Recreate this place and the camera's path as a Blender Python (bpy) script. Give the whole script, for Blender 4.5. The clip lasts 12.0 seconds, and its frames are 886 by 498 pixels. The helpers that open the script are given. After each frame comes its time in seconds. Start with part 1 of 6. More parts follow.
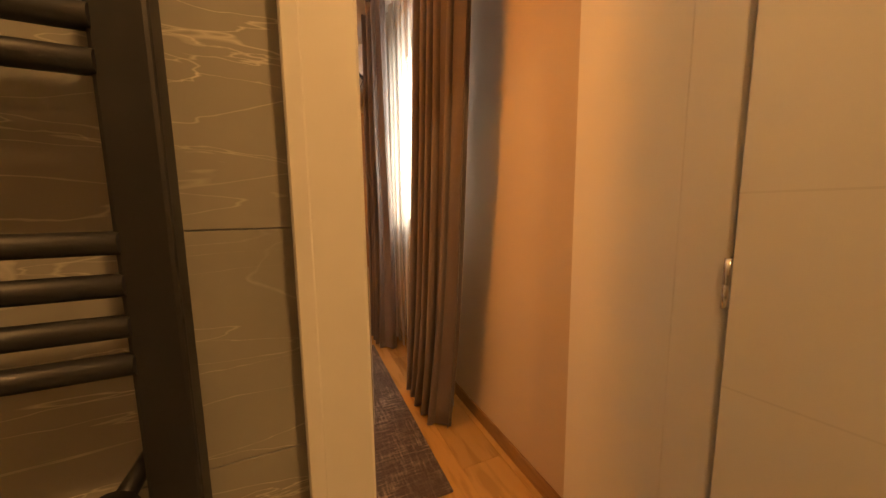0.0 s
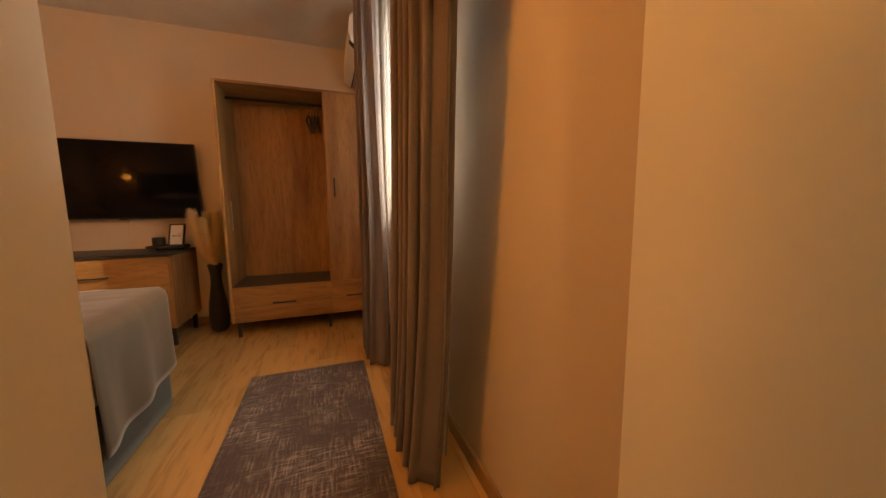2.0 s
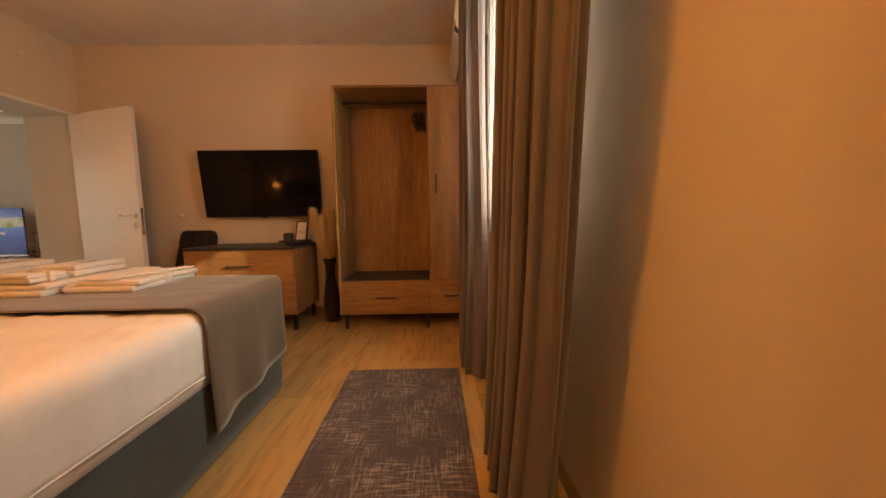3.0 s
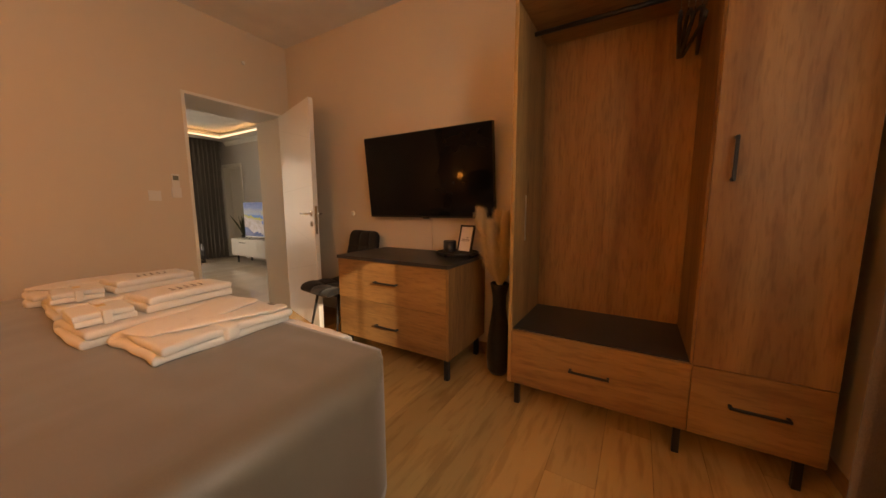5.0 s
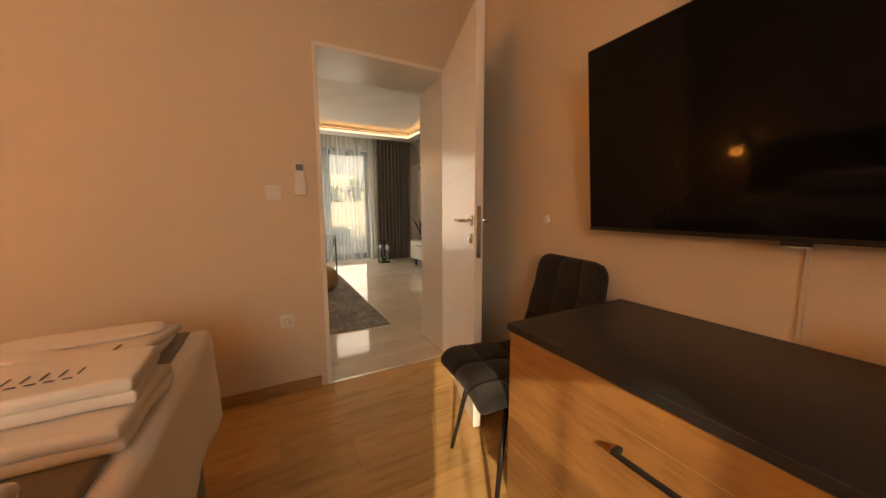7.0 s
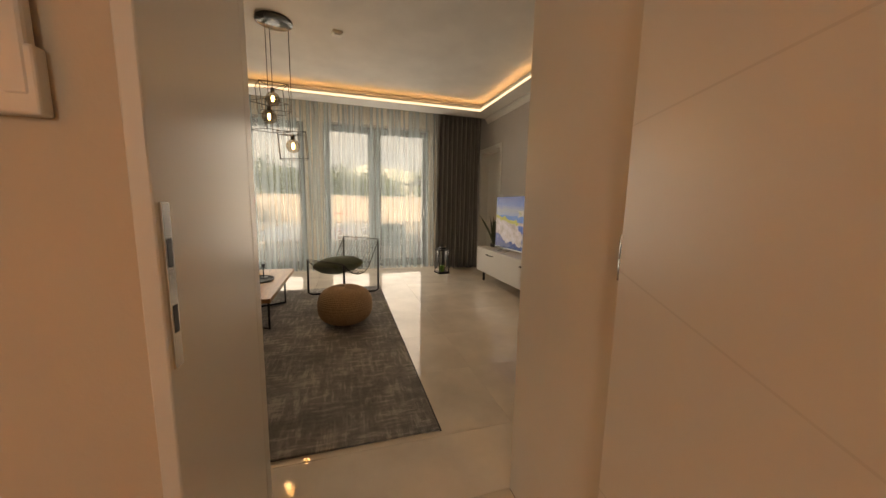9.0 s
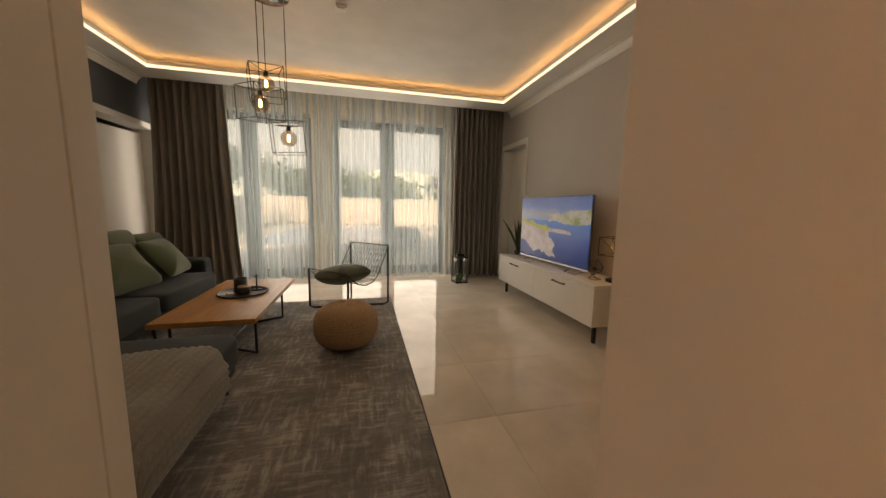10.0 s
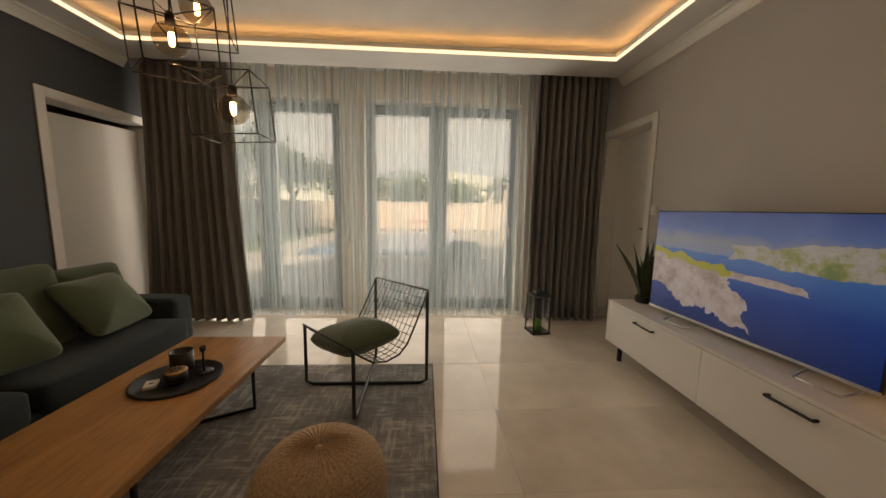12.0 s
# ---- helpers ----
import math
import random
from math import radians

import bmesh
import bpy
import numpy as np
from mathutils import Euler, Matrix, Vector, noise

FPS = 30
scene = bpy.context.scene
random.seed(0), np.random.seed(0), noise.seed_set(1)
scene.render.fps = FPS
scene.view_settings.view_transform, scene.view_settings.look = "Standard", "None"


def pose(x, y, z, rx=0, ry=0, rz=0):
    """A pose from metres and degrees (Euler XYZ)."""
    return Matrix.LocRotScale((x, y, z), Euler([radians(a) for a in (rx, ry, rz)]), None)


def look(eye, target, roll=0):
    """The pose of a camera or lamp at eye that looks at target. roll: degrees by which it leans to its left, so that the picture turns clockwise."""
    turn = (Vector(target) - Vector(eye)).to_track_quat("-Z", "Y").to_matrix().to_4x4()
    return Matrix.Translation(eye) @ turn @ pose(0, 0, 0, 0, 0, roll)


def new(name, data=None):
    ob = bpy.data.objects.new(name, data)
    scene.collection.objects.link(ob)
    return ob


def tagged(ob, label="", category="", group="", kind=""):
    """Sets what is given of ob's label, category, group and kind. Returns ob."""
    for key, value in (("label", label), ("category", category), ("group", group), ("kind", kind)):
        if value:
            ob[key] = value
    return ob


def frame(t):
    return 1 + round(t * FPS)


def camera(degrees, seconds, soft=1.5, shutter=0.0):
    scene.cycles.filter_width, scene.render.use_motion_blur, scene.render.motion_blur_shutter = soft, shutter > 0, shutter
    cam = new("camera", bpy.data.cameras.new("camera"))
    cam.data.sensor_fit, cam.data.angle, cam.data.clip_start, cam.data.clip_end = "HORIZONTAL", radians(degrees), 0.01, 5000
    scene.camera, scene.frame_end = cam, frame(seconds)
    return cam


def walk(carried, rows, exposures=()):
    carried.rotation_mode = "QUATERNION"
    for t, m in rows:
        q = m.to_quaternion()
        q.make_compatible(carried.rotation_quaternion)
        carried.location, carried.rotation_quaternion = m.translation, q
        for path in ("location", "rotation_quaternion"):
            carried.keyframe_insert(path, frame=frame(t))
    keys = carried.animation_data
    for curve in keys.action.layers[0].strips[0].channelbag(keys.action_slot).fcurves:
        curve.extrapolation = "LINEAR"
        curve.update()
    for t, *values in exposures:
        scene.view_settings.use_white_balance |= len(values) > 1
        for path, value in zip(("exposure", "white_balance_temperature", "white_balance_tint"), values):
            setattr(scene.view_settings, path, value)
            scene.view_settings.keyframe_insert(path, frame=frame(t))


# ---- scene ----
cam = camera(107.7, 12.0)
EXPOSURES = [(0.0, 0.15, 8500, 16), (0.5, -0.1, 8500, 16), (1.0, -0.3, 8500, 16), (1.5, -0.28, 8600, 16), (2.5, -0.02, 8800, 16), (3.5, 0.05, 8900, 16), (4.9, -0.18, 8800, 16), (5.6, 0.13, 8900, 16), (7.5, 0.04, 8800, 15), (9.5, -0.2, 8200, 14), (10.5, -0.03, 8000, 14), (12.0, -0.38, 7900, 14)]
PATH = [
    (0, (0.413, 0.112, 1.156), (1.204, 1.933, 0.914), -0.7),
    (0.5, (0.481, 0.141, 1.144), (1.425, 1.886, 0.892), -0.4),
    (1, (0.57, 0.182, 1.128), (1.548, 1.908, 0.878), -0.4),
    (1.5, (0.654, 0.279, 1.119), (1.543, 2.054, 0.875), -0.2),
    (2, (0.715, 0.477, 1.076), (1.381, 2.349, 0.849), -0.6),
    (2.5, (0.76, 0.639, 1.034), (1.125, 2.594, 0.821), -0.8),
    (3, (0.774, 0.723, 1.007), (0.823, 2.714, 0.817), -0.8),
    (3.2, (0.746, 0.739, 1.054), (0.7, 2.727, 0.844), -0.5),
    (4.8, (0.546, 1.814, 1.08), (-0.377, 3.573, 0.848), -0.5),
    (5, (0.487, 1.941, 1.123), (-0.533, 3.643, 0.868), -0.2),
    (5.5, (0.27, 2.304, 1.126), (-1.014, 3.816, 0.87), -0.2),
    (6, (-0.001, 2.589, 1.13), (-1.499, 3.889, 0.877), -0.1),
    (6.5, (-0.328, 2.801, 1.134), (-1.979, 3.901, 0.878), -0.2),
    (7, (-0.672, 2.969, 1.127), (-2.429, 3.892, 0.881), -0.2),
    (7.5, (-1.028, 3.06, 1.129), (-2.827, 3.9, 0.886), -0.1),
    (9.3, (-2.344, 3.53, 1.101), (-4.252, 4.075, 0.846), 1.0),
    (9.5, (-2.395, 3.531, 1.079), (-4.307, 4.069, 0.843), 0.9),
    (10, (-2.707, 3.623, 1.103), (-4.633, 4.101, 0.85), 1.1),
    (10.5, (-3.034, 3.693, 1.093), (-4.976, 4.106, 0.854), 0.8),
    (10.8, (-3.24, 3.736, 1.123), (-5.192, 4.101, 0.885), 0.8),
    (11, (-3.384, 3.727, 1.14), (-5.34, 4.07, 0.903), 0.8),
    (11.4, (-3.684, 3.785, 1.178), (-5.653, 4.045, 0.938), 0.8),
    (11.5, (-3.76, 3.783, 1.184), (-5.73, 4.027, 0.944), 0.8),
    (12, (-4.15, 3.865, 1.229), (-6.132, 3.977, 0.983), 1.0),
]
walk(cam, [(t, look(eye, target, roll)) for t, eye, target, roll in PATH],
     exposures=EXPOSURES)

# ---- world and lights ----
world = bpy.data.worlds.new("world")
scene.world = world
world.use_nodes = True
_sky = world.node_tree.nodes.new("ShaderNodeTexSky")
_sky.sky_type = "NISHITA"
_sky.sun_disc = False
_sky.sun_elevation, _sky.sun_rotation = radians(22), radians(116)
_sky.dust_density, _sky.air_density, _sky.ozone_density = 8.0, 0.8, 0.3
world.node_tree.links.new(_sky.outputs[0], world.node_tree.nodes["Background"].inputs[0])
world.node_tree.nodes["Background"].inputs[1].default_value = 0.14


def lamp(name, kind, m, energy, color=(1, 1, 1), **settings):
    data = bpy.data.lights.new(name, kind)
    data.energy, data.color = energy, color
    if "size" in settings:
        data.shape, data.size, data.size_y = "RECTANGLE", settings["size"], settings["size_y"]
    if "radius" in settings:
        data.shadow_soft_size = settings["radius"]
    if "angle" in settings:
        data.angle = settings["angle"]
    ob = new(name, data)
    ob.matrix_world = m
    return ob


WARM = (1.0, 0.365, 0.066)
lamp("sun", "SUN", look((0, 0, 10), (-22.2, 11.0, 0)), 5.0, (1, 0.88, 0.70), angle=radians(0.6))
# sky light in the window openings
lamp("sky_light", "AREA", look((-8.12, 2.0, 1.25), (0, 2.0, 1.25)), 34, (1.0, 0.96, 0.90), size=1.7, size_y=2.2)
lamp("sky_light", "AREA", look((-8.12, 4.07, 1.25), (0, 4.07, 1.25)), 34, (1.0, 0.96, 0.90), size=1.7, size_y=2.2)
lamp("sky_light", "AREA", look((1.40, 2.32, 1.7), (0, 2.32, 1.7)), 27, (0.9, 0.97, 1.0), size=0.9, size_y=1.1)


# ---- node materials ----
def nodes_of(name, rough=0.5, metal=0.0):
    m = bpy.data.materials.new(name)
    m.use_nodes = True
    t = m.node_tree
    b = t.nodes["Principled BSDF"]
    b.inputs["Roughness"].default_value, b.inputs["Metallic"].default_value = rough, metal
    return m, t, b


def put(t, kind, **values):
    n = t.nodes.new(kind)
    for key, value in values.items():
        n.inputs[key.replace("_", " ")].default_value = value
    return n


def coords(t, scale=(1, 1, 1), rot=(0, 0, 0)):
    c = t.nodes.new("ShaderNodeTexCoord")
    m = t.nodes.new("ShaderNodeMapping")
    m.inputs["Scale"].default_value, m.inputs["Rotation"].default_value = scale, rot
    t.links.new(c.outputs["Object"], m.inputs[0])
    return m.outputs[0]


def ramp(t, fac, stops):
    r = t.nodes.new("ShaderNodeValToRGB")
    while len(r.color_ramp.elements) < len(stops):
        r.color_ramp.elements.new(0.5)
    for e, (p, c) in zip(r.color_ramp.elements, stops):
        e.position, e.color = p, (*c, 1)
    t.links.new(fac, r.inputs[0])
    return r.outputs[0]


def mixed(t, a, b, fac, mode="MIX"):
    m = t.nodes.new("ShaderNodeMix")
    m.data_type, m.blend_type = "RGBA", mode
    for s, i in ((a, 6), (b, 7), (fac, 0)):
        if isinstance(s, (int, float)):
            m.inputs[i].default_value = s
        elif isinstance(s, tuple):
            m.inputs[i].default_value = (*s, 1)
        else:
            t.links.new(s, m.inputs[i])
    return m.outputs[2]


def bumped(t, b, height, strength=0.2, distance=0.01):
    n = put(t, "ShaderNodeBump", Strength=strength, Distance=distance)
    t.links.new(height, n.inputs["Height"])
    t.links.new(n.outputs[0], b.inputs["Normal"])


def plain(name, color, rough=0.5, metal=0.0, vary=0.06, scale=3.0, grain=180.0, bump=0.04, coat=0.0):
    """Paint, plastic or metal with a slow drift of tone and a fine grain."""
    m, t, b = nodes_of(name, rough, metal)
    c = coords(t)
    n = put(t, "ShaderNodeTexNoise", Scale=scale, Detail=5.0)
    t.links.new(c, n.inputs[0])
    lo, hi = (tuple(v * k for v in color) for k in (1 - vary, 1 + vary))
    t.links.new(ramp(t, n.outputs[0], [(0.3, lo), (0.7, hi)]), b.inputs["Base Color"])
    g = put(t, "ShaderNodeTexNoise", Scale=grain, Detail=2.0)
    t.links.new(c, g.inputs[0])
    bumped(t, b, g.outputs[0], bump, 0.004)
    b.inputs["Coat Weight"].default_value = coat
    return m


def wood(name, axis="x", dark=(0.19, 0.092, 0.036), light=(0.46, 0.255, 0.095), rough=0.58, fine=1.0):
    """Oak with long streaks, pores and a few knots along one axis."""
    m, t, b = nodes_of(name, rough)
    st = {"x": (0.8, 6, 6), "y": (6, 0.8, 6), "z": (6, 6, 0.8)}[axis]
    st = tuple(v * fine for v in st)
    info = t.nodes.new("ShaderNodeObjectInfo")
    c0 = t.nodes.new("ShaderNodeTexCoord")
    ad = t.nodes.new("ShaderNodeVectorMath")
    mu = t.nodes.new("ShaderNodeVectorMath")
    mu.operation = "SCALE"
    mu.inputs[0].default_value = (7.3, 5.1, 9.7)
    t.links.new(info.outputs["Random"], mu.inputs["Scale"])
    t.links.new(c0.outputs["Object"], ad.inputs[0])
    t.links.new(mu.outputs[0], ad.inputs[1])
    mp = t.nodes.new("ShaderNodeMapping")
    mp.inputs["Scale"].default_value = st
    t.links.new(ad.outputs[0], mp.inputs[0])
    n = put(t, "ShaderNodeTexNoise", Scale=1.0, Detail=8.0, Roughness=0.62, Distortion=0.6)
    t.links.new(mp.outputs[0], n.inputs[0])
    mid = tuple((p + q) / 2 for p, q in zip(dark, light))
    col = ramp(t, n.outputs[0], [(0.28, dark), (0.5, mid), (0.72, light)])
    mp2 = t.nodes.new("ShaderNodeMapping")
    mp2.inputs["Scale"].default_value = tuple(v * 6 for v in st)
    t.links.new(ad.outputs[0], mp2.inputs[0])
    p = put(t, "ShaderNodeTexNoise", Scale=2.0, Detail=3.0)
    t.links.new(mp2.outputs[0], p.inputs[0])
    pores = ramp(t, p.outputs[0], [(0.35, (0.55, 0.5, 0.45)), (0.5, (1, 1, 1))])
    col = mixed(t, col, pores, 0.42, "MULTIPLY")
    mp3 = t.nodes.new("ShaderNodeMapping")
    mp3.inputs["Scale"].default_value = tuple(v ** 0.5 * 1.7 for v in st)
    t.links.new(ad.outputs[0], mp3.inputs[0])
    k = put(t, "ShaderNodeTexVoronoi", Scale=1.0)
    t.links.new(mp3.outputs[0], k.inputs[0])
    knot = ramp(t, k.outputs["Distance"], [(0.03, (0.25, 0.18, 0.12)), (0.12, (1, 1, 1))])
    col = mixed(t, col, knot, 0.6, "MULTIPLY")
    hue = ramp(t, info.outputs["Random"], [(0.0, (0.86, 0.86, 0.86)), (1.0, (1.08, 1.06, 1.03))])
    t.links.new(mixed(t, col, hue, 1.0, "MULTIPLY"), b.inputs["Base Color"])
    bumped(t, b, p.outputs[0], 0.12, 0.004)
    return m


def cloth(name, color, scale=900.0, rough=0.9, vary=0.12, bump=0.35, sheen=0.25, stretch=(1, 1, 1)):
    m, t, b = nodes_of(name, rough)
    c = coords(t, stretch)
    n = put(t, "ShaderNodeTexNoise", Scale=4.0, Detail=5.0)
    t.links.new(c, n.inputs[0])
    f = put(t, "ShaderNodeTexNoise", Scale=scale * 0.4, Detail=2.0)
    t.links.new(c, f.inputs[0])
    lo, hi = (tuple(v * k for v in color) for k in (1 - vary, 1 + vary))
    col = ramp(t, n.outputs[0], [(0.3, lo), (0.7, hi)])
    weave = ramp(t, f.outputs[0], [(0.3, (0.78, 0.78, 0.78)), (0.7, (1.12, 1.12, 1.12))])
    t.links.new(mixed(t, col, weave, 0.7, "MULTIPLY"), b.inputs["Base Color"])
    b.inputs["Sheen Weight"].default_value = sheen
    bumped(t, b, f.outputs[0], bump, 0.003)
    return m


def carpet(name, dark, light, stroke=(7, 60), scale=1.0, worn=(0.15, 1.0), floor_=0.0, soft=0.06, patch=2.6):
    """A pile with a worn pattern of crossing strokes over cloudy patches."""
    m, t, b = nodes_of(name, 0.95)
    c = coords(t)
    masks = []
    for st in ((stroke[0] * scale, stroke[1] * scale, 1), (stroke[1] * scale, stroke[0] * scale, 1)):
        n = put(t, "ShaderNodeTexNoise", Scale=1.0, Detail=4.0, Roughness=0.65)
        t.links.new(coords(t, st), n.inputs[0])
        line = ramp(t, n.outputs[0], [(0.54 - soft, (0, 0, 0)), (0.58 + soft, (1, 1, 1))])
        # each direction shows in patches of its own
        g = put(t, "ShaderNodeTexNoise", Scale=patch * 1.9 * scale, Detail=3.0)
        t.links.new(coords(t, (1, 1, 1), (0, 0, 1.1 * len(masks) + 0.4)), g.inputs[0])
        masks.append(mixed(t, line, ramp(t, g.outputs[0], [(0.40, (0.25, 0.25, 0.25)), (0.56, (1, 1, 1))]), 1.0, "MULTIPLY"))
    big = put(t, "ShaderNodeTexNoise", Scale=patch * scale, Detail=7.0, Roughness=0.72)
    t.links.new(c, big.inputs[0])
    both = mixed(t, masks[0], masks[1], 1.0, "ADD")
    lo_, hi_ = worn
    gate = ramp(t, big.outputs[0], [(0.40, (lo_, lo_, lo_)), (0.60, (hi_, hi_, hi_))])
    fac = mixed(t, mixed(t, both, (floor_, floor_, floor_), 1.0, "ADD"), gate, 1.0, "MULTIPLY")
    fine = put(t, "ShaderNodeTexNoise", Scale=380.0, Detail=2.0)
    t.links.new(c, fine.inputs[0])
    col = mixed(t, dark, light, fac)
    speck = ramp(t, fine.outputs[0], [(0.3, (0.65, 0.65, 0.65)), (0.7, (1.2, 1.2, 1.2))])
    t.links.new(mixed(t, col, speck, 0.8, "MULTIPLY"), b.inputs["Base Color"])
    b.inputs["Sheen Weight"].default_value = 0.14
    bumped(t, b, fine.outputs[0], 0.6, 0.006)
    return m


def glow(name, color, strength):
    m, t, b = nodes_of(name, 0.5)
    b.inputs["Base Color"].default_value = (*color, 1)
    b.inputs["Emission Color"].default_value = (*color, 1)
    b.inputs["Emission Strength"].default_value = strength
    return m


def glass(name, color=(1, 1, 1), rough=0.0, ior=1.45, thin=True):
    m, t, b = nodes_of(name, rough)
    if thin:
        out = t.nodes["Material Output"]
        tr, gl = t.nodes.new("ShaderNodeBsdfTransparent"), t.nodes.new("ShaderNodeBsdfGlossy")
        tr.inputs[0].default_value = (*color, 1)
        gl.inputs["Roughness"].default_value = max(rough, 0.01)
        mx, fr = t.nodes.new("ShaderNodeMixShader"), put(t, "ShaderNodeLayerWeight", Blend=0.05)
        t.links.new(fr.outputs["Facing"], mx.inputs[0])
        t.links.new(tr.outputs[0], mx.inputs[1])
        t.links.new(gl.outputs[0], mx.inputs[2])
        t.links.new(mx.outputs[0], out.inputs[0])
    else:
        b.inputs["Transmission Weight"].default_value = 1.0
        b.inputs["Base Color"].default_value = (*color, 1)
    return m


def veil(name, color, clear, spread):
    """Thin woven cloth that lets part of the light straight through."""
    m, t, b = nodes_of(name, 0.9)
    out = t.nodes["Material Output"]
    tr, df, tl = (t.nodes.new("ShaderNodeBsdf" + k) for k in ("Transparent", "Diffuse", "Translucent"))
    df.inputs[0].default_value = tl.inputs[0].default_value = (*color, 1)
    a, c = t.nodes.new("ShaderNodeMixShader"), t.nodes.new("ShaderNodeMixShader")
    n = put(t, "ShaderNodeTexNoise", Scale=1.0, Detail=5.0, Roughness=0.6)
    t.links.new(coords(t, (15, 15, 0.10)), n.inputs[0])
    r = t.nodes.new("ShaderNodeMapRange")
    r.inputs[1].default_value, r.inputs[2].default_value = 0.32, 0.55
    r.inputs[3].default_value, r.inputs[4].default_value = clear - spread, clear + spread
    t.links.new(n.outputs[0], r.inputs[0])
    a.inputs[0].default_value = 0.72
    t.links.new(df.outputs[0], a.inputs[1])
    t.links.new(tl.outputs[0], a.inputs[2])
    t.links.new(r.outputs[0], c.inputs[0])
    t.links.new(a.outputs[0], c.inputs[1])
    t.links.new(tr.outputs[0], c.inputs[2])
    t.links.new(c.outputs[0], out.inputs[0])
    return m


def stone(name, base, vein, rough=0.25, scale=1.0, veins=0.5, crack=False):
    """Polished tile with cloudy tone and thin wandering veins."""
    m, t, b = nodes_of(name, rough)
    info = t.nodes.new("ShaderNodeObjectInfo")
    c0 = t.nodes.new("ShaderNodeTexCoord")
    mu, ad = t.nodes.new("ShaderNodeVectorMath"), t.nodes.new("ShaderNodeVectorMath")
    mu.operation = "SCALE"
    mu.inputs[0].default_value = (13.0, 7.0, 11.0)
    t.links.new(info.outputs["Random"], mu.inputs["Scale"])
    t.links.new(c0.outputs["Object"], ad.inputs[0])
    t.links.new(mu.outputs[0], ad.inputs[1])
    n = put(t, "ShaderNodeTexNoise", Scale=2.2 * scale, Detail=7.0, Roughness=0.6)
    t.links.new(ad.outputs[0], n.inputs[0])
    lo, hi = (tuple(v * k for v in base) for k in (0.86, 1.12))
    col = ramp(t, n.outputs[0], [(0.3, lo), (0.7, hi)])
    v = put(t, "ShaderNodeTexNoise", Scale=3.4 * scale, Detail=9.0, Roughness=0.62, Distortion=1.4)
    t.links.new(ad.outputs[0], v.inputs[0])
    line = ramp(t, v.outputs[0], [(0.488, (0, 0, 0)), (0.5, (1, 1, 1)), (0.512, (0, 0, 0))])
    if crack:
        masks = []
        for turn, st, lo_ in ((0.55, (1.1, 3, 7.5), 0.0038), (-0.30, (1.4, 3, 10), 0.0034), (1.15, (1.3, 3, 8), 0.0026)):
            mp = t.nodes.new("ShaderNodeMapping")
            mp.inputs["Rotation"].default_value, mp.inputs["Scale"].default_value = (0, turn, 0), st
            t.links.new(ad.outputs[0], mp.inputs[0])
            vn = put(t, "ShaderNodeTexNoise", Scale=1.0, Detail=5.0, Roughness=0.5, Distortion=0.5)
            t.links.new(mp.outputs[0], vn.inputs[0])
            masks.append(ramp(t, vn.outputs[0], [(0.5 - lo_, (0, 0, 0)), (0.5, (1, 1, 1)), (0.5 + lo_, (0, 0, 0))]))
        line = mixed(t, mixed(t, masks[0], masks[1], 1.0, "ADD"), masks[2], 1.0, "ADD")
    gate = ramp(t, n.outputs[0], [(0.36, (0.1, 0.1, 0.1)), (0.58, (1, 1, 1))] if crack else [(0.45, (0, 0, 0)), (0.62, (1, 1, 1))])
    fac = mixed(t, mixed(t, line, gate, 1.0, "MULTIPLY"), (veins, veins, veins), 1.0, "MULTIPLY")
    t.links.new(mixed(t, col, vein, fac), b.inputs["Base Color"])
    return m


WALL = plain("cream_wall_paint", (0.64, 0.555, 0.45), 0.75, vary=0.015, scale=1.2, bump=0.08)
WALL_GREY = plain("grey_wall_paint", (0.50, 0.475, 0.455), 0.7, vary=0.02, bump=0.08)
WALL_DARK = plain("slate_wall_paint", (0.062, 0.07, 0.082), 0.65, bump=0.08)
CEIL = plain("ceiling_paint", (0.72, 0.71, 0.69), 0.8, bump=0.05)
TRIM = plain("white_lacquer", (0.76, 0.75, 0.71), 0.28, vary=0.02, bump=0.01)
LEAF = plain("door_lacquer", (0.76, 0.75, 0.72), 0.3, vary=0.02, bump=0.01)
BLACK = plain("black_powder_coat", (0.012, 0.012, 0.013), 0.45, vary=0.2)
CHARCOAL = plain("charcoal_laminate", (0.028, 0.028, 0.031), 0.4, vary=0.2)
CHROME = plain("satin_chrome", (0.75, 0.74, 0.72), 0.22, 1.0, vary=0.03)
OAK_X = wood("oak_along_x", "x")
OAK_Z = wood("oak_along_z", "z")
OAK_EDGE = wood("oak_edge", "z", (0.28, 0.16, 0.06), (0.5, 0.31, 0.13))
OAK_FLOOR = wood("oak_plank", "y", (0.52, 0.32, 0.13), (0.60, 0.385, 0.17), 0.16, 0.4)
OAK_TABLE = wood("golden_oak", "x", (0.28, 0.13, 0.045), (0.50, 0.27, 0.10), 0.38)
SKIRT_OAK = wood("oak_skirting", "y", (0.28, 0.17, 0.08), (0.42, 0.27, 0.14), 0.4)
TILE = stone("cream_polished_tile", (0.75, 0.675, 0.585), (0.79, 0.73, 0.66), 0.045, veins=0.25)
BATH_TILE = stone("grey_veined_tile", (0.32, 0.31, 0.278), (0.72, 0.69, 0.63), 0.16, veins=0.75, crack=True)
GROUT = plain("grout", (0.46, 0.42, 0.36), 0.9)
CURTAIN_LIV = cloth("grey_taupe_curtain", (0.19, 0.182, 0.172), 1200, stretch=(1, 1, 0.3))
CURTAIN = cloth("taupe_curtain", (0.142, 0.120, 0.118), 1200, stretch=(1, 1, 0.3))
VEIL = veil("sheer_voile", (0.78, 0.90, 0.94), 0.64, 0.12)
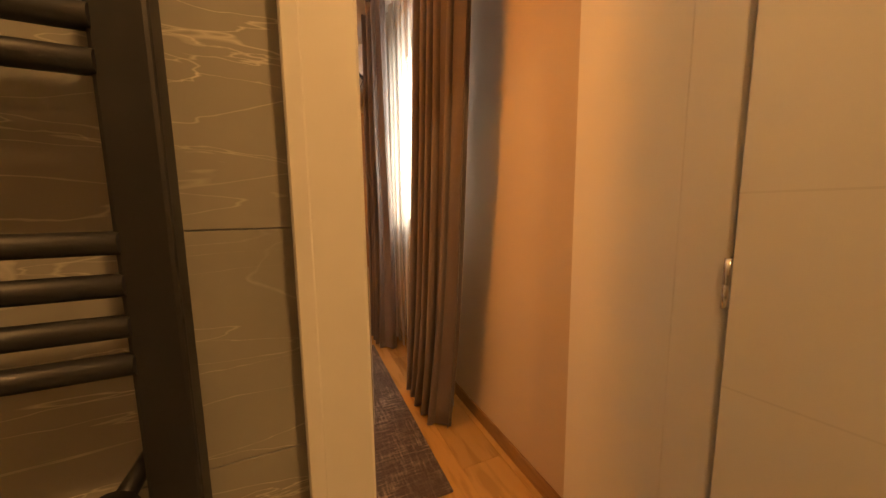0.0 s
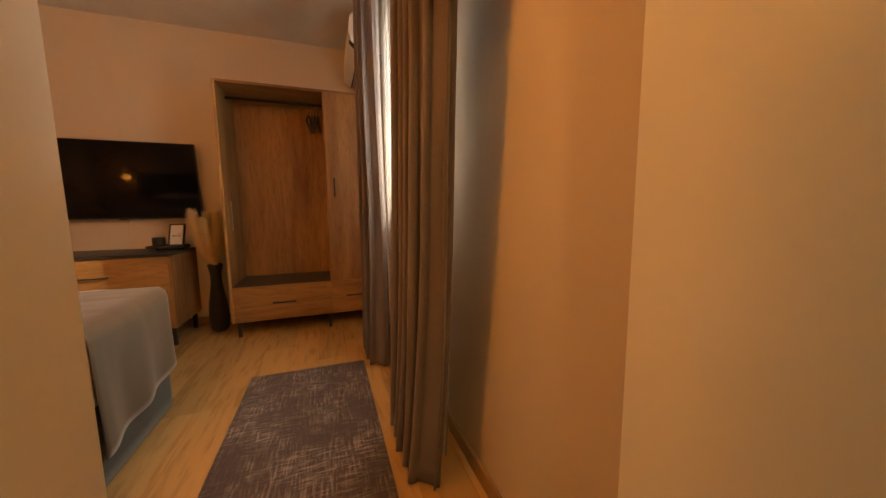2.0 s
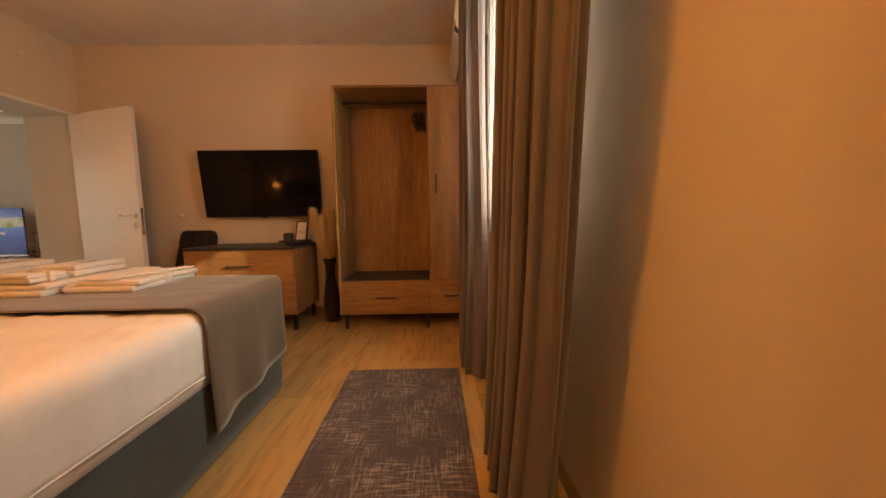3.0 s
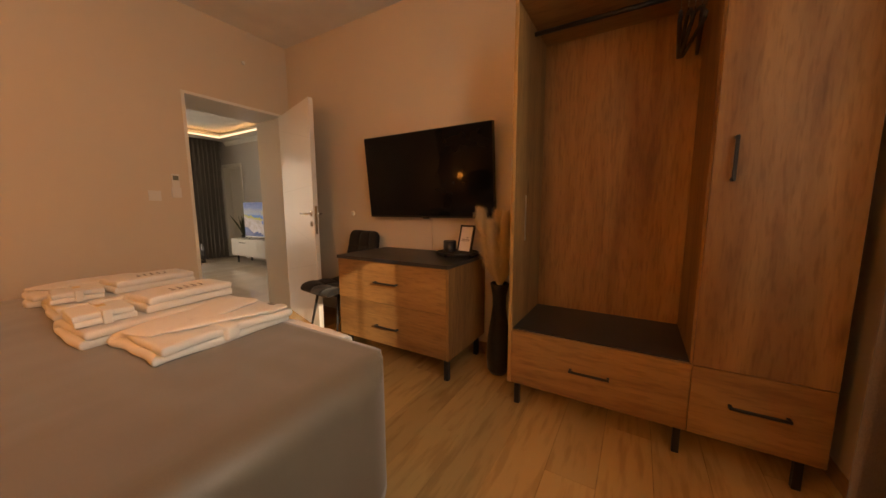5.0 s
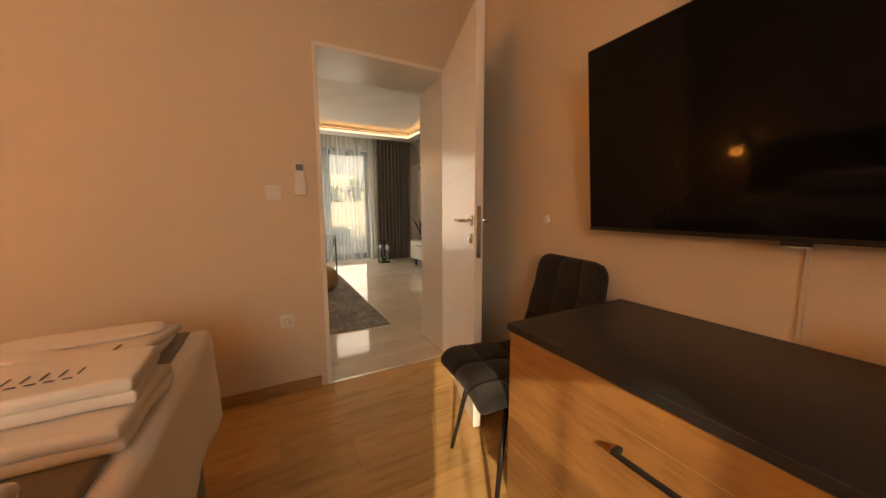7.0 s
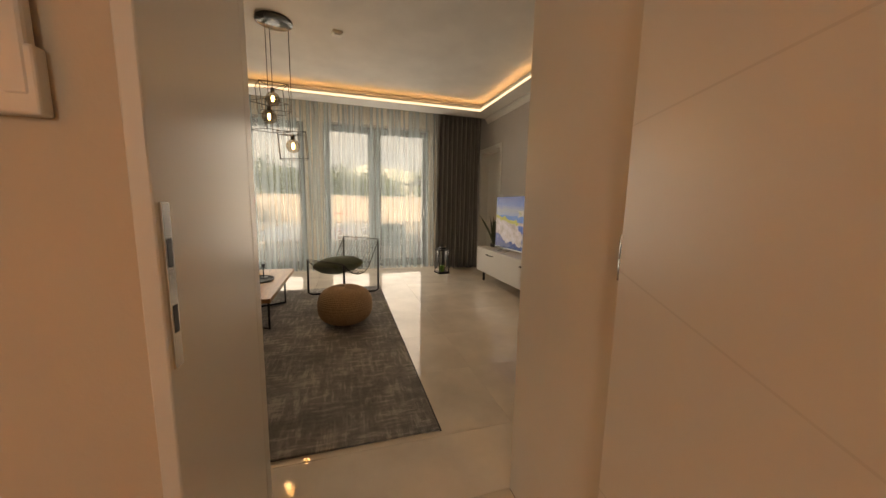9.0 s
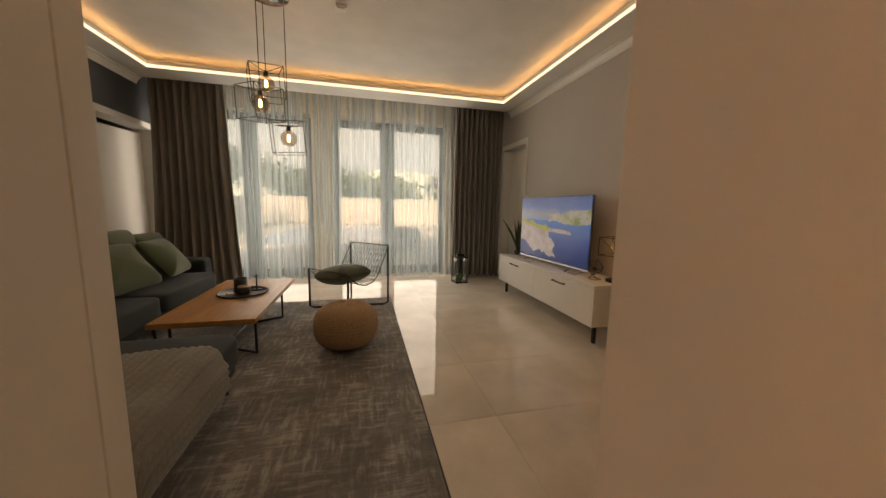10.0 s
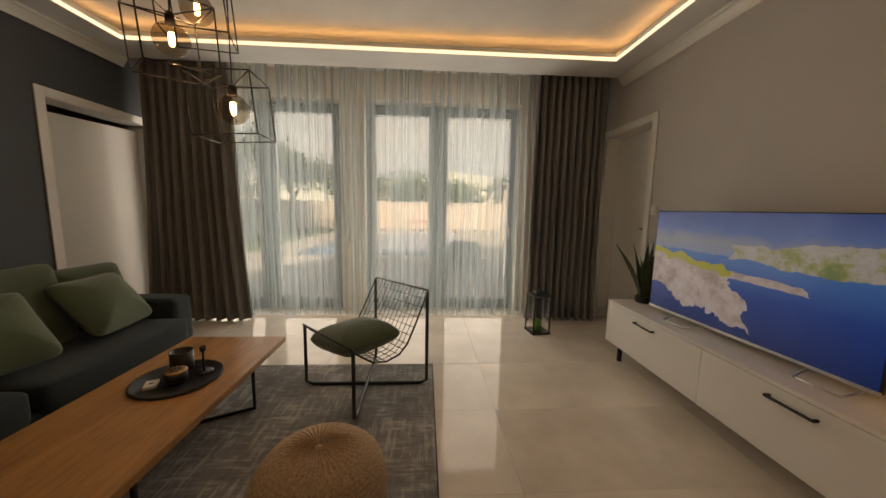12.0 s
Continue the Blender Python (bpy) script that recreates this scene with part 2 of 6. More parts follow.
VEIL_BED = veil("bedroom_voile", (0.86, 0.85, 0.82), 0.52, 0.36)
PANE = glass("window_glass")
FRAME_GREY = plain("anthracite_frame", (0.10, 0.11, 0.12), 0.4)


# ---- mesh helpers ----
def bm_box(x0, y0, z0, x1, y1, z1, bevel=0.0, bm=None, segs=2):
    bm = bm or bmesh.new()
    r = bmesh.ops.create_cube(bm, size=1.0)
    vs = r["verts"]
    for v in vs:
        v.co = Vector((x0 + (v.co.x + 0.5) * (x1 - x0), y0 + (v.co.y + 0.5) * (y1 - y0), z0 + (v.co.z + 0.5) * (z1 - z0)))
    if bevel > 0:
        es = list({e for v in vs for e in v.link_edges})
        bmesh.ops.bevel(bm, geom=es, offset=bevel, segments=segs, profile=0.5, affect="EDGES")
    return bm


def bm_lathe(profile, n=32, bm=None, at=(0, 0, 0)):
    """Turns a profile of (radius, height) about z."""
    bm = bm or bmesh.new()
    rings = []
    for r, z in profile:
        if r < 1e-5:
            rings.append([bm.verts.new((at[0], at[1], at[2] + z))])
        else:
            rings.append([bm.verts.new((at[0] + r * math.cos(2 * math.pi * i / n), at[1] + r * math.sin(2 * math.pi * i / n), at[2] + z)) for i in range(n)])
    for a, b in zip(rings, rings[1:]):
        for i in range(n):
            j = (i + 1) % n
            if len(a) == 1 and len(b) > 1:
                bm.faces.new((a[0], b[j], b[i])[::-1])
            elif len(b) == 1 and len(a) > 1:
                bm.faces.new((a[i], a[j], b[0]))
            elif len(a) > 1:
                bm.faces.new((a[i], a[j], b[j], b[i]))
    for f in bm.faces:
        f.smooth = True
    bmesh.ops.recalc_face_normals(bm, faces=bm.faces)
    return bm


def bm_tube(path, r, n=8, bm=None, closed=False):
    """A round bar of radius r (or one radius per point) along a path."""
    bm = bm or bmesh.new()
    path = [Vector(p) for p in path]
    rad = r if isinstance(r, (list, tuple)) else [r] * len(path)
    rings, up = [], None
    m = len(path)
    for i, p in enumerate(path):
        a = path[i - 1] if (i > 0 or closed) else p
        b = path[(i + 1) % m] if (i < m - 1 or closed) else p
        d = (b - a).normalized()
        if up is None:
            up = d.orthogonal().normalized()
        up = (up - d * up.dot(d)).normalized()
        side = d.cross(up)
        rings.append([bm.verts.new(p + (up * math.cos(2 * math.pi * k / n) + side * math.sin(2 * math.pi * k / n)) * rad[i]) for k in range(n)])
    pairs = list(zip(rings, rings[1:])) + ([(rings[-1], rings[0])] if closed else [])
    for a, b in pairs:
        for k in range(n):
            f = bm.faces.new((a[k], a[(k + 1) % n], b[(k + 1) % n], b[k]))
            f.smooth = True
    if not closed:
        bm.faces.new(rings[0][::-1])
        bm.faces.new(rings[-1])
    return bm


def bm_grid(f, nu, nv, bm=None, wrap=False):
    """A sheet f(u, v) with u, v from 0 to 1."""
    bm = bm or bmesh.new()
    g = [[bm.verts.new(f(i / nu, j / nv)) for j in range(nv + 1)] for i in range(nu + (0 if wrap else 1))]
    for i in range(nu):
        for j in range(nv):
            k = (i + 1) % len(g)
            bm.faces.new((g[i][j], g[k][j], g[k][j + 1], g[i][j + 1])).smooth = True
    return bm


def mesh_of(name, bm, material):
    me = bpy.data.meshes.new(name)
    bm.to_mesh(me)
    bm.free()
    me.materials.append(material)
    return me


def part(name, bm, material, parent, label="", at=None):
    ob = new(name, mesh_of(name, bm, material))
    ob.parent = parent
    if at is not None:
        ob.matrix_local = at
    return tagged(ob, label)


def thing(name, label, category, m=None, group="", kind=""):
    ob = new(name)
    ob.empty_display_size = 0.1
    ob.matrix_world = m or Matrix()
    return tagged(ob, label, category, group, kind)


def solid(name, bm, material, label, category, m=None, group="", kind=""):
    ob = new(name, mesh_of(name, bm, material))
    ob.matrix_world = m or Matrix()
    return tagged(ob, label, category, group, kind)


def struct(name, bm, material, label, category):
    return solid(name, bm, material, label, category, kind="structure")


def subsurf(ob, levels=1):
    md = ob.modifiers.new("smooth", "SUBSURF")
    md.levels = md.render_levels = levels
    return ob


# ---- structure ----
H_BED, H_LIV, SOFFIT = 2.76, 2.72, 2.58
XW, XP, XE, YS, YN = -2.77, -3.245, 1.25, 0.85, 4.19      # bedroom: west wall, its living side, east, south, north
LX, LS, LN = -7.95, 1.02, 5.87                            # living room: window wall, south, north
HX, HN = -4.64, 7.2                                       # hall: west wall, end

# bedroom and bathroom walls
XC = XP - 0.055                                           # the living side south of the doorway
b = bm_box(XC, -2.0, 0, XW, 3.225, 3.0)
bm_box(XP, 3.225, 2.085, XW, 4.131, 3.0, bm=b)
bm_box(XP, 4.131, 0, XW, 7.4, 3.0, bm=b)
struct("wall_west", b, WALL, "thick white painted wall with a doorway", "wall")
struct("wall_north", bm_box(XW, YN, 0, 1.55, YN + 0.2, 3.0), WALL, "white painted wall behind the television", "wall")
b = bm_box(XW, 0.6, 0, 0.465, YS, 3.0)
bm_box(0.465, 0.6, 2.055, 1.195, YS, 3.0, bm=b)
bm_box(1.195, 0.6, 0, 2.1, YS, 3.0, bm=b)
struct("wall_south", b, WALL, "white painted wall with the bathroom doorway", "wall")
WY0, WY1, WZ0, WZ1 = 1.84, 2.80, 1.08, 2.35
b = bm_box(XE, YS, 0, 1.55, WY0, 3.0)
bm_box(XE, WY1, 0, 1.55, YN, 3.0, bm=b)
bm_box(XE, WY0, 0, 1.55, WY1, WZ0, bm=b)
bm_box(XE, WY0, WZ1, 1.55, WY1, 3.0, bm=b)
struct("wall_east", b, WALL, "white painted wall with a curtained window", "wall")
struct("ceiling_bedroom", bm_box(XW, YS, H_BED, XE, YN, 2.95), CEIL, "plain white bedroom ceiling", "ceiling")
struct("wall_bath_east", bm_box(1.95, -2.0, 0, 2.1, 0.6, 3.0), WALL, "white bathroom side wall", "wall")
struct("wall_bath_back", bm_box(XW, -2.1, 0, 2.1, -2.0, 3.0), WALL, "white bathroom back wall", "wall")
struct("ceiling_bathroom", bm_box(XW, -2.0, 2.6, 1.95, 0.6, 2.75), CEIL, "plain white bathroom ceiling", "ceiling")
struct("floor_bathroom", bm_box(XW, -2.0, -0.1, 1.95, 0.86, -0.006), BATH_TILE, "grey stone bathroom floor", "floor")

# living room walls
b = bm_box(LX - 0.3, LS - 0.2, 0, LX, 1.12, 3.0)
bm_box(LX - 0.3, 2.90, 0, LX, 3.18, 3.0, bm=b)
bm_box(LX - 0.3, 4.96, 0, LX, LN + 0.2, 3.0, bm=b)
bm_box(LX - 0.3, 1.12, 2.42, LX, 2.90, 3.0, bm=b)
bm_box(LX - 0.3, 3.18, 2.42, LX, 4.96, 3.0, bm=b)
struct("wall_window", b, WALL, "cream painted wall with two tall terrace windows", "wall")
b = bm_box(-6.815, LS - 0.2, 0, XP, LS, 3.0)
bm_box(LX, LS - 0.2, 2.035, -6.815, LS, 3.0, bm=b)
bm_box(LX, LS - 0.2, 0, -7.785, LS, 2.035, bm=b)
struct("wall_sofa", b, WALL_DARK, "dark slate painted wall behind the sofa", "wall")
b = bm_box(-6.995, LN, 0, HX, LN + 0.2, 3.0)
bm_box(LX, LN, 2.055, -6.995, LN + 0.2, 3.0, bm=b)
bm_box(LX, LN, 0, -7.745, LN + 0.2, 2.055, bm=b)
struct("wall_television", b, WALL_GREY, "warm grey painted wall behind the television", "wall")
b = bm_box(HX - 0.2, LN + 0.2, 0, HX, 6.065, 3.0)
bm_box(HX - 0.2, 6.065, 2.085, HX, 6.815, 3.0, bm=b)
bm_box(HX - 0.2, 6.815, 0, HX, HN, 3.0, bm=b)
struct("wall_hall", b, WALL_GREY, "warm grey hall wall with a doorway", "wall")
struct("wall_entrance", bm_box(HX - 0.2, HN, 0, XP, HN + 0.2, 3.0), WALL_GREY, "grey wall at the end of the hall", "wall")
struct("ceiling_living", bm_box(LX, LS, H_LIV, XP, HN, 2.95), CEIL, "white living room ceiling with a lit recess", "ceiling")

# ---- shared shapes ----
def power(v, e):
    return math.copysign(abs(v) ** e, v)


def bm_soft(sx, sy, sz, e1=0.35, e2=0.35, nu=36, nv=18, rough=0.0, freq=6.0, seed=0.0, pinch=0.0):
    """A rounded, padded block resting on z = 0; pinch draws its rim thin like a cushion."""
    def f(u, v):
        a, b = 2 * math.pi * u, math.pi * (v - 0.5)
        cb, sb = power(math.cos(b), e1), power(math.sin(b), e1)
        x, y, z = power(math.cos(a), e2) * cb, power(math.sin(a), e2) * cb, sb
        if pinch:
            k = max(abs(x), abs(y))
            z *= (1 - k ** 3.2) ** pinch if k < 1 else 0
        p = Vector((x * sx / 2, y * sy / 2, z * sz / 2))
        if rough:
            p += noise.noise_vector(p * freq + Vector((seed, seed, seed))) * rough
        return p + Vector((0, 0, sz / 2))
    bm = bm_grid(f, nu, nv, wrap=True)
    bmesh.ops.remove_doubles(bm, verts=bm.verts, dist=1e-5)
    return bm


def bm_curtain(width, height, folds, depth, flare=0.25, wander=0.0, seed=1.0, nu=None, lean=0.0):
    """A pleated cloth hanging along local y, its folds out along x."""
    def f(u, v):
        z = v * height
        k = 1 + flare * (1 - v) ** 2
        y = (u - 0.5) * width * (1 + wander * (1 - v) ** 2) + lean * (1 - v) ** 1.5
        ph = folds * 2 * math.pi * (u + 0.018 * noise.noise((u * 9, v * 1.3, seed)))
        amp = depth * k * (0.75 + 0.5 * noise.noise((u * folds * 0.8, v * 0.7, seed + 5)))
        x = amp * math.sin(ph) + 0.25 * amp * math.sin(2 * ph + seed) + 0.03 * (1 - v) * noise.noise((u * 3, v * 2, seed + 9))
        return (x, y + 0.35 * depth * math.sin(2 * ph), z)
    bm = bm_grid(f, nu or int(folds * 18), 22)
    return bm


def thicken(ob, t):
    md = ob.modifiers.new("thickness", "SOLIDIFY")
    md.thickness = t
    return ob


def bm_handle(length, reach=0.03, w=0.012):
    """A flat bar pull along x on two feet, standing out along -y."""
    b = bm_box(-length / 2, -reach, -w / 2, length / 2, -reach + 0.009, w / 2, 0.002, segs=1)
    for s in (-1, 1):
        bm_box(s * length / 2 - 0.012 * (s > 0), -reach + 0.004, -w / 2, s * length / 2 + 0.012 * (s < 0), 0, w / 2, 0.002, b, 1)
    return b


TOWEL = cloth("white_terry", (0.72, 0.68, 0.63), 3200, bump=0.12, vary=0.03)
LINEN = cloth("white_bed_linen", (0.76, 0.73, 0.69), 1500, bump=0.1, vary=0.04, sheen=0.1)
RUNNER = cloth("taupe_satin_runner", (0.115, 0.092, 0.065), 1800, rough=0.5, vary=0.05, bump=0.06, sheen=0.4)
TEAL = cloth("teal_velour", (0.045, 0.062, 0.062), 500, vary=0.3, bump=0.3)
VELVET = cloth("black_velvet", (0.010, 0.0085, 0.0085), 700, vary=0.25, bump=0.15, sheen=0.10)
BED_RUG = carpet("bedroom_rug_pile", (0.07, 0.055, 0.058), (0.36, 0.31, 0.29), (9, 90))
SCREEN_OFF = plain("dark_screen", (0.004, 0.004, 0.005), 0.05, vary=0.05, bump=0.0)
DARK_METAL = plain("brushed_dark_metal", (0.05, 0.05, 0.05), 0.35, 0.8)
PLASTIC = plain("white_plastic", (0.72, 0.71, 0.68), 0.35, vary=0.02, bump=0.0)
PAPER = plain("white_paper", (0.75, 0.73, 0.69), 0.8, vary=0.02)
INK = plain("grey_ink", (0.14, 0.13, 0.12), 0.8, vary=0.02)
PAMPAS = cloth("pampas_plume", (0.90, 0.72, 0.42), 300, vary=0.15, bump=0.05)
VASE = plain("matt_black_ceramic", (0.014, 0.013, 0.013), 0.35, vary=0.2, scale=30, bump=0.3)
WAX = plain("candle_wax", (0.55, 0.36, 0.2), 0.6)
BULB = glow("warm_bulb", (1.0, 0.30, 0.06), 2.0)
SCREEN_OFF.node_tree.nodes["Principled BSDF"].inputs["Specular IOR Level"].default_value = 0.15
SHADE = plain("dark_metal_shade", (0.03, 0.025, 0.02), 0.4)


def writing(text, size, material, parent, at):
    cu = bpy.data.curves.new("lettering", "FONT")
    cu.body, cu.size, cu.align_x, cu.align_y, cu.extrude = text, size, "CENTER", "CENTER", 0.0006
    tmp = bpy.data.objects.new("lettering", cu)
    scene.collection.objects.link(tmp)
    me = bpy.data.meshes.new_from_object(tmp.evaluated_get(bpy.context.evaluated_depsgraph_get()))
    bpy.data.objects.remove(tmp)
    me.materials.clear()
    me.materials.append(material)
    ob = new("lettering", me)
    ob.parent = parent
    ob.matrix_local = at
    return ob


# ---- doors and trim ----
def lever(parent, m, side):
    """Door furniture on one face: round rose, lever and lock rose; local -y is outward."""
    rose = part("handle_rose", bm_lathe([(0, 0), (0.026, 0), (0.026, 0.006), (0.022, 0.009), (0, 0.009)], 24), CHROME, parent, "satin chrome rose", at=m @ pose(0, 0, 0, 90))
    part("lever", bm_tube([(0, 0.0, 0), (0, -0.045, 0), (-0.012 * side, -0.055, 0), (-0.12 * side, -0.055, 0)], [0.009, 0.009, 0.0095, 0.0085], 10), CHROME, parent, "satin chrome lever handle", at=m)
    part("lock_rose", bm_lathe([(0, 0), (0.026, 0), (0.026, 0.006), (0.022, 0.009), (0.009, 0.009), (0.009, 0.014), (0, 0.014)], 24), CHROME, parent, "satin chrome lock rose", at=m @ pose(0, 0, -0.09, 90))
    return rose


def door_leaf(name, width, height, m, label, grooves=(), handle_side=1, thick=0.04):
    """A white leaf from its hinge along local +x, faces at y = 0 and -thick; grooves are slanted or level flat strips
    in a shade colour.
    """
    d = thing(name, label, "door", m, kind="structure")
    part("leaf", bm_box(0, -thick, 0.008, width, 0, height, 0.002, segs=1), LEAF, d)
    # the shade of each cut, coloured in as a flat strip on both faces
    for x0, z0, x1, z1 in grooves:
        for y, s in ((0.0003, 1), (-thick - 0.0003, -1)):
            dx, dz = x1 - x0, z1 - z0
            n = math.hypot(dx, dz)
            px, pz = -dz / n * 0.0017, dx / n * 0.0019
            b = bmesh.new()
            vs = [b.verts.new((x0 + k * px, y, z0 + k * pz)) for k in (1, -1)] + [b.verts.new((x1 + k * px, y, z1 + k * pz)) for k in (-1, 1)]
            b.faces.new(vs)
            part("groove_shade", b, GROOVE_SHADE, d)
    for y, s in ((-thick, 1), (0, -1)):
        lever(d, pose(width - 0.055, y, 1.07) @ (Matrix() if s == 1 else pose(0, 0, 0, 0, 0, 180)), 1 if s == 1 else -1)
    part("lock_plate", bm_box(width - 0.0005, -thick / 2 - 0.011, 0.89, width + 0.0025, -thick / 2 + 0.011, 1.14, 0.001, segs=1), CHROME, d, "steel lock plate in the edge")
    part("latch", bm_box(width + 0.001, -thick / 2 - 0.007, 1.06, width + 0.009, -thick / 2 + 0.007, 1.09, 0.002, segs=1), CHROME, d)
    for z in (0.25, 0.955, 1.78):
        part("hinge", bm_lathe([(0, 0), (0.008, 0), (0.008, 0.046), (0.006, 0.0475), (0.008, 0.049), (0.008, 0.1), (0, 0.1)], 14), CHROME, d, "chrome hinge", at=pose(-0.008, -thick + 0.010, z))
    return d


GROOVE_SHADE = plain("groove_shade_paint", (0.68, 0.67, 0.64), 0.6)


def lining(name, lo, hi, top, depth0, depth1, along, label, arch=0.065, faces=(1, 1), t=0.025):
    """Door lining with architraves. along 'x': opening runs in x, depth in y; along 'y' the other way."""
    d = thing(name, label, "door frame", kind="structure")
    def bx(a0, d0, z0, a1, d1, z1, nm):
        b = bm_box(a0, d0, z0, a1, d1, z1, 0.002, segs=1) if along == "x" else bm_box(d0, a0, z0, d1, a1, z1, 0.002, segs=1)
        part(nm, b, TRIM, d)
    bx(lo - t, depth0, 0, lo, depth1, top + t, "jamb")
    bx(hi, depth0, 0, hi + t, depth1, top + t, "jamb")
    bx(lo, depth0, top, hi, depth1, top + t, "head")
    for on, dd, s in ((faces[0], depth0, -1), (faces[1], depth1, 1)):
        if on:
            e0, e1 = sorted((dd + s * 0.002, dd + s * 0.014))
            bx(lo - arch, e0, 0, lo - 0.004, e1, top + arch, "architrave")
            bx(hi + 0.004, e0, 0, hi + arch, e1, top + arch, "architrave")
            bx(lo - 0.004, e0, top + 0.004, hi + 0.004, e1, top + arch, "architrave")
    return d


# bathroom doorway: deep lining, seal, strike plate and an open leaf
dl = lining("door_frame_bathroom", 0.49, 1.17, 2.03, 0.545, 0.86, "x", "white lacquered bathroom door lining", arch=0.088, faces=(1, 0))
part("door_stop", bm_box(0.49, 0.60, 0, 0.500, 0.86, 2.03, 0.002, segs=1), TRIM, dl)
part("edge_bead", bm_box(1.1692, 0.458, 0, 1.2, 0.565, 2.06, 0.010, segs=4), TRIM, dl, "rounded white frame edge")
part("edge_bead", bm_box(0.403, 0.5275, 0, 0.424, 0.5325, 2.11, 0.002, segs=1), TRIM, dl, "slim outer frame bead")
part("strike_plate", bm_box(0.4885, 0.553, 0.845, 0.4935, 0.575, 1.08, 0.001, segs=1), CHROME, dl, "steel strike plate")
for z in (0.87, 0.95, 1.02):
    part("strike_slot", bm_box(0.493, 0.559, z, 0.4943, 0.569, z + 0.035), BLACK, dl, "dark slot in the plate")
door_leaf("door_bathroom", 0.66, 2.02, pose(1.186, 0.565, 0, 0, 0, 180 + 98) @ Matrix.Diagonal((1, 1, 1, 1)) @ pose(0.11, 0, 0), "open white bathroom door with shallow grooves",
          grooves=[(0, z, 0.66, z) for z in (0.42, 0.80, 1.18, 1.56)])

# bedroom doorway into the living room
dl = lining("door_frame_bedroom", 3.25, 4.106, 2.06, XP - 0.0, XW + 0.004, "y", "deep white lacquered door lining", arch=0.07, faces=(0, 0))
part("jamb", bm_box(XC, 3.225, 0, XP - 0.001, 3.25, 2.085, 0.002, segs=1), TRIM, dl)
part("strike_plate", bm_box(XW - 0.032, 3.2485, 0.86, XW - 0.008, 3.2535, 1.11, 0.001, segs=1), CHROME, dl, "steel strike plate")
for z in (0.915, 1.015):
    part("strike_slot", bm_box(XW - 0.026, 3.253, z, XW - 0.014, 3.2543, z + 0.042), BLACK, dl, "dark slot in the plate")
part("threshold", bm_box(XW - 0.02, 3.25, 0.0, XW + 0.004, 4.106, 0.005, 0.001, segs=1), CHROME, dl, "slim metal threshold strip")
door_leaf("door_bedroom", 0.845, 2.055, pose(XW + 0.006, 4.106, 0, 0, 0, -17.0), "open white bedroom door with slanted grooves",
          grooves=[(0, 1.92, 0.845, 1.72), (0, 1.28, 0.845, 1.32), (0, 0.98, 0.845, 0.80), (0, 0.45, 0.845, 0.62)])


def skirting(name, runs, material, label, h=0.075):
    d = thing(name, label, "skirting board", kind="structure")
    for x0, y0, x1, y1 in runs:
        part("board", bm_box(x0, y0, 0.0, x1, y1, h, 0.003, segs=1), material, d)
    return d


skirting("baseboard_bedroom", [(XW, YS + 0.012, XW + 0.012, 3.19), (XW + 0.012, YN - 0.012, XE - 0.012, YN), (XE - 0.012, YS, XE, YN),
                               (XW, YS, 0.46, YS + 0.012)], SKIRT_OAK, "oak coloured bedroom skirting board")

# ---- bathroom: veined wall tiles, towel radiator ----
struct("tile_backing", bm_box(XW + 0.5, 0.588, 0, 0.404, 0.6, 2.6), GROUT, "grey grout behind the bathroom tiles", "wall")
WALL_TILES = thing("tiled_wall_bathroom", "grey veined stone wall tiles", "tiled wall", kind="structure")

tr = thing("towel_radiator", "matt black ladder towel radiator on the tiled wall", "radiator", pose(0, 0.49, 0))
for x in (-0.20, 0.265):
    part("upright", bm_box(x, -0.016, 0.30, x + 0.042, 0.016, 1.72, 0.004), BLACK, tr)
for z in (0.42, 0.455, 0.49, 0.62, 0.655, 0.69, 0.725, 1.022, 1.057, 1.094, 1.131, 1.277, 1.311, 1.346, 1.381, 1.55, 1.585, 1.62):
    part("bar", bm_tube([(-0.18, -0.012, z), (0.27, -0.012, z)], 0.0105, 12), BLACK, tr)
for x, z in ((-0.18, 0.5), (0.285, 0.5), (-0.18, 1.5), (0.285, 1.5)):
    part("bracket", bm_tube([(x, 0.0, z), (x, 0.085, z)], 0.012, 10), BLACK, tr)
part("valve", bm_lathe([(0, 0), (0.017, 0), (0.02, 0.012), (0.02, 0.045), (0.014, 0.052), (0, 0.052)], 18), BLACK, tr, "black round valve knob", at=pose(0.246, -0.07, 0.893, -90))
part("valve_pipe", bm_tube([(0.246, -0.03, 0.893), (0.246, 0.085, 0.893)], 0.009, 10), BLACK, tr)

bl = thing("ceiling_spot", "round white bathroom ceiling downlight", "ceiling light", pose(0.75, -0.45, 2.6))
part("ring", bm_lathe([(0.05, 0), (0.055, -0.006), (0.045, -0.012), (0.040, -0.004)], 28), TRIM, bl)
part("diffuser", bm_lathe([(0, -0.003), (0.041, -0.004)], 28), glow("spot_glow", (1.0, 0.72, 0.42), 6.0), bl)

# ---- bedroom window, curtains ----
wn = thing("window_bedroom", "white framed bedroom window behind the curtains", "window", kind="structure")
for a in ((WY0, WZ0, WY0 + 0.06, WZ1), (WY1 - 0.06, WZ0, WY1, WZ1), (WY0 + 0.06, WZ0, WY1 - 0.06, WZ0 + 0.06), (WY0 + 0.06, WZ1 - 0.06, WY1 - 0.06, WZ1)):
    part("window_frame", bm_box(1.42, a[0], a[1], 1.48, a[2], a[3], 0.004, segs=1), PLASTIC, wn)
part("pane", bm_box(1.445, WY0 + 0.06, WZ0 + 0.06, 1.455, WY1 - 0.06, WZ1 - 0.06), PANE, wn).visible_shadow = False

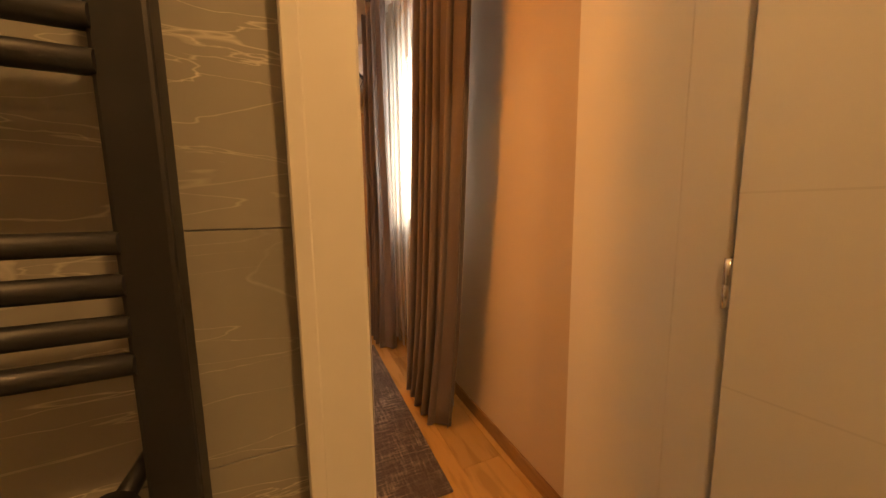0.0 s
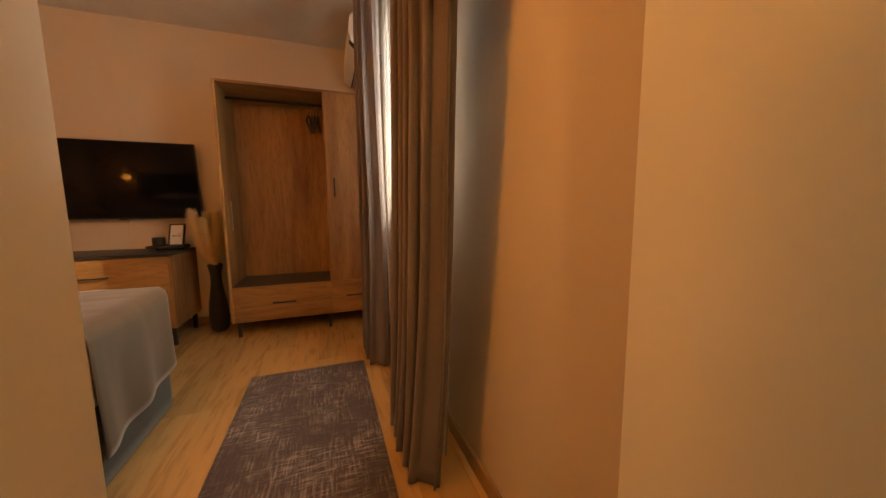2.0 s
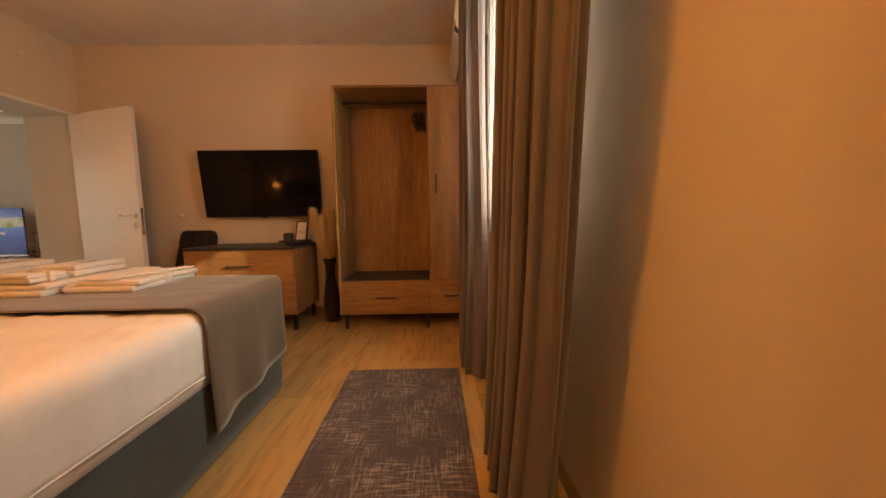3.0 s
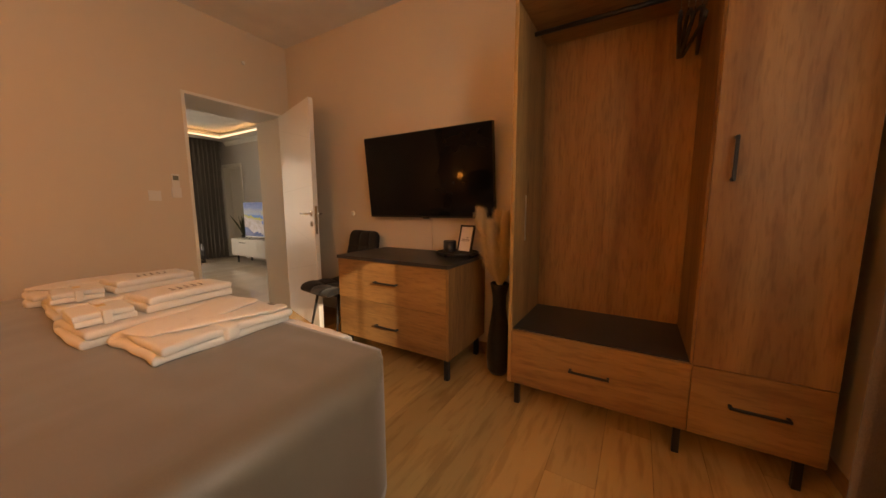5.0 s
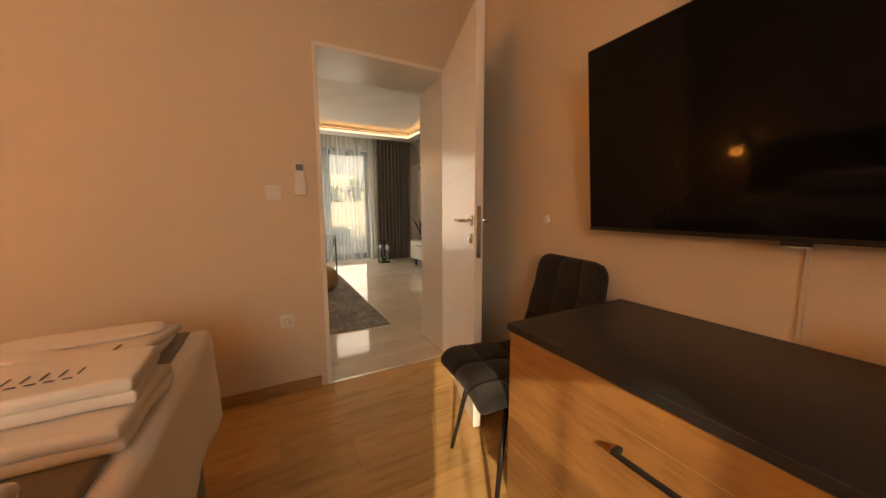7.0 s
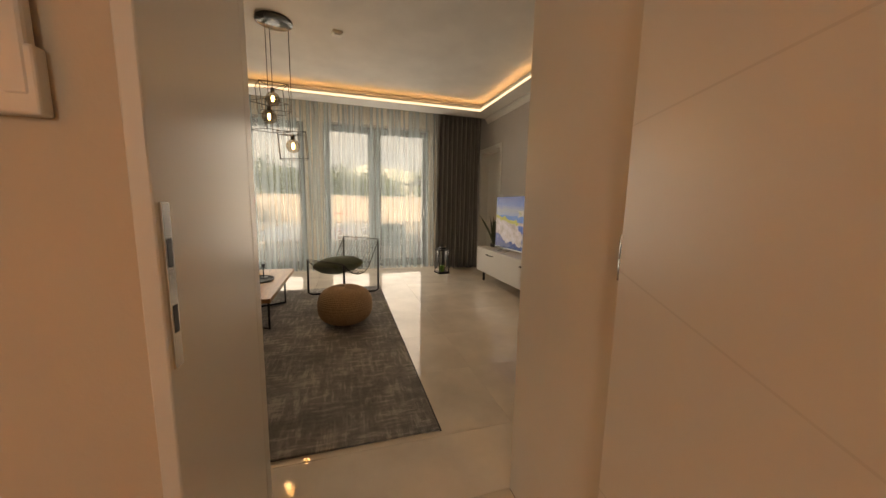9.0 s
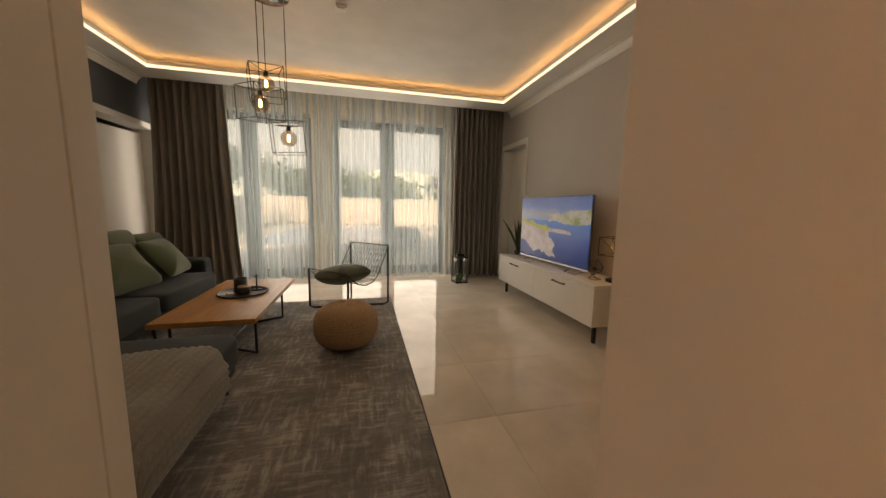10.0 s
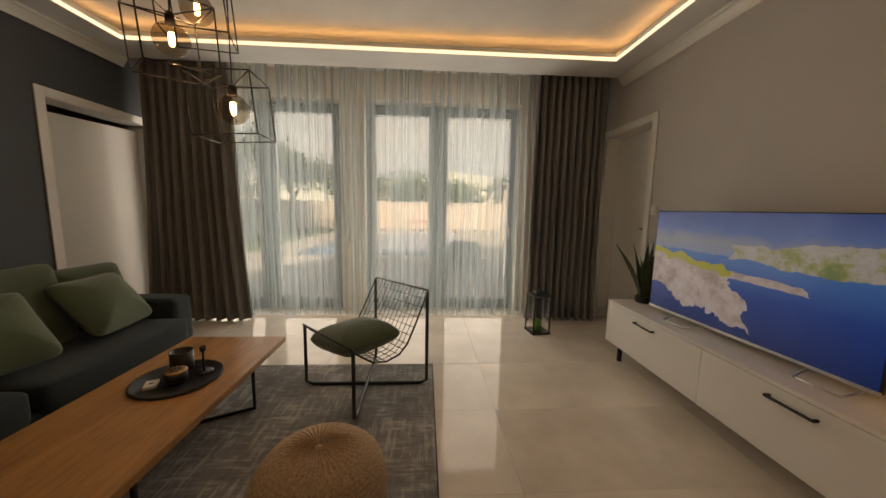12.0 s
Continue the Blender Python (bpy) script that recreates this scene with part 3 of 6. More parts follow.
rb = thing("roller_shutter", "white roller shutter lowered part way over the window", "shutter", pose(1.515, 0, 0))
for k in range(11):
    part("slat", bm_box(-0.006, WY0 + 0.003, 1.915 + 0.039 * k, 0.006, WY1 - 0.003, 1.9535 + 0.039 * k, 0.003, segs=1), PLASTIC, rb)

bc = thing("curtain", "taupe floor-length bedroom curtain drawn aside", "curtain", pose(1.04, 1.51, 0.012), group="bedroom curtains")
thicken(part("cloth", bm_curtain(0.50, 2.73, 5, 0.058, 0.5, -0.05, 2.0, nu=120, lean=0.28), CURTAIN, bc), 0.004)
bc = thing("curtain", "taupe floor-length bedroom curtain drawn aside", "curtain", pose(1.03, 2.83, 0.012), group="bedroom curtains")
thicken(part("cloth", bm_curtain(0.36, 2.73, 4, 0.066, 0.5, 0.1, 7.0), CURTAIN, bc), 0.004)
sc = thing("sheer_curtain", "white sheer voile over the bedroom window", "curtain", pose(1.145, 2.30, 0.02))
part("cloth", bm_curtain(1.24, 2.72, 11, 0.022, 0.1, 0.0, 4.0), VEIL_BED, sc)
cr = thing("curtain_rail", "white ceiling curtain rail", "curtain rail", pose(1.09, 2.4, 2.745))
part("track", bm_box(-0.03, -0.95, 0, 0.09, 0.85, 0.014, 0.002, segs=1), TRIM, cr)

# ---- bed ----
BX0, BX1, BY0, BY1 = -2.19, -0.125, 0.95, 2.70


def bm_bedblock(x0, x1, y0, y1, z0, z1, r, lip=0.03, rough=0.0, n=12):
    """A block with rounded upright corners and a softened top edge."""
    pts = []
    for cx, cy, a0 in ((x1 - r, y1 - r, 0), (x0 + r, y1 - r, 90), (x0 + r, y0 + r, 180), (x1 - r, y0 + r, 270)):
        for i in range(n + 1):
            a = radians(a0 + 90 * i / n)
            pts.append((cx, cy, math.cos(a), math.sin(a)))
    dense = []
    for i, p in enumerate(pts):
        q = pts[(i + 1) % len(pts)]
        dense.append(p)
        d = math.hypot(p[0] + r * p[2] - q[0] - r * q[2], p[1] + r * p[3] - q[1] - r * q[3])
        k = int(d / 0.09)
        for j in range(1, k):
            t = j / k
            dense.append(tuple(p[c] * (1 - t) + q[c] * t for c in range(4)))
    bm = bmesh.new()
    prof = [(0, z0)] + [(0, z0 + (z1 - lip - z0) * k / 5) for k in range(1, 6)]
    prof += [(-lip * (1 - math.cos(radians(15 * k))), z1 - lip + lip * math.sin(radians(15 * k))) for k in range(1, 7)]
    prof += [(-lip - (r - lip) * k / 3 * 0.97, z1 + 0.004 * k) for k in range(1, 4)]
    rings = []
    for off, z in prof:
        ring = []
        for cx, cy, c, s in dense:
            v = Vector((cx + (r + off) * c, cy + (r + off) * s, z))
            if rough:
                k = rough * min(1.0, (z - z0) / 0.1 + 0.2)
                v += Vector((c, s, 0.6)) * (noise.noise(v * 5) * k + noise.noise(v * 13) * k * 0.4)
            ring.append(bm.verts.new(v))
        rings.append(ring)
    for a, b in zip(rings, rings[1:]):
        for i in range(len(a)):
            j = (i + 1) % len(a)
            bm.faces.new((a[i], a[j], b[j], b[i])).smooth = True
    bm.faces.new(rings[-1]).smooth = False
    bm.faces.new(rings[0][::-1])
    return bm


bed = thing("bed", "double bed with a teal velour base, partly covered", "bed", pose(0, 0, 0))
part("base", bm_bedblock(BX0 + 0.02, BX1 - 0.012, BY0, BY1 - 0.01, 0.035, 0.36, 0.15, 0.012), TEAL, bed, "dark teal velour box base")
part("mattress", bm_bedblock(BX0 + 0.02, BX1 - 0.012, BY0, BY1 - 0.012, 0.361, 0.60, 0.15, 0.03), LINEN, bed)
for x, y in ((BX0 + 0.1, BY1 - 0.1), (BX1 - 0.1, BY1 - 0.1), (BX0 + 0.1, BY0 + 0.1), (BX1 - 0.1, BY0 + 0.1)):
    part("foot", bm_lathe([(0, 0), (0.025, 0), (0.028, 0.036), (0, 0.036)], 14, at=(x, y, 0)), BLACK, bed)
part("headboard", bm_box(BX0, YS + 0.004, 0.0, BX1, BY0 - 0.004, 1.12, 0.02), TEAL, bed, "padded teal headboard")


def drape(x_in0, x_in1, y0, y1, top, drop0, drop1, material, rough, seed, ripple=0.012, r=0.10):
    """Cloth laid across the bed in x that hangs over both long sides; the drop differs along y."""
    half = (x_in1 - x_in0) / 2
    cx = (x_in0 + x_in1) / 2
    def f(u, v):
        y = y0 + (y1 - y0) * v
        drop = drop0 + (drop1 - drop0) * v + 0.015 * noise.noise((v * 4, seed, 0))
        flat = half - r
        arc = r * math.pi / 2
        total = flat + arc + drop
        s = (u - 0.5) * 2 * total
        a = abs(s)
        sg = 1 if s > 0 else -1
        # the last stretch before the foot follows the rounded corner
        over = max(0.0, y - (BY1 - 0.16)) / 0.16
        inset = 0.16 * (1 - math.sqrt(max(0.0, 1 - min(over, 1.0) ** 2)))
        if a < flat:
            x, z = a, top
        elif a < flat + arc:
            t = (a - flat) / r
            x, z = flat + r * math.sin(t), top - r * (1 - math.cos(t))
        else:
            x, z = half, top - r - (a - flat - arc)
        x = min(x, half - inset)
        w = noise.noise((x * 3 * sg, y * 5, z * 3 + seed)) * rough + noise.noise((x * 5 * sg, y * 16, z * 4 + seed)) * rough * 0.5
        w += rough * 0.45 * noise.noise((x * 16 * sg + y * 3, y * 5, seed + 6))
        fold = ripple * math.sin(y * 22 + seed) * max(0.0, (top - r - z)) * 1.6
        return (cx + sg * (x + w * (a > flat) + fold), y, z + w * (a <= flat))
    return bm_grid(f, 90, 40)


dv = thing("duvet", "white cotton duvet spread over the bed", "bedding", pose(0, 0, 0))
thicken(part("cover", drape(BX0 - 0.002, BX1 + 0.004, 1.0, 2.10, 0.655, 0.19, 0.17, LINEN, 0.017, 3.0, r=0.075), LINEN, dv), 0.025)
part("seam", bm_tube([(BX1 + 0.018, 1.02 + 0.90 * k / 16, 0.42 + 0.006 * noise.noise((k * 0.9, 3, 0))) for k in range(17)], 0.004, 6), LINEN, dv, "stitched duvet edge")


def bm_foot_flap():
    """The duvet's end: a loose roll along the foot edge that hangs down over it."""
    def f(u, v):
        x = BX0 + 0.05 + (BX1 - BX0 - 0.30) * u
        w = 0.008 * noise.noise((x * 4, v * 2, 2.0)) + 0.005 * noise.noise((x * 13, v * 5, 7.0))
        r = 0.030
        if v < 0.3:
            return (x, BY1 - 0.16 + v / 0.3 * 0.165, 0.664 + (0.010 + w) * v / 0.3)
        if v < 0.55:
            a = (v - 0.3) / 0.25 * math.pi / 2
            return (x, BY1 + 0.005 + r * math.sin(a) + w, 0.674 - r + r * math.cos(a) + w)
        k = (v - 0.55) / 0.45
        return (x, BY1 + 0.035 + w + 0.012 * math.sin(x * 11) * k, 0.644 + w - 0.33 * k)
    return bm_grid(f, 90, 26)


thicken(part("foot_flap", bm_foot_flap(), LINEN, dv, "white duvet end rolled over the foot"), 0.012)


def bm_runner():
    """Wide satin band over the foot of the bed, hanging at both sides."""
    return drape(BX0 - 0.014, BX1 + 0.016, 1.955, BY1 - 0.025, 0.680, 0.44, 0.34, RUNNER, 0.004, 8.0, ripple=0.02, r=0.075)


rn = thing("bed_runner", "taupe satin bed runner across the foot of the bed", "bed runner", pose(0, 0, 0))
thicken(part("cloth", bm_runner(), RUNNER, rn), 0.004)
part("hem", bm_tube([(BX0 + 0.06 + (BX1 - BX0 - 0.12) * k / 20, 1.956, 0.678 + 0.002 * noise.noise((k * 0.7, 0, 0))) for k in range(21)], 0.0045, 6), RUNNER, rn, "rolled satin hem")
for x, y, a, mm, lab in ((-0.70, 1.20, 4, LINEN, "white bed pillow on the duvet"), (-1.50, 1.20, -4, LINEN, "white bed pillow on the duvet")):
    p = thing("pillow", lab, "pillow", pose(x, y, 0.672, 14, 0, a), group="bed pillows")
    part("case", bm_soft(0.68, 0.46, 0.17, 0.8, 0.35, rough=0.02, pinch=0.35), mm, p)
p = thing("pillow", "small grey cushion leaning on the bed pillows", "cushion", pose(-0.44, 1.33, 0.68, 24, 0, -14))
part("case", bm_soft(0.38, 0.38, 0.12, 0.8, 0.35, rough=0.015, pinch=0.4), cloth("grey_cushion", (0.2, 0.19, 0.18)), p)


def bm_fold(w, l, h, turns, seed, wave=0.006, skew=0.0):
    """One thick cloth folded over and over: flat runs joined by round turns, wound up along x and lying along y."""
    t = h / turns
    run = w - t
    cell = run + math.pi * t / 2
    total = run * turns + math.pi * t / 2 * (turns - 1)
    def f(u, v):
        q = (1 - u) * total
        k = min(int(q / cell), turns - 1)
        r = q - k * cell
        sg = 1 if k % 2 == 0 else -1
        if r <= run:
            x, z = sg * (run / 2 - r), (k + 0.5) * t
        else:
            a = (r - run) / (t / 2)
            x, z = sg * (-run / 2 - t / 2 * math.sin(a)), (k + 1) * t - t / 2 * math.cos(a)
        hh = z / h
        y = (v - 0.5) * l * (1 - 0.03 * (k % 2) + 0.02 * noise.noise((k * 3.1, seed, 0)))
        x += wave * 1.6 * noise.noise((y * 6, hh * 2, seed)) + skew * y * hh
        y += wave * 2.0 * noise.noise((x * 7, hh * 2, seed + 4))
        z *= 1 + 0.10 * noise.noise((x * 5, y * 4, seed + 8)) - 0.10 * abs(2 * v - 1) ** 4
        z += wave * 0.35 * hh * noise.noise((x * 26, y * 12, seed + 2))
        return (x, y, z)
    return bm_grid(f, 26 * turns, 30)


def folded(name, parent, w, l, h, turns, seed, wave=0.006, skew=0.0):
    ob = thicken(part(name, bm_fold(w, l, h, turns, seed, wave, skew), TOWEL, parent), h / turns * 0.98)
    ob.modifiers["thickness"].offset = 0.0
    return subsurf(ob)


ZB = 0.680
def robe(x, y, rz, seed):
    d = thing("bathrobe", "folded white terry bathrobe tied with its belt", "bathrobe", pose(x, y, ZB, 0, 0, rz), group="folded bath linen")
    folded("body", d, 0.32, 0.44, 0.056, 2, seed, 0.014)
    part("sleeve", bm_soft(0.15, 0.42, 0.022, 0.8, 0.4, rough=0.007, freq=9.0, seed=seed), TOWEL, d, at=pose(-0.06, -0.005, 0.05, 0, 0, 12))
    part("lapel", bm_soft(0.08, 0.38, 0.018, 0.8, 0.4, rough=0.007, freq=9.0, seed=seed + 3), TOWEL, d, at=pose(0.075, 0.02, 0.053, 0, 0, -16))
    part("belt", bm_soft(0.330, 0.055, 0.068, 0.5, 0.3, rough=0.007, seed=seed), TOWEL, d, at=pose(0, -0.05, 0.0, 0, 0, 14))
    part("embroidery", bm_box(-0.018, -0.004, 0, 0.018, 0.004, 0.0014), INK, d, "small grey embroidered mark", at=pose(0.10, 0.16, 0.0725))
    return d


robe(-0.80, 2.475, 4, 1.0)
robe(-1.95, 2.42, -4, 4.0)


def towel_set(x, y, rz, seed):
    d = thing("bath_towel", "large folded white terry bath towel", "towel", pose(x, y, ZB, 0, 0, rz), group="folded bath linen")
    folded("body", d, 0.30, 0.50, 0.058, 2, seed, 0.006)
    e = thing("hand_towel", "folded white hand towel with a grey embroidered mark", "towel", pose(x - 0.01, y + 0.085, ZB + 0.061, 0, 0, rz + 3), group="folded bath linen")
    folded("body", e, 0.21, 0.31, 0.058, 2, seed + 9, 0.005)
    for k in range(5):
        part("embroidery", bm_box(-0.016, -0.0018, 0, 0.016, 0.0018, 0.001), INK, e, "grey embroidered stroke", at=pose(0.012, -0.045 + 0.026 * k, 0.0592))
        part("embroidery", bm_box(-0.003, -0.007, 0, 0.003, 0.007, 0.001), INK, e, "grey embroidered stroke", at=pose(0.043, -0.05 + 0.025 * k, 0.0592))
    g = thing("face_cloth", "small folded white face cloth with a gold seal", "towel", pose(x + 0.015, y - 0.165, ZB + 0.061, 0, 0, rz - 4), group="folded bath linen")
    folded("body", g, 0.18, 0.155, 0.042, 2, seed + 5, 0.003)
    part("ribbon", bm_box(-0.095, -0.012, 0.0, 0.095, 0.012, 0.0475, 0.003, segs=2), TOWEL, g, "pale cotton band")
    part("seal", bm_box(-0.018, -0.012, 0.0475, 0.018, 0.012, 0.0495, 0.001, segs=1), plain("gold_foil", (0.75, 0.55, 0.25), 0.3, 0.9), g, "small gold foil seal")


towel_set(-1.12, 2.43, 2, 2.0)
towel_set(-1.575, 2.46, -2, 6.0)

rg = thing("rug", "long dark grey-brown patterned bedroom rug", "rug", pose(0.56, 2.0, 0.0))
part("carpet_field", bm_box(-0.36, -0.8, 0.0005, 0.36, 0.8, 0.012, 0.004), BED_RUG, rg)

# ---- wardrobe ----
wd = thing("wardrobe", "oak open wardrobe with a hanging rail and one tall door", "wardrobe", pose(0, 0, 0))
W0, W1, WD, WF, WB, WT = -0.094, 1.155, 0.73, 3.615, 4.17, 2.147
part("side_panel", bm_box(W0, WF, 0.14, W0 + 0.02, WB, WT, 0.001, segs=1), OAK_EDGE, wd)
part("divider", bm_box(WD - 0.01, WF + 0.02, 0.14, WD + 0.01, WB, WT - 0.02), OAK_Z, wd)
part("side_panel", bm_box(W1 - 0.02, WF + 0.018, 0.14, W1, WB, WT - 0.02), OAK_Z, wd)
part("top_panel", bm_box(W0 + 0.02, WF, WT - 0.02, W1, WB, WT, 0.001, segs=1), OAK_X, wd)
part("back_panel", bm_box(W0 + 0.02, WB - 0.012, 0.16, WD - 0.01, WB, WT - 0.02), OAK_Z, wd)
part("bottom_panel", bm_box(W0 + 0.02, WF + 0.02, 0.14, W1 - 0.02, WB - 0.012, 0.16), OAK_X, wd)
part("seat_board", bm_box(W0 + 0.02, WF + 0.02, 0.432, WD - 0.01, WB - 0.012, 0.455, 0.001, segs=1), CHARCOAL, wd, "charcoal seat board over the drawer")
dr = part("drawer", bm_box(W0 + 0.022, WF, 0.142, WD - 0.004, WF + 0.019, 0.45, 0.0015, segs=1), OAK_X, wd)
part("handle", bm_handle(0.185), BLACK, dr, "black bar handle", at=pose(0.326, WF, 0.297))
dr = part("drawer", bm_box(WD - 0.001, WF, 0.142, W1 - 0.001, WF + 0.017, 0.448, 0.0015, segs=1), OAK_X, wd)
part("handle", bm_handle(0.185), BLACK, dr, "black bar handle", at=pose(0.948, WF, 0.307))
dr = part("door", bm_box(WD - 0.001, WF, 0.452, W1 - 0.001, WF + 0.017, WT - 0.021, 0.0015, segs=1), OAK_Z, wd)
part("handle", bm_handle(0.17), BLACK, dr, "black bar handle", at=pose(0.792, WF, 1.305, 0, 90))
part("hanging_rail", bm_tube([(W0 + 0.02, 3.9, 2.09), (WD - 0.01, 3.9, 2.09)], 0.0125, 12), BLACK, wd, "black hanging rail")
part("light_strip", bm_box(W0 + 0.02, 3.80, 0.93, W0 + 0.024, 3.815, 1.19), plain("aluminium", (0.8, 0.78, 0.74), 0.3, 1.0), wd, "slim aluminium grip strip")
for x in (W0 + 0.045, WD - 0.03, W1 - 0.06):
    for y in (WF + 0.05, WB - 0.06):
        part("leg", bm_box(x - 0.014, y - 0.014, 0, x + 0.014, y + 0.014, 0.14, 0.002, segs=1), BLACK, wd, "black square leg")
for k in range(4):
    hg = thing("coat_hanger", "black clothes hanger on the rail", "hanger", pose(0.60 + 0.026 * k, 3.9, 2.0, 0, 0, 86 + 5 * (k % 3)), group="hangers on the rail")
    hook = [(0.028 * math.sin(radians(a)), 0, 0.078 + 0.028 * math.cos(radians(a))) for a in range(100, -140, -20)]
    part("hook", bm_tube([(0, 0, 0.0), (0, 0, 0.04)] + [(p[0], 0, p[2]) for p in reversed(hook)][::1], 0.0022, 6), CHROME, hg, "thin steel hook")
    part("shoulder", bm_tube([(0, 0, 0), (0.10, 0, -0.03), (0.20, 0, -0.10), (0.19, 0, -0.115), (-0.19, 0, -0.115), (-0.20, 0, -0.10), (-0.10, 0, -0.03), (0, 0, 0)], 0.008, 8), BLACK, hg)

# ---- dresser and the things on it ----
ds = thing("dresser", "oak chest of drawers with a charcoal top", "dresser", pose(0, 0, 0))
D0, D1, DF, DB = -1.446, -0.479, 3.615, 4.17
part("top", bm_box(D0 - 0.002, DF - 0.012, 0.748, D1 + 0.002, DB, 0.772, 0.0015, segs=1), CHARCOAL, ds, "charcoal laminate top")
part("side_panel", bm_box(D0, DF + 0.018, 0.155, D0 + 0.018, DB, 0.747), OAK_Z, ds)
part("side_panel", bm_box(D1 - 0.018, DF, 0.155, D1, DB, 0.747, 0.001, segs=1), OAK_Z, ds)
part("bottom_panel", bm_box(D0 + 0.018, DF + 0.02, 0.155, D1 - 0.018, DB, 0.173), OAK_X, ds)
part("back_panel", bm_box(D0 + 0.018, DB - 0.01, 0.173, D1 - 0.018, DB, 0.747), OAK_Z, ds)
for z0, z1, zh in ((0.455, 0.745, 0.604), (0.157, 0.452, 0.29)):
    dr = part("drawer", bm_box(D0, DF, z0, D1 - 0.019, DF + 0.017, z1, 0.0015, segs=1), OAK_X, ds)
    part("handle", bm_handle(0.2), BLACK, dr, "black bar handle", at=pose(-0.973, DF, zh))
    part("groove_line", bm_box(D0 + 0.002, DF - 0.0006, (z0 + z1) / 2 + 0.055, D1 - 0.021, DF, (z0 + z1) / 2 + 0.0565), OAK_EDGE, dr)
for x in (D0 + 0.05, D1 - 0.04):
    for y in (DF + 0.05, DB - 0.06):
        part("leg", bm_box(x - 0.016, y - 0.016, 0, x + 0.016, y + 0.016, 0.155, 0.002, segs=1), BLACK, ds, "black square leg")

ty = thing("tray", "round black footed tray on the dresser", "tray", pose(-0.625, 4.0, 0.772))
part("plate", bm_lathe([(0, 0.018), (0.15, 0.018), (0.155, 0.022), (0.155, 0.032), (0.148, 0.034), (0.144, 0.028), (0, 0.028)], 40), BLACK, ty)
for k in range(3):
    part("foot", bm_lathe([(0, 0), (0.012, 0), (0.014, 0.0185), (0, 0.0185)], 12, at=(0.1 * math.cos(k * 2.1), 0.1 * math.sin(k * 2.1), 0)), BLACK, ty)
cd = thing("candle", "black jar candle with a wooden lid on the tray", "candle", pose(-0.70, 4.02, 0.800))
part("jar", bm_lathe([(0, 0), (0.045, 0), (0.047, 0.004), (0.047, 0.078), (0.044, 0.078), (0.044, 0.07), (0, 0.07)], 32), VASE, cd)
part("wax", bm_lathe([(0, 0.072), (0.0435, 0.072)], 24), WAX, cd, "amber wax with a dark wick")
pf = thing("photo_frame", "black frame with a printed word, leaning on the tray", "picture frame", pose(-0.565, 3.985, 0.801, -14, 0, -14))
for a in ((-0.065, 0, -0.053, 0.20), (0.053, 0, 0.065, 0.20), (-0.053, 0, 0.053, 0.012), (-0.053, 0.188, 0.053, 0.20)):
    part("moulding", bm_box(a[0], -0.008, a[1], a[2], 0.008, a[3], 0.0015, segs=1), BLACK, pf)
part("sheet", bm_box(-0.053, -0.002, 0.012, 0.053, 0.003, 0.188), PAPER, pf, "white printed sheet")
writing("RELAX", 0.024, INK, pf, pose(0, -0.0035, 0.09, 90))
writing("time to", 0.011, INK, pf, pose(0.02, -0.0035, 0.112, 90))
part("stand", bm_box(-0.02, 0.008, 0.0, 0.02, 0.012, 0.12), BLACK, pf, at=pose(0, 0.004, 0.004, -16))

vs = thing("floor_vase", "tall black ceramic floor vase with dry grass", "vase", pose(-0.272, 3.94, 0.0))
part("body", bm_lathe([(0, 0), (0.055, 0), (0.075, 0.03), (0.082, 0.12), (0.075, 0.25), (0.055, 0.38), (0.045, 0.46), (0.046, 0.54), (0.062, 0.62), (0.058, 0.625), (0.04, 0.54), (0.036, 0.46), (0, 0.44)], 32), VASE, vs)


def bm_plume(path, width, n, seed):
    """A feathery grass head: a stem with many fine hanging hairs."""
    rnd = random.Random(seed)
    bm = bm_tube(path, 0.0025, 5)
    pts = [Vector(p) for p in path]
    for _ in range(n):
        t = rnd.random() ** 0.9
        s = 0.22 + 0.78 * t
        i = min(int(s * (len(pts) - 1)), len(pts) - 2)
        k = s * (len(pts) - 1) - i
        p = pts[i].lerp(pts[i + 1], k)
        d = (pts[i + 1] - pts[i]).normalized()
        a = rnd.random() * 6.283
        out = Vector((math.cos(a), math.sin(a), rnd.uniform(-0.5, 0.6)))
        L = width * (0.5 + rnd.random()) * (1.1 - 0.75 * t)
        m = p + d * L * 0.75 + out * L * 0.38
        e = m + d * L * 0.45 + out * L * 0.28 + Vector((0, 0, -L * 0.12))
        w = d.cross(out).normalized() * 0.0016
        q = [bm.verts.new(v) for v in (p - w, p + w, m + w * 0.8, m - w * 0.8, e)]
        bm.faces.new((q[0], q[1], q[2], q[3]))
        bm.faces.new((q[3], q[2], q[4]))
    return bm


for k, (dx, dy, h) in enumerate(((-0.11, -0.03, 0.99), (0.06, -0.09, 0.97), (0.12, 0.05, 1.12), (-0.04, 0.06, 0.98), (-0.01, -0.12, 0.92))):
    path = [(0, 0, 0.45), (dx * 0.1, dy * 0.1, 0.62), (dx * 0.55, dy * 0.55, 0.62 + (h - 0.62) * 0.5), (dx, dy, h), (dx * 1.12, dy * 1.12, h + 0.08)]
    part("pampas_stem", bm_plume(path, 0.105, 4600, 10 + k), PAMPAS, vs, "feathery straw-coloured pampas plume")

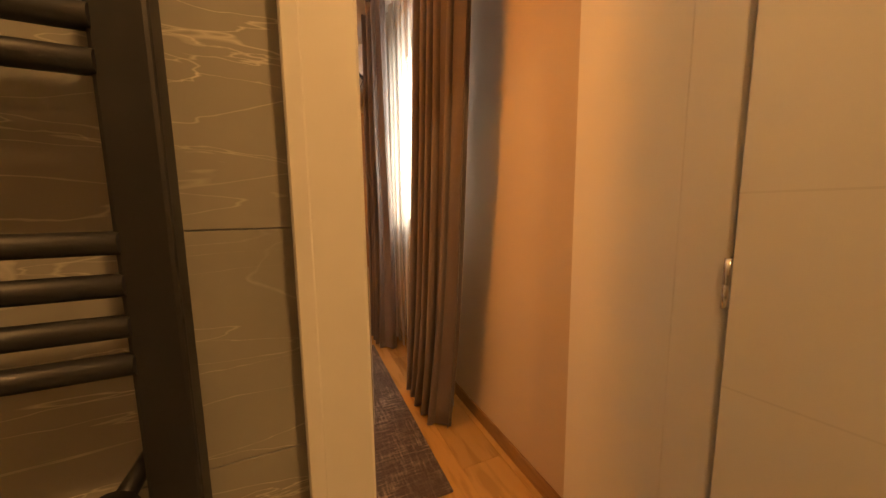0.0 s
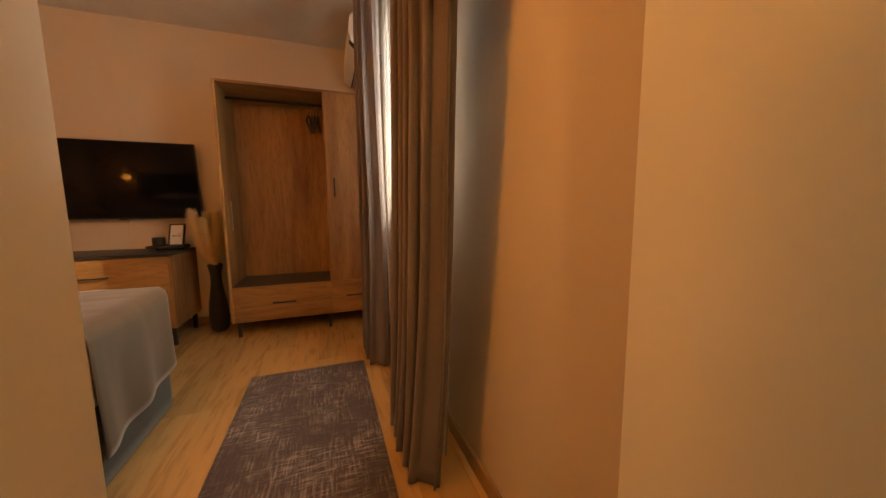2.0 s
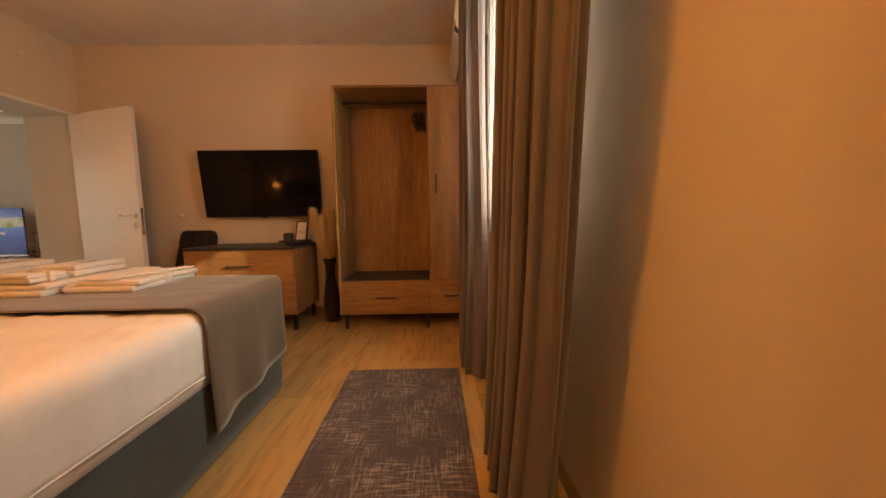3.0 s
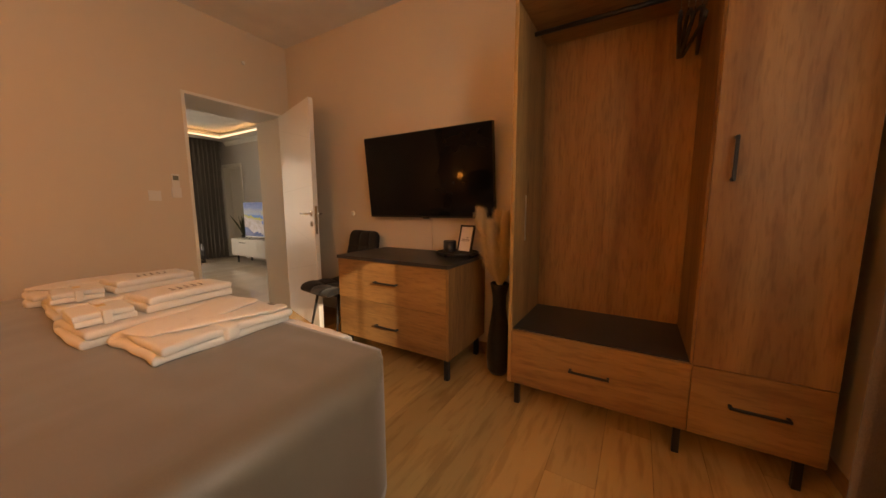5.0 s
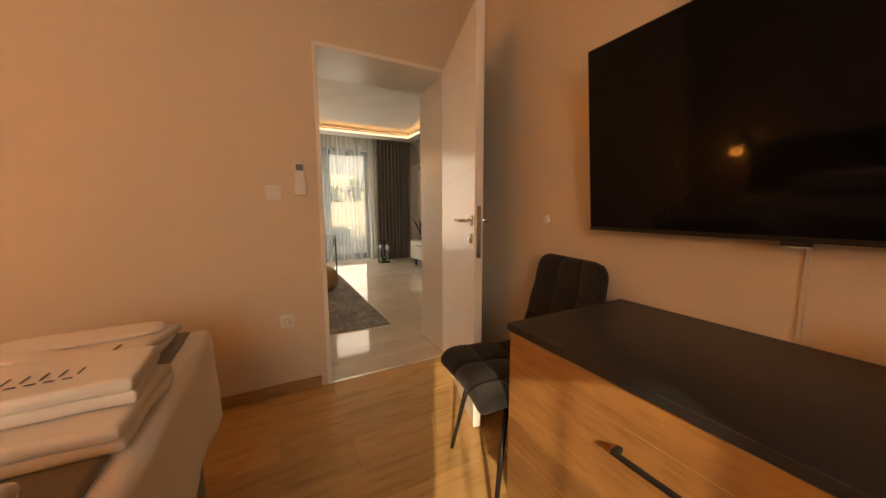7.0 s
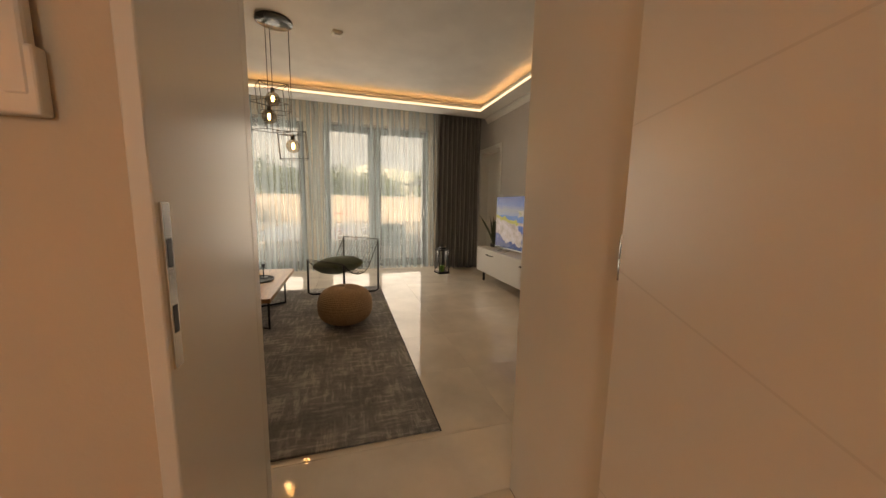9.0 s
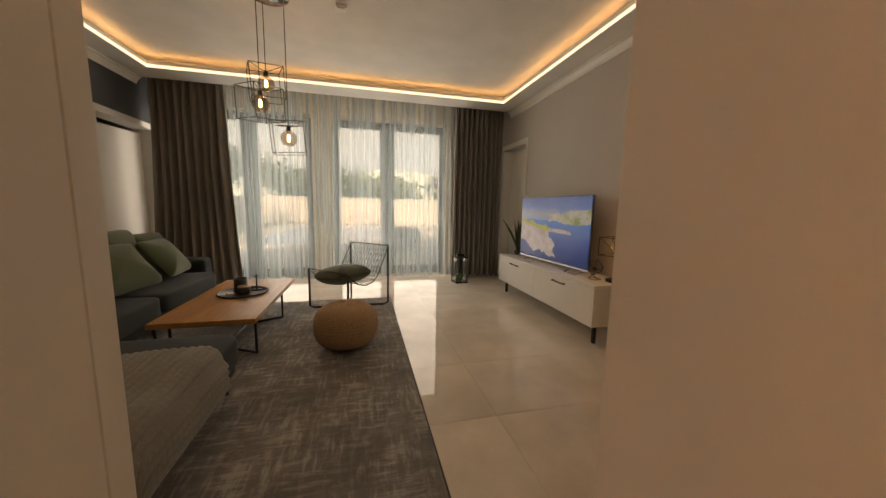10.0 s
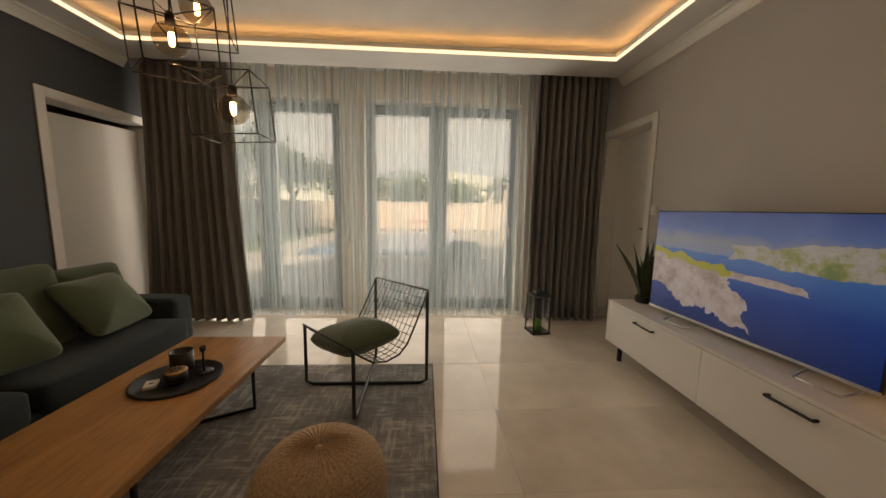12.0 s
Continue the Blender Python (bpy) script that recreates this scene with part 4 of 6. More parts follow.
# ---- television on the wall ----
tv = thing("television", "flat black television leaning forward on a wall bracket", "television", pose(-0.968, 4.105, 1.045, 5.7))
part("casing", bm_box(-0.586, 0.0, 0.0, 0.586, 0.035, 0.66, 0.004), BLACK, tv)
part("screen", bm_box(-0.580, -0.0025, 0.012, 0.580, 0.0005, 0.654), SCREEN_OFF, tv, "glossy dark screen")
part("bottom_trim", bm_box(-0.586, -0.004, -0.002, 0.586, 0.0, 0.003), DARK_METAL, tv)
part("logo_tab", bm_box(-0.028, -0.006, -0.012, 0.028, 0.01, 0.0, 0.001, segs=1), DARK_METAL, tv)
part("sensor", bm_box(-0.02, -0.003, -0.017, 0.02, 0.008, -0.0125, 0.001, segs=1), PLASTIC, tv, "small pale sensor under the badge")
part("rear_housing", bm_box(-0.42, 0.035, 0.03, 0.42, 0.05, 0.40, 0.006), BLACK, tv)
part("bracket", bm_box(-0.22, 0.035, 0.42, 0.22, 0.105, 0.56), BLACK, tv)
ct = thing("cable_duct", "slim white cable duct below the television", "cable duct", pose(0, 0, 0))
part("channel", bm_box(-0.970, YN - 0.010, 0.78, -0.959, YN, 1.2, 0.002, segs=1), WALL, ct)

# ---- air conditioner ----
ac = thing("air_conditioner", "white wall air conditioner above the curtain end", "air conditioner", pose(0, 0, 0))
AY0, AY1 = 3.28, 4.10
def bm_ac():
    prof = [(1.248, 2.36), (1.03, 2.365), (0.965, 2.415), (0.945, 2.50), (0.955, 2.61), (0.99, 2.655), (1.248, 2.655)]
    bm = bmesh.new()
    a = [bm.verts.new((x, AY0, z)) for x, z in prof]
    b2 = [bm.verts.new((x, AY1, z)) for x, z in prof]
    for i in range(len(prof)):
        j = (i + 1) % len(prof)
        bm.faces.new((a[j], a[i], b2[i], b2[j]))
    bm.faces.new(a)
    bm.faces.new(b2[::-1])
    bmesh.ops.recalc_face_normals(bm, faces=bm.faces)
    return bm
part("casing", bm_ac(), PLASTIC, ac)
part("flap", bm_box(-0.045, AY0 + 0.02, -0.004, 0.045, AY1 - 0.02, 0.004, 0.002, segs=1), PLASTIC, ac, at=pose(0.975, 0, 2.378, 0, 42))
part("louvre_gap", bm_box(-0.05, AY0 - 0.002, -0.0035, 0.05, AY1 - 0.02, 0.0035), BLACK, ac, "dark outlet gap", at=pose(0.985, 0, 2.396, 0, 42))

# ---- upholstered chair ----
ch = thing("dining_chair", "black quilted velvet chair beside the dresser", "chair", pose(-1.67, 3.845, 0, 0, 0, 262))


def spline(pts, n):
    """Points evenly along a smooth curve through pts."""
    out = []
    p = [Vector(pts[0])] + [Vector(q) for q in pts] + [Vector(pts[-1])]
    for i in range(1, len(p) - 2):
        for k in range(n):
            t = k / n
            a, b, c, d = p[i - 1], p[i], p[i + 1], p[i + 2]
            out.append(0.5 * (2 * b + (c - a) * t + (2 * a - 5 * b + 4 * c - d) * t * t + (3 * b - a - 3 * c + d) * t ** 3))
    return out + [p[-2]]


def bm_shell(profile, w, cells, puff, thick, narrow, hollow):
    """A padded shell along a bent profile, quilted in cells, hollowed across and narrowing towards its last end."""
    pts = spline(profile, 12)
    lens = [0.0]
    for a, b in zip(pts, pts[1:]):
        lens.append(lens[-1] + (b - a).length)
    def at(q):
        q *= lens[-1]
        for i in range(len(pts) - 1):
            if q <= lens[i + 1] + 1e-9:
                return pts[i].lerp(pts[i + 1], (q - lens[i]) / (lens[i + 1] - lens[i])), (pts[i + 1] - pts[i]).normalized()
        return pts[-1], (pts[-1] - pts[-2]).normalized()
    def f(side):
        def g(u, v):
            p, d = at(u)
            n = Vector((d.z, 0, -d.x))
            c = 2 * v - 1
            q = (abs(math.sin(math.pi * u * cells[0])) * abs(math.sin(math.pi * v * cells[1]))) ** 0.28
            e = min(1.0, min(u * 1.6, (1 - u) * 1.6, v, 1 - v) * 12)
            edge = math.sqrt(max(0.0, 1 - (1 - e) ** 2))
            near = min(u, 1 - u) * lens[-1]
            r = 0.065
            corner = r - math.sqrt(max(0.0, r * r - max(0.0, r - near) ** 2))
            ww = w - narrow * max(0.0, u - 0.45) / 0.55 - 2 * corner
            return p + Vector((0, c * ww / 2, 0)) + n * (side * thick / 2 * edge + (puff * (q - 1) * edge if side > 0 else 0) + hollow * c * c)
        return g
    bm = bm_grid(f(1), 84, 48)
    bm_grid(f(-1), 84, 48, bm=bm)
    bmesh.ops.remove_doubles(bm, verts=bm.verts, dist=0.0012)
    bmesh.ops.recalc_face_normals(bm, faces=bm.faces)
    return bm, f(1)


shell, padded = bm_shell([(0.25, 0, 0.425), (0.225, 0, 0.455), (0.12, 0, 0.462), (-0.03, 0, 0.45), (-0.13, 0, 0.462), (-0.185, 0, 0.52), (-0.215, 0, 0.62), (-0.245, 0, 0.76), (-0.275, 0, 0.915)], 0.475, (6, 3), 0.024, 0.055, 0.075, 0.022)
part("shell", shell, VELVET, ch, "quilted black velvet seat and back")
SEAM = cloth("velvet_seam", (0.04, 0.03, 0.026), 700, vary=0.1, bump=0.1, sheen=0.1)
for k in range(1, 6):
    part("seam", bm_tube([padded(k / 6, 0.06 + 0.88 * i / 24) for i in range(25)], 0.0016, 6), SEAM, ch, "stitched quilting seam")
for k in (1, 2):
    part("seam", bm_tube([padded(0.04 + 0.92 * i / 48, k / 3) for i in range(49)], 0.0016, 6), SEAM, ch, "stitched quilting seam")
part("seat_frame", bm_box(-0.15, -0.16, 0.405, 0.15, 0.16, 0.43, 0.004, segs=1), BLACK, ch)
for sx, sy in ((1, 1), (1, -1), (-1, 1), (-1, -1)):
    part("leg", bm_tube([(0.14 * sx, 0.15 * sy, 0.42), (0.215 * sx, 0.205 * sy, 0.0)], [0.012, 0.008], 10), BLACK, ch, "black tapered metal leg")

# ---- small fixtures ----
sw = thing("light_switch", "white rocker light switch", "light switch", pose(XW, 2.985, 1.222))
part("plate", bm_box(0.0, -0.04, -0.04, 0.009, 0.04, 0.04, 0.003), PLASTIC, sw)
part("rocker", bm_box(0.009, -0.028, -0.028, 0.013, 0.028, 0.028, 0.002, segs=1), PLASTIC, sw)
rm = thing("remote_control", "white remote control in its wall holder", "remote control", pose(XW, 3.125, 1.30))
part("holder", bm_box(0.0, -0.032, -0.09, 0.02, 0.032, -0.01, 0.003), PLASTIC, rm)
part("body", bm_box(0.003, -0.026, -0.07, 0.021, 0.026, 0.10, 0.005), PLASTIC, rm)
part("display", bm_box(0.021, -0.019, 0.05, 0.0222, 0.019, 0.085), plain("lcd", (0.16, 0.17, 0.14), 0.3), rm, "small grey display")
sk = thing("power_socket", "white round wall socket with a plug", "socket", pose(XW, 3.013, 0.462))
part("plate", bm_box(0.0, -0.04, -0.04, 0.008, 0.04, 0.04, 0.003), PLASTIC, sk)
part("plug", bm_lathe([(0, 0), (0.02, 0), (0.02, 0.02), (0.014, 0.028), (0, 0.028)], 20), PLASTIC, sk, at=pose(0.008, 0, 0, 0, 90))
dsn = thing("door_stop", "small white round wall door stop", "door stop", pose(-1.868, YN, 1.071, 90))
part("button", bm_lathe([(0, 0.02), (0.014, 0.018), (0.022, 0.01), (0.024, 0.0), (0, 0)], 24), PLASTIC, dsn)
sd = thing("wall_sensor", "small white sensor dot high on the wall", "sensor", pose(XW, 3.75, 2.47))
part("dome", bm_lathe([(0, 0.012), (0.014, 0.01), (0.018, 0), (0, 0)], 16), PLASTIC, sd, at=pose(0, 0, 0, 0, 90))

# bedside wall lamps that light the room; the east one is unseen added fill
LAMPS = ((-2.24, 1.06, 1.08, 6.5, 0.04), (-0.34, 1.06, 1.85, 33, 0.12))
for at in LAMPS:
    sl = thing("wall_lamp_and_fill", "dark metal wall lamp with a warm bulb by the bed, the east one added", "wall lamp", pose(*at[:3]), group="bedside wall lamps")
    part("bulb", bm_lathe([(0, -0.03), (0.02, -0.022), (0.028, 0), (0.02, 0.022), (0, 0.03)], 20), BULB, sl).visible_shadow = False
    part("arm", bm_tube([(0, -0.16, 0.06), (0, -0.02, 0.07), (0, 0, 0.03)], 0.006, 8), SHADE, sl)
    part("back_plate", bm_box(-0.04, -0.17, 0.0, 0.04, -0.158, 0.12, 0.003), SHADE, sl)

# ---- living room: ceiling border, cornice, trim ----
CLX, CLS, CLN, CLE = -7.18, 1.324, 5.58, -3.62
b = bm_box(-7.53, LS, SOFFIT, CLX - 0.013, LN, 2.64)
bm_box(-7.53, LS, 2.64, -7.33, LN, H_LIV, bm=b)
bm_box(CLX - 0.013, LS, SOFFIT, XP, CLS - 0.013, 2.64, bm=b)
bm_box(CLX - 0.013, CLN + 0.013, SOFFIT, XP, LN, 2.64, bm=b)
bm_box(CLE + 0.013, CLS - 0.013, SOFFIT, XP, CLN + 0.013, 2.64, bm=b)
struct("ceiling_soffit", b, CEIL, "dropped white ceiling border", "ceiling")
LIP = plain("cove_moulding", (0.80, 0.78, 0.72), 0.5, vary=0.02)


def bm_molding(prof, path, closed=False):
    """Sweeps a profile of (inward, up) along a level path that turns at right angles."""
    bm = bmesh.new()
    n = len(path)
    rings = []
    for i, p in enumerate(path):
        p = Vector(p)
        a = (p - Vector(path[i - 1])).normalized() if (i > 0 or closed) else None
        c = (Vector(path[(i + 1) % n]) - p).normalized() if (i < n - 1 or closed) else None
        a, c = a or c, c or a
        na, nc = Vector((-a.y, a.x, 0)), Vector((-c.y, c.x, 0))
        off = na if (na - nc).length < 1e-4 else na + nc
        rings.append([bm.verts.new(p + off * q[0] + Vector((0, 0, q[1]))) for q in prof])
    m = len(prof)
    for i in range(n if closed else n - 1):
        r, s = rings[i], rings[(i + 1) % n]
        for k in range(m):
            bm.faces.new((r[k], r[(k + 1) % m], s[(k + 1) % m], s[k]))
    bmesh.ops.recalc_face_normals(bm, faces=bm.faces)
    return bm


cove = [(CLX, CLS, SOFFIT), (CLE, CLS, SOFFIT), (CLE, CLN, SOFFIT), (CLX, CLN, SOFFIT)]
struct("trim_cove", bm_molding([(-0.012, 0.0), (0.002, 0.0), (0.002, 0.034), (0.010, 0.038), (0.012, 0.046), (0.022, 0.052), (0.022, 0.060), (-0.012, 0.060)], cove, True), LIP, "white stepped moulding along the lit ceiling recess", "moulding")
crown = [(0.0, -0.085), (0.012, -0.085), (0.018, -0.06), (0.045, -0.025), (0.06, -0.02), (0.06, 0.0), (0.0, 0.0)]
struct("trim_crown", bm_molding(crown, [(-7.53, LS, SOFFIT), (XP, LS, SOFFIT), (XP, LN, SOFFIT)]), TRIM, "white crown moulding along the wall", "moulding")
struct("trim_crown_north", bm_molding(crown, [(HX, LN, SOFFIT), (-7.53, LN, SOFFIT)]), TRIM, "white crown moulding along the television wall", "moulding")
LED = glow("led_strip", (1.0, 0.57, 0.24), 9.0)
BAND = glow("led_diffuser", (1.0, 0.80, 0.56), 1.8)
strip = thing("led_strip", "warm light strip in the ceiling recess", "light strip", pose(0, 0, 0))
part("diffuser", bm_molding([(0.002, 0.003), (0.0045, 0.003), (0.0045, 0.031), (0.002, 0.031)], cove, True), BAND, strip, "glowing cream diffuser band")
part("strip", bm_molding([(-0.006, 0.0605), (0.010, 0.0605), (0.010, 0.064), (-0.006, 0.064)], cove, True), LED, strip, "warm light strip facing the ceiling")
skirting("baseboard_living", [(-6.96, LN - 0.012, HX, LN), (HX, LN - 0.012, HX + 0.012, 6.02), (-6.76, LS, XP, LS + 0.012), (XC - 0.012, LS, XC, 3.18), (HX, 6.87, HX + 0.012, HN), (XP - 0.012, 4.19, XP, HN)],
         plain("cream_tile_skirting", (0.56, 0.5, 0.44), 0.25), "cream tile skirting board", 0.08)

# doors
lining("door_frame_sofa_wall", -7.76, -6.84, 2.01, LS - 0.2, LS, "x", "white door lining in the slate wall", arch=0.07, faces=(0, 1))
lf = thing("door_sofa_wall", "white door standing ajar behind its frame", "door", pose(-7.75, LS - 0.12, 0, 0, 0, -9), kind="structure")
part("leaf", bm_box(0.0, -0.04, 0.008, 0.84, 0, 1.96, 0.002, segs=1), LEAF, lf)
b = bm_box(-8.2, -0.6, 0, -8.1, LS - 0.2, 2.6)
bm_box(-6.4, -0.6, 0, -6.3, LS - 0.2, 2.6, bm=b)
bm_box(-8.2, -0.7, 0, -6.3, -0.6, 2.6, bm=b)
bm_box(-8.2, -0.7, 2.6, -6.3, LS - 0.2, 2.7, bm=b)
struct("wall_side_room", b, WALL, "plain walls of the side room", "wall")
struct("floor_side_room", bm_box(-8.2, -0.7, -0.1, -6.3, LS, -0.004), TILE, "cream tile floor of the side room", "floor")
sc = thing("curtain", "dark curtain in the side room", "curtain", pose(-7.2, -0.3, 0.02, 0, 0, 90))
thicken(part("cloth", bm_curtain(1.5, 2.5, 12, 0.04, 0.1), CURTAIN, sc), 0.004)

lining("door_frame_north", -7.72, -7.02, 2.03, LN, LN + 0.2, "x", "white door lining beside the television", arch=0.07, faces=(1, 0))
door_leaf("door_north", 0.695, 2.02, pose(-7.717, LN + 0.17, 0, 0, 0, 0), "closed white door beside the television")

lining("door_frame_hall", 6.09, 6.79, 2.06, HX - 0.2, HX, "y", "white door lining to the guest bathroom", arch=0.07, faces=(0, 1))


def terrazzo():
    m, t, b = nodes_of("terrazzo_tile", 0.3)
    c = coords(t)
    col = (0.66, 0.60, 0.54)
    out = None
    for sc_, cut, ink in ((3.2, 0.30, (0.10, 0.08, 0.07)), (5.0, 0.27, (0.28, 0.13, 0.07)), (11.0, 0.25, (0.20, 0.15, 0.12)), (4.1, 0.22, (0.16, 0.18, 0.18))):
        v = put(t, "ShaderNodeTexVoronoi", Scale=sc_)
        v.distance = "MANHATTAN"
        t.links.new(c, v.inputs[0])
        k = ramp(t, v.outputs["Distance"], [(cut, (1, 1, 1)), (cut + 0.01, (0, 0, 0))])
        s = t.nodes.new("ShaderNodeSeparateColor")
        t.links.new(v.outputs["Color"], s.inputs[0])
        pick = ramp(t, s.outputs[0], [(0.62, (0, 0, 0)), (0.64, (1, 1, 1))])
        out = mixed(t, out or col, ink, mixed(t, k, pick, 1.0, "MULTIPLY"))
    t.links.new(out, b.inputs["Base Color"])
    return m


TERR = terrazzo()
b = bm_box(-7.3, 7.9, 0, HX, 8.0, 2.8)
struct("wall_guest_bath", b, TERR, "terrazzo tiled guest bathroom wall with large chips", "wall")
b = bm_box(-7.4, LN + 0.2, 0, -7.3, 8.0, 2.8)
bm_box(HX - 0.2, HN, 0, HX, 7.9, 2.8, bm=b)
struct("wall_guest_bath_side", b, WALL, "plain guest bathroom side walls", "wall")
struct("ceiling_guest_bath", bm_box(-7.4, LN + 0.2, 2.6, HX - 0.2, 8.0, 2.8), CEIL, "white guest bathroom ceiling", "ceiling")
struct("floor_guest_bath", bm_box(-7.4, LN, -0.1, HX, 8.0, -0.003), plain("beige_bath_floor", (0.5, 0.42, 0.32), 0.3), "beige guest bathroom floor", "floor")
va = thing("vanity_unit", "dark blue vanity unit with two drawers", "vanity", pose(-5.55, 7.64, 0))
BLUE = plain("dark_blue_lacquer", (0.035, 0.06, 0.085), 0.35)
part("body", bm_box(-0.5, -0.23, 0.18, 0.5, 0.255, 0.74, 0.002, segs=1), BLUE, va)
for z0, z1 in ((0.19, 0.455), (0.465, 0.735)):
    d = part("drawer", bm_box(-0.495, -0.25, z0, 0.495, -0.231, z1, 0.002, segs=1), BLUE, va)
    part("handle", bm_box(-0.12, -0.27, z1 - 0.085, 0.12, -0.258, z1 - 0.073, 0.002, segs=1), CHROME, d, "chrome bar handle")
part("basin", bm_box(-0.51, -0.26, 0.742, 0.51, 0.255, 0.80, 0.008), PLASTIC, va, "white ceramic basin top")
for x in (-0.4, 0.4):
    part("leg", bm_box(x - 0.02, -0.18, 0, x + 0.02, -0.14, 0.18), BLACK, va)
mr = thing("mirror", "round mirror with a lit halo on the terrazzo wall", "mirror", pose(-5.30, 7.9, 1.60, 90))
part("halo", bm_lathe([(0, 0.006), (0.355, 0.006), (0.355, 0.012), (0, 0.012)], 48), glow("halo_light", (1.0, 0.86, 0.78), 5.0), mr, "glowing halo ring")
part("glass", bm_lathe([(0, 0.018), (0.335, 0.018), (0.335, 0.028), (0, 0.028)], 48), plain("mirror_glass", (0.8, 0.8, 0.8), 0.02, 1.0, vary=0.0, bump=0.0), mr)
gw = thing("window_guest_bath", "small dark framed guest bathroom window", "window", pose(-5.84, 7.9, 1.84), kind="structure")
part("window_frame", bm_box(-0.12, -0.02, -0.32, 0.12, -0.002, 0.32, 0.002, segs=1), BLACK, gw)
# the pane itself glows in place of daylight, as the wall behind is solid
part("pane", bm_box(-0.085, -0.026, -0.28, 0.085, -0.021, 0.18), glow("daylight_glow_pane", (1.0, 0.98, 0.94), 1.6), gw)

# downlight added above the door's sight line to brighten the guest bathroom
gs = thing("ceiling_spot", "round white downlight added out of view to light the guest bathroom", "ceiling light", pose(-5.5, 6.95, 2.6))
part("ring", bm_lathe([(0.05, 0), (0.055, -0.006), (0.045, -0.012), (0.040, -0.004)], 28), TRIM, gs)
part("diffuser", bm_lathe([(0, -0.003), (0.041, -0.004)], 28), glow("added_guest_spot_glow", (1.0, 0.78, 0.5), 6.0), gs)
lamp("guest_bath_fill", "POINT", pose(-5.5, 6.95, 2.52), 18, (1.0, 0.74, 0.46), radius=0.05)

# hall end
ed = thing("door_entrance", "dark brown entrance door with a black edge", "door", pose(0, 0, 0), kind="structure")
BROWN = wood("dark_brown_wood", "z", (0.05, 0.02, 0.01), (0.16, 0.07, 0.03))
part("frame_post", bm_box(-4.56, HN - 0.10, 0, -4.46, HN, 2.3, 0.003, segs=1), BROWN, ed)
part("edge", bm_box(-4.46, HN - 0.13, 0.01, -4.42, HN, 2.25, 0.003, segs=1), BLACK, ed)
part("leaf", bm_box(-4.42, HN - 0.06, 0.01, -3.5, HN, 2.25, 0.003, segs=1), plain("grey_leaf", (0.14, 0.16, 0.18), 0.3), ed)
part("weather_strip", bm_box(-4.425, HN - 0.137, 0.05, -4.415, HN - 0.131, 2.2), CHROME, ed, "thin metal weather strip")
bg = thing("door_bag", "grey canvas door stop bag with lettering", "door stop", pose(-4.31, 7.0, 0.0, 0, 0, 12))
CANVAS = cloth("grey_canvas", (0.22, 0.21, 0.2), 500)
part("bag", bm_soft(0.20, 0.14, 0.17, 0.6, 0.5, rough=0.01), CANVAS, bg)
part("loop", bm_tube([(-0.04, 0, 0.155), (-0.03, 0, 0.21), (0.03, 0, 0.21), (0.04, 0, 0.155)], 0.008, 8), CANVAS, bg)
for z, w in ((0.115, 0.08), (0.08, 0.09)):
    part("lettering_bar", bm_box(-w / 2, -0.0745, z, w / 2, -0.066, z + 0.018), PAPER, bg, "pale printed lettering")
for nm, mm, lab in (("light_switch", pose(-4.84, LN, 1.222, 0, 0, -90), "white double rocker switch on the grey wall"), ("light_switch", pose(HX, 6.93, 1.22), "white rocker switch beside the bathroom door"), ("light_switch", pose(-6.91, LN, 1.25, 0, 0, -90), "white rocker switch beside the closed door")):
    s2 = thing(nm, lab, "light switch", mm)
    w = 0.075 if "double" in lab else 0.04
    part("plate", bm_box(0.0, -w, -0.042, 0.009, w, 0.042, 0.003), PLASTIC, s2)
    for yy in ((-0.034, 0.034) if w > 0.05 else (0,)):
        part("rocker", bm_box(0.009, yy - 0.028, -0.028, 0.013, yy + 0.028, 0.028, 0.002, segs=1), PLASTIC, s2)

# ---- terrace windows and curtains ----
def terrace_window(name, y0, y1, mull, label):
    w = thing(name, label, "window", pose(0, 0, 0), kind="structure")
    X0, X1, Z1 = LX - 0.20, LX - 0.12, 2.40
    for a in ((y0, 0.0, y0 + 0.055, Z1), (y1 - 0.055, 0.0, y1, Z1), (y0 + 0.055, 0.0, y1 - 0.055, 0.07), (y0 + 0.055, Z1 - 0.06, y1 - 0.055, Z1), (mull - 0.06, 0.07, mull + 0.06, Z1 - 0.06)):
        part("window_frame", bm_box(X0, a[0], a[1], X1, a[2], a[3], 0.004, segs=1), FRAME_GREY, w)
    for a, c in ((y0 + 0.055, mull - 0.06), (mull + 0.06, y1 - 0.055)):
        for q in ((a, 0.07, a + 0.05, Z1 - 0.06), (c - 0.05, 0.07, c, Z1 - 0.06), (a + 0.05, 0.07, c - 0.05, 0.13), (a + 0.05, Z1 - 0.115, c - 0.05, Z1 - 0.06)):
            part("sash", bm_box(X0 + 0.012, q[0], q[1], X1 + 0.012, q[2], q[3], 0.004, segs=1), FRAME_GREY, w)
        part("pane", bm_box(X0 + 0.035, a + 0.05, 0.13, X0 + 0.045, c - 0.05, Z1 - 0.115), PANE, w).visible_shadow = False
    part("handle", bm_tube([(X1 + 0.012, mull - 0.085, 1.02), (X1 + 0.055, mull - 0.085, 1.02), (X1 + 0.055, mull - 0.085, 0.90)], 0.008, 8), CHROME, w)
    part("handle", bm_tube([(X1 + 0.012, y1 - 0.08, 1.02), (X1 + 0.055, y1 - 0.08, 1.02), (X1 + 0.055, y1 - 0.08, 0.90)], 0.008, 8), CHROME, w)
    return w


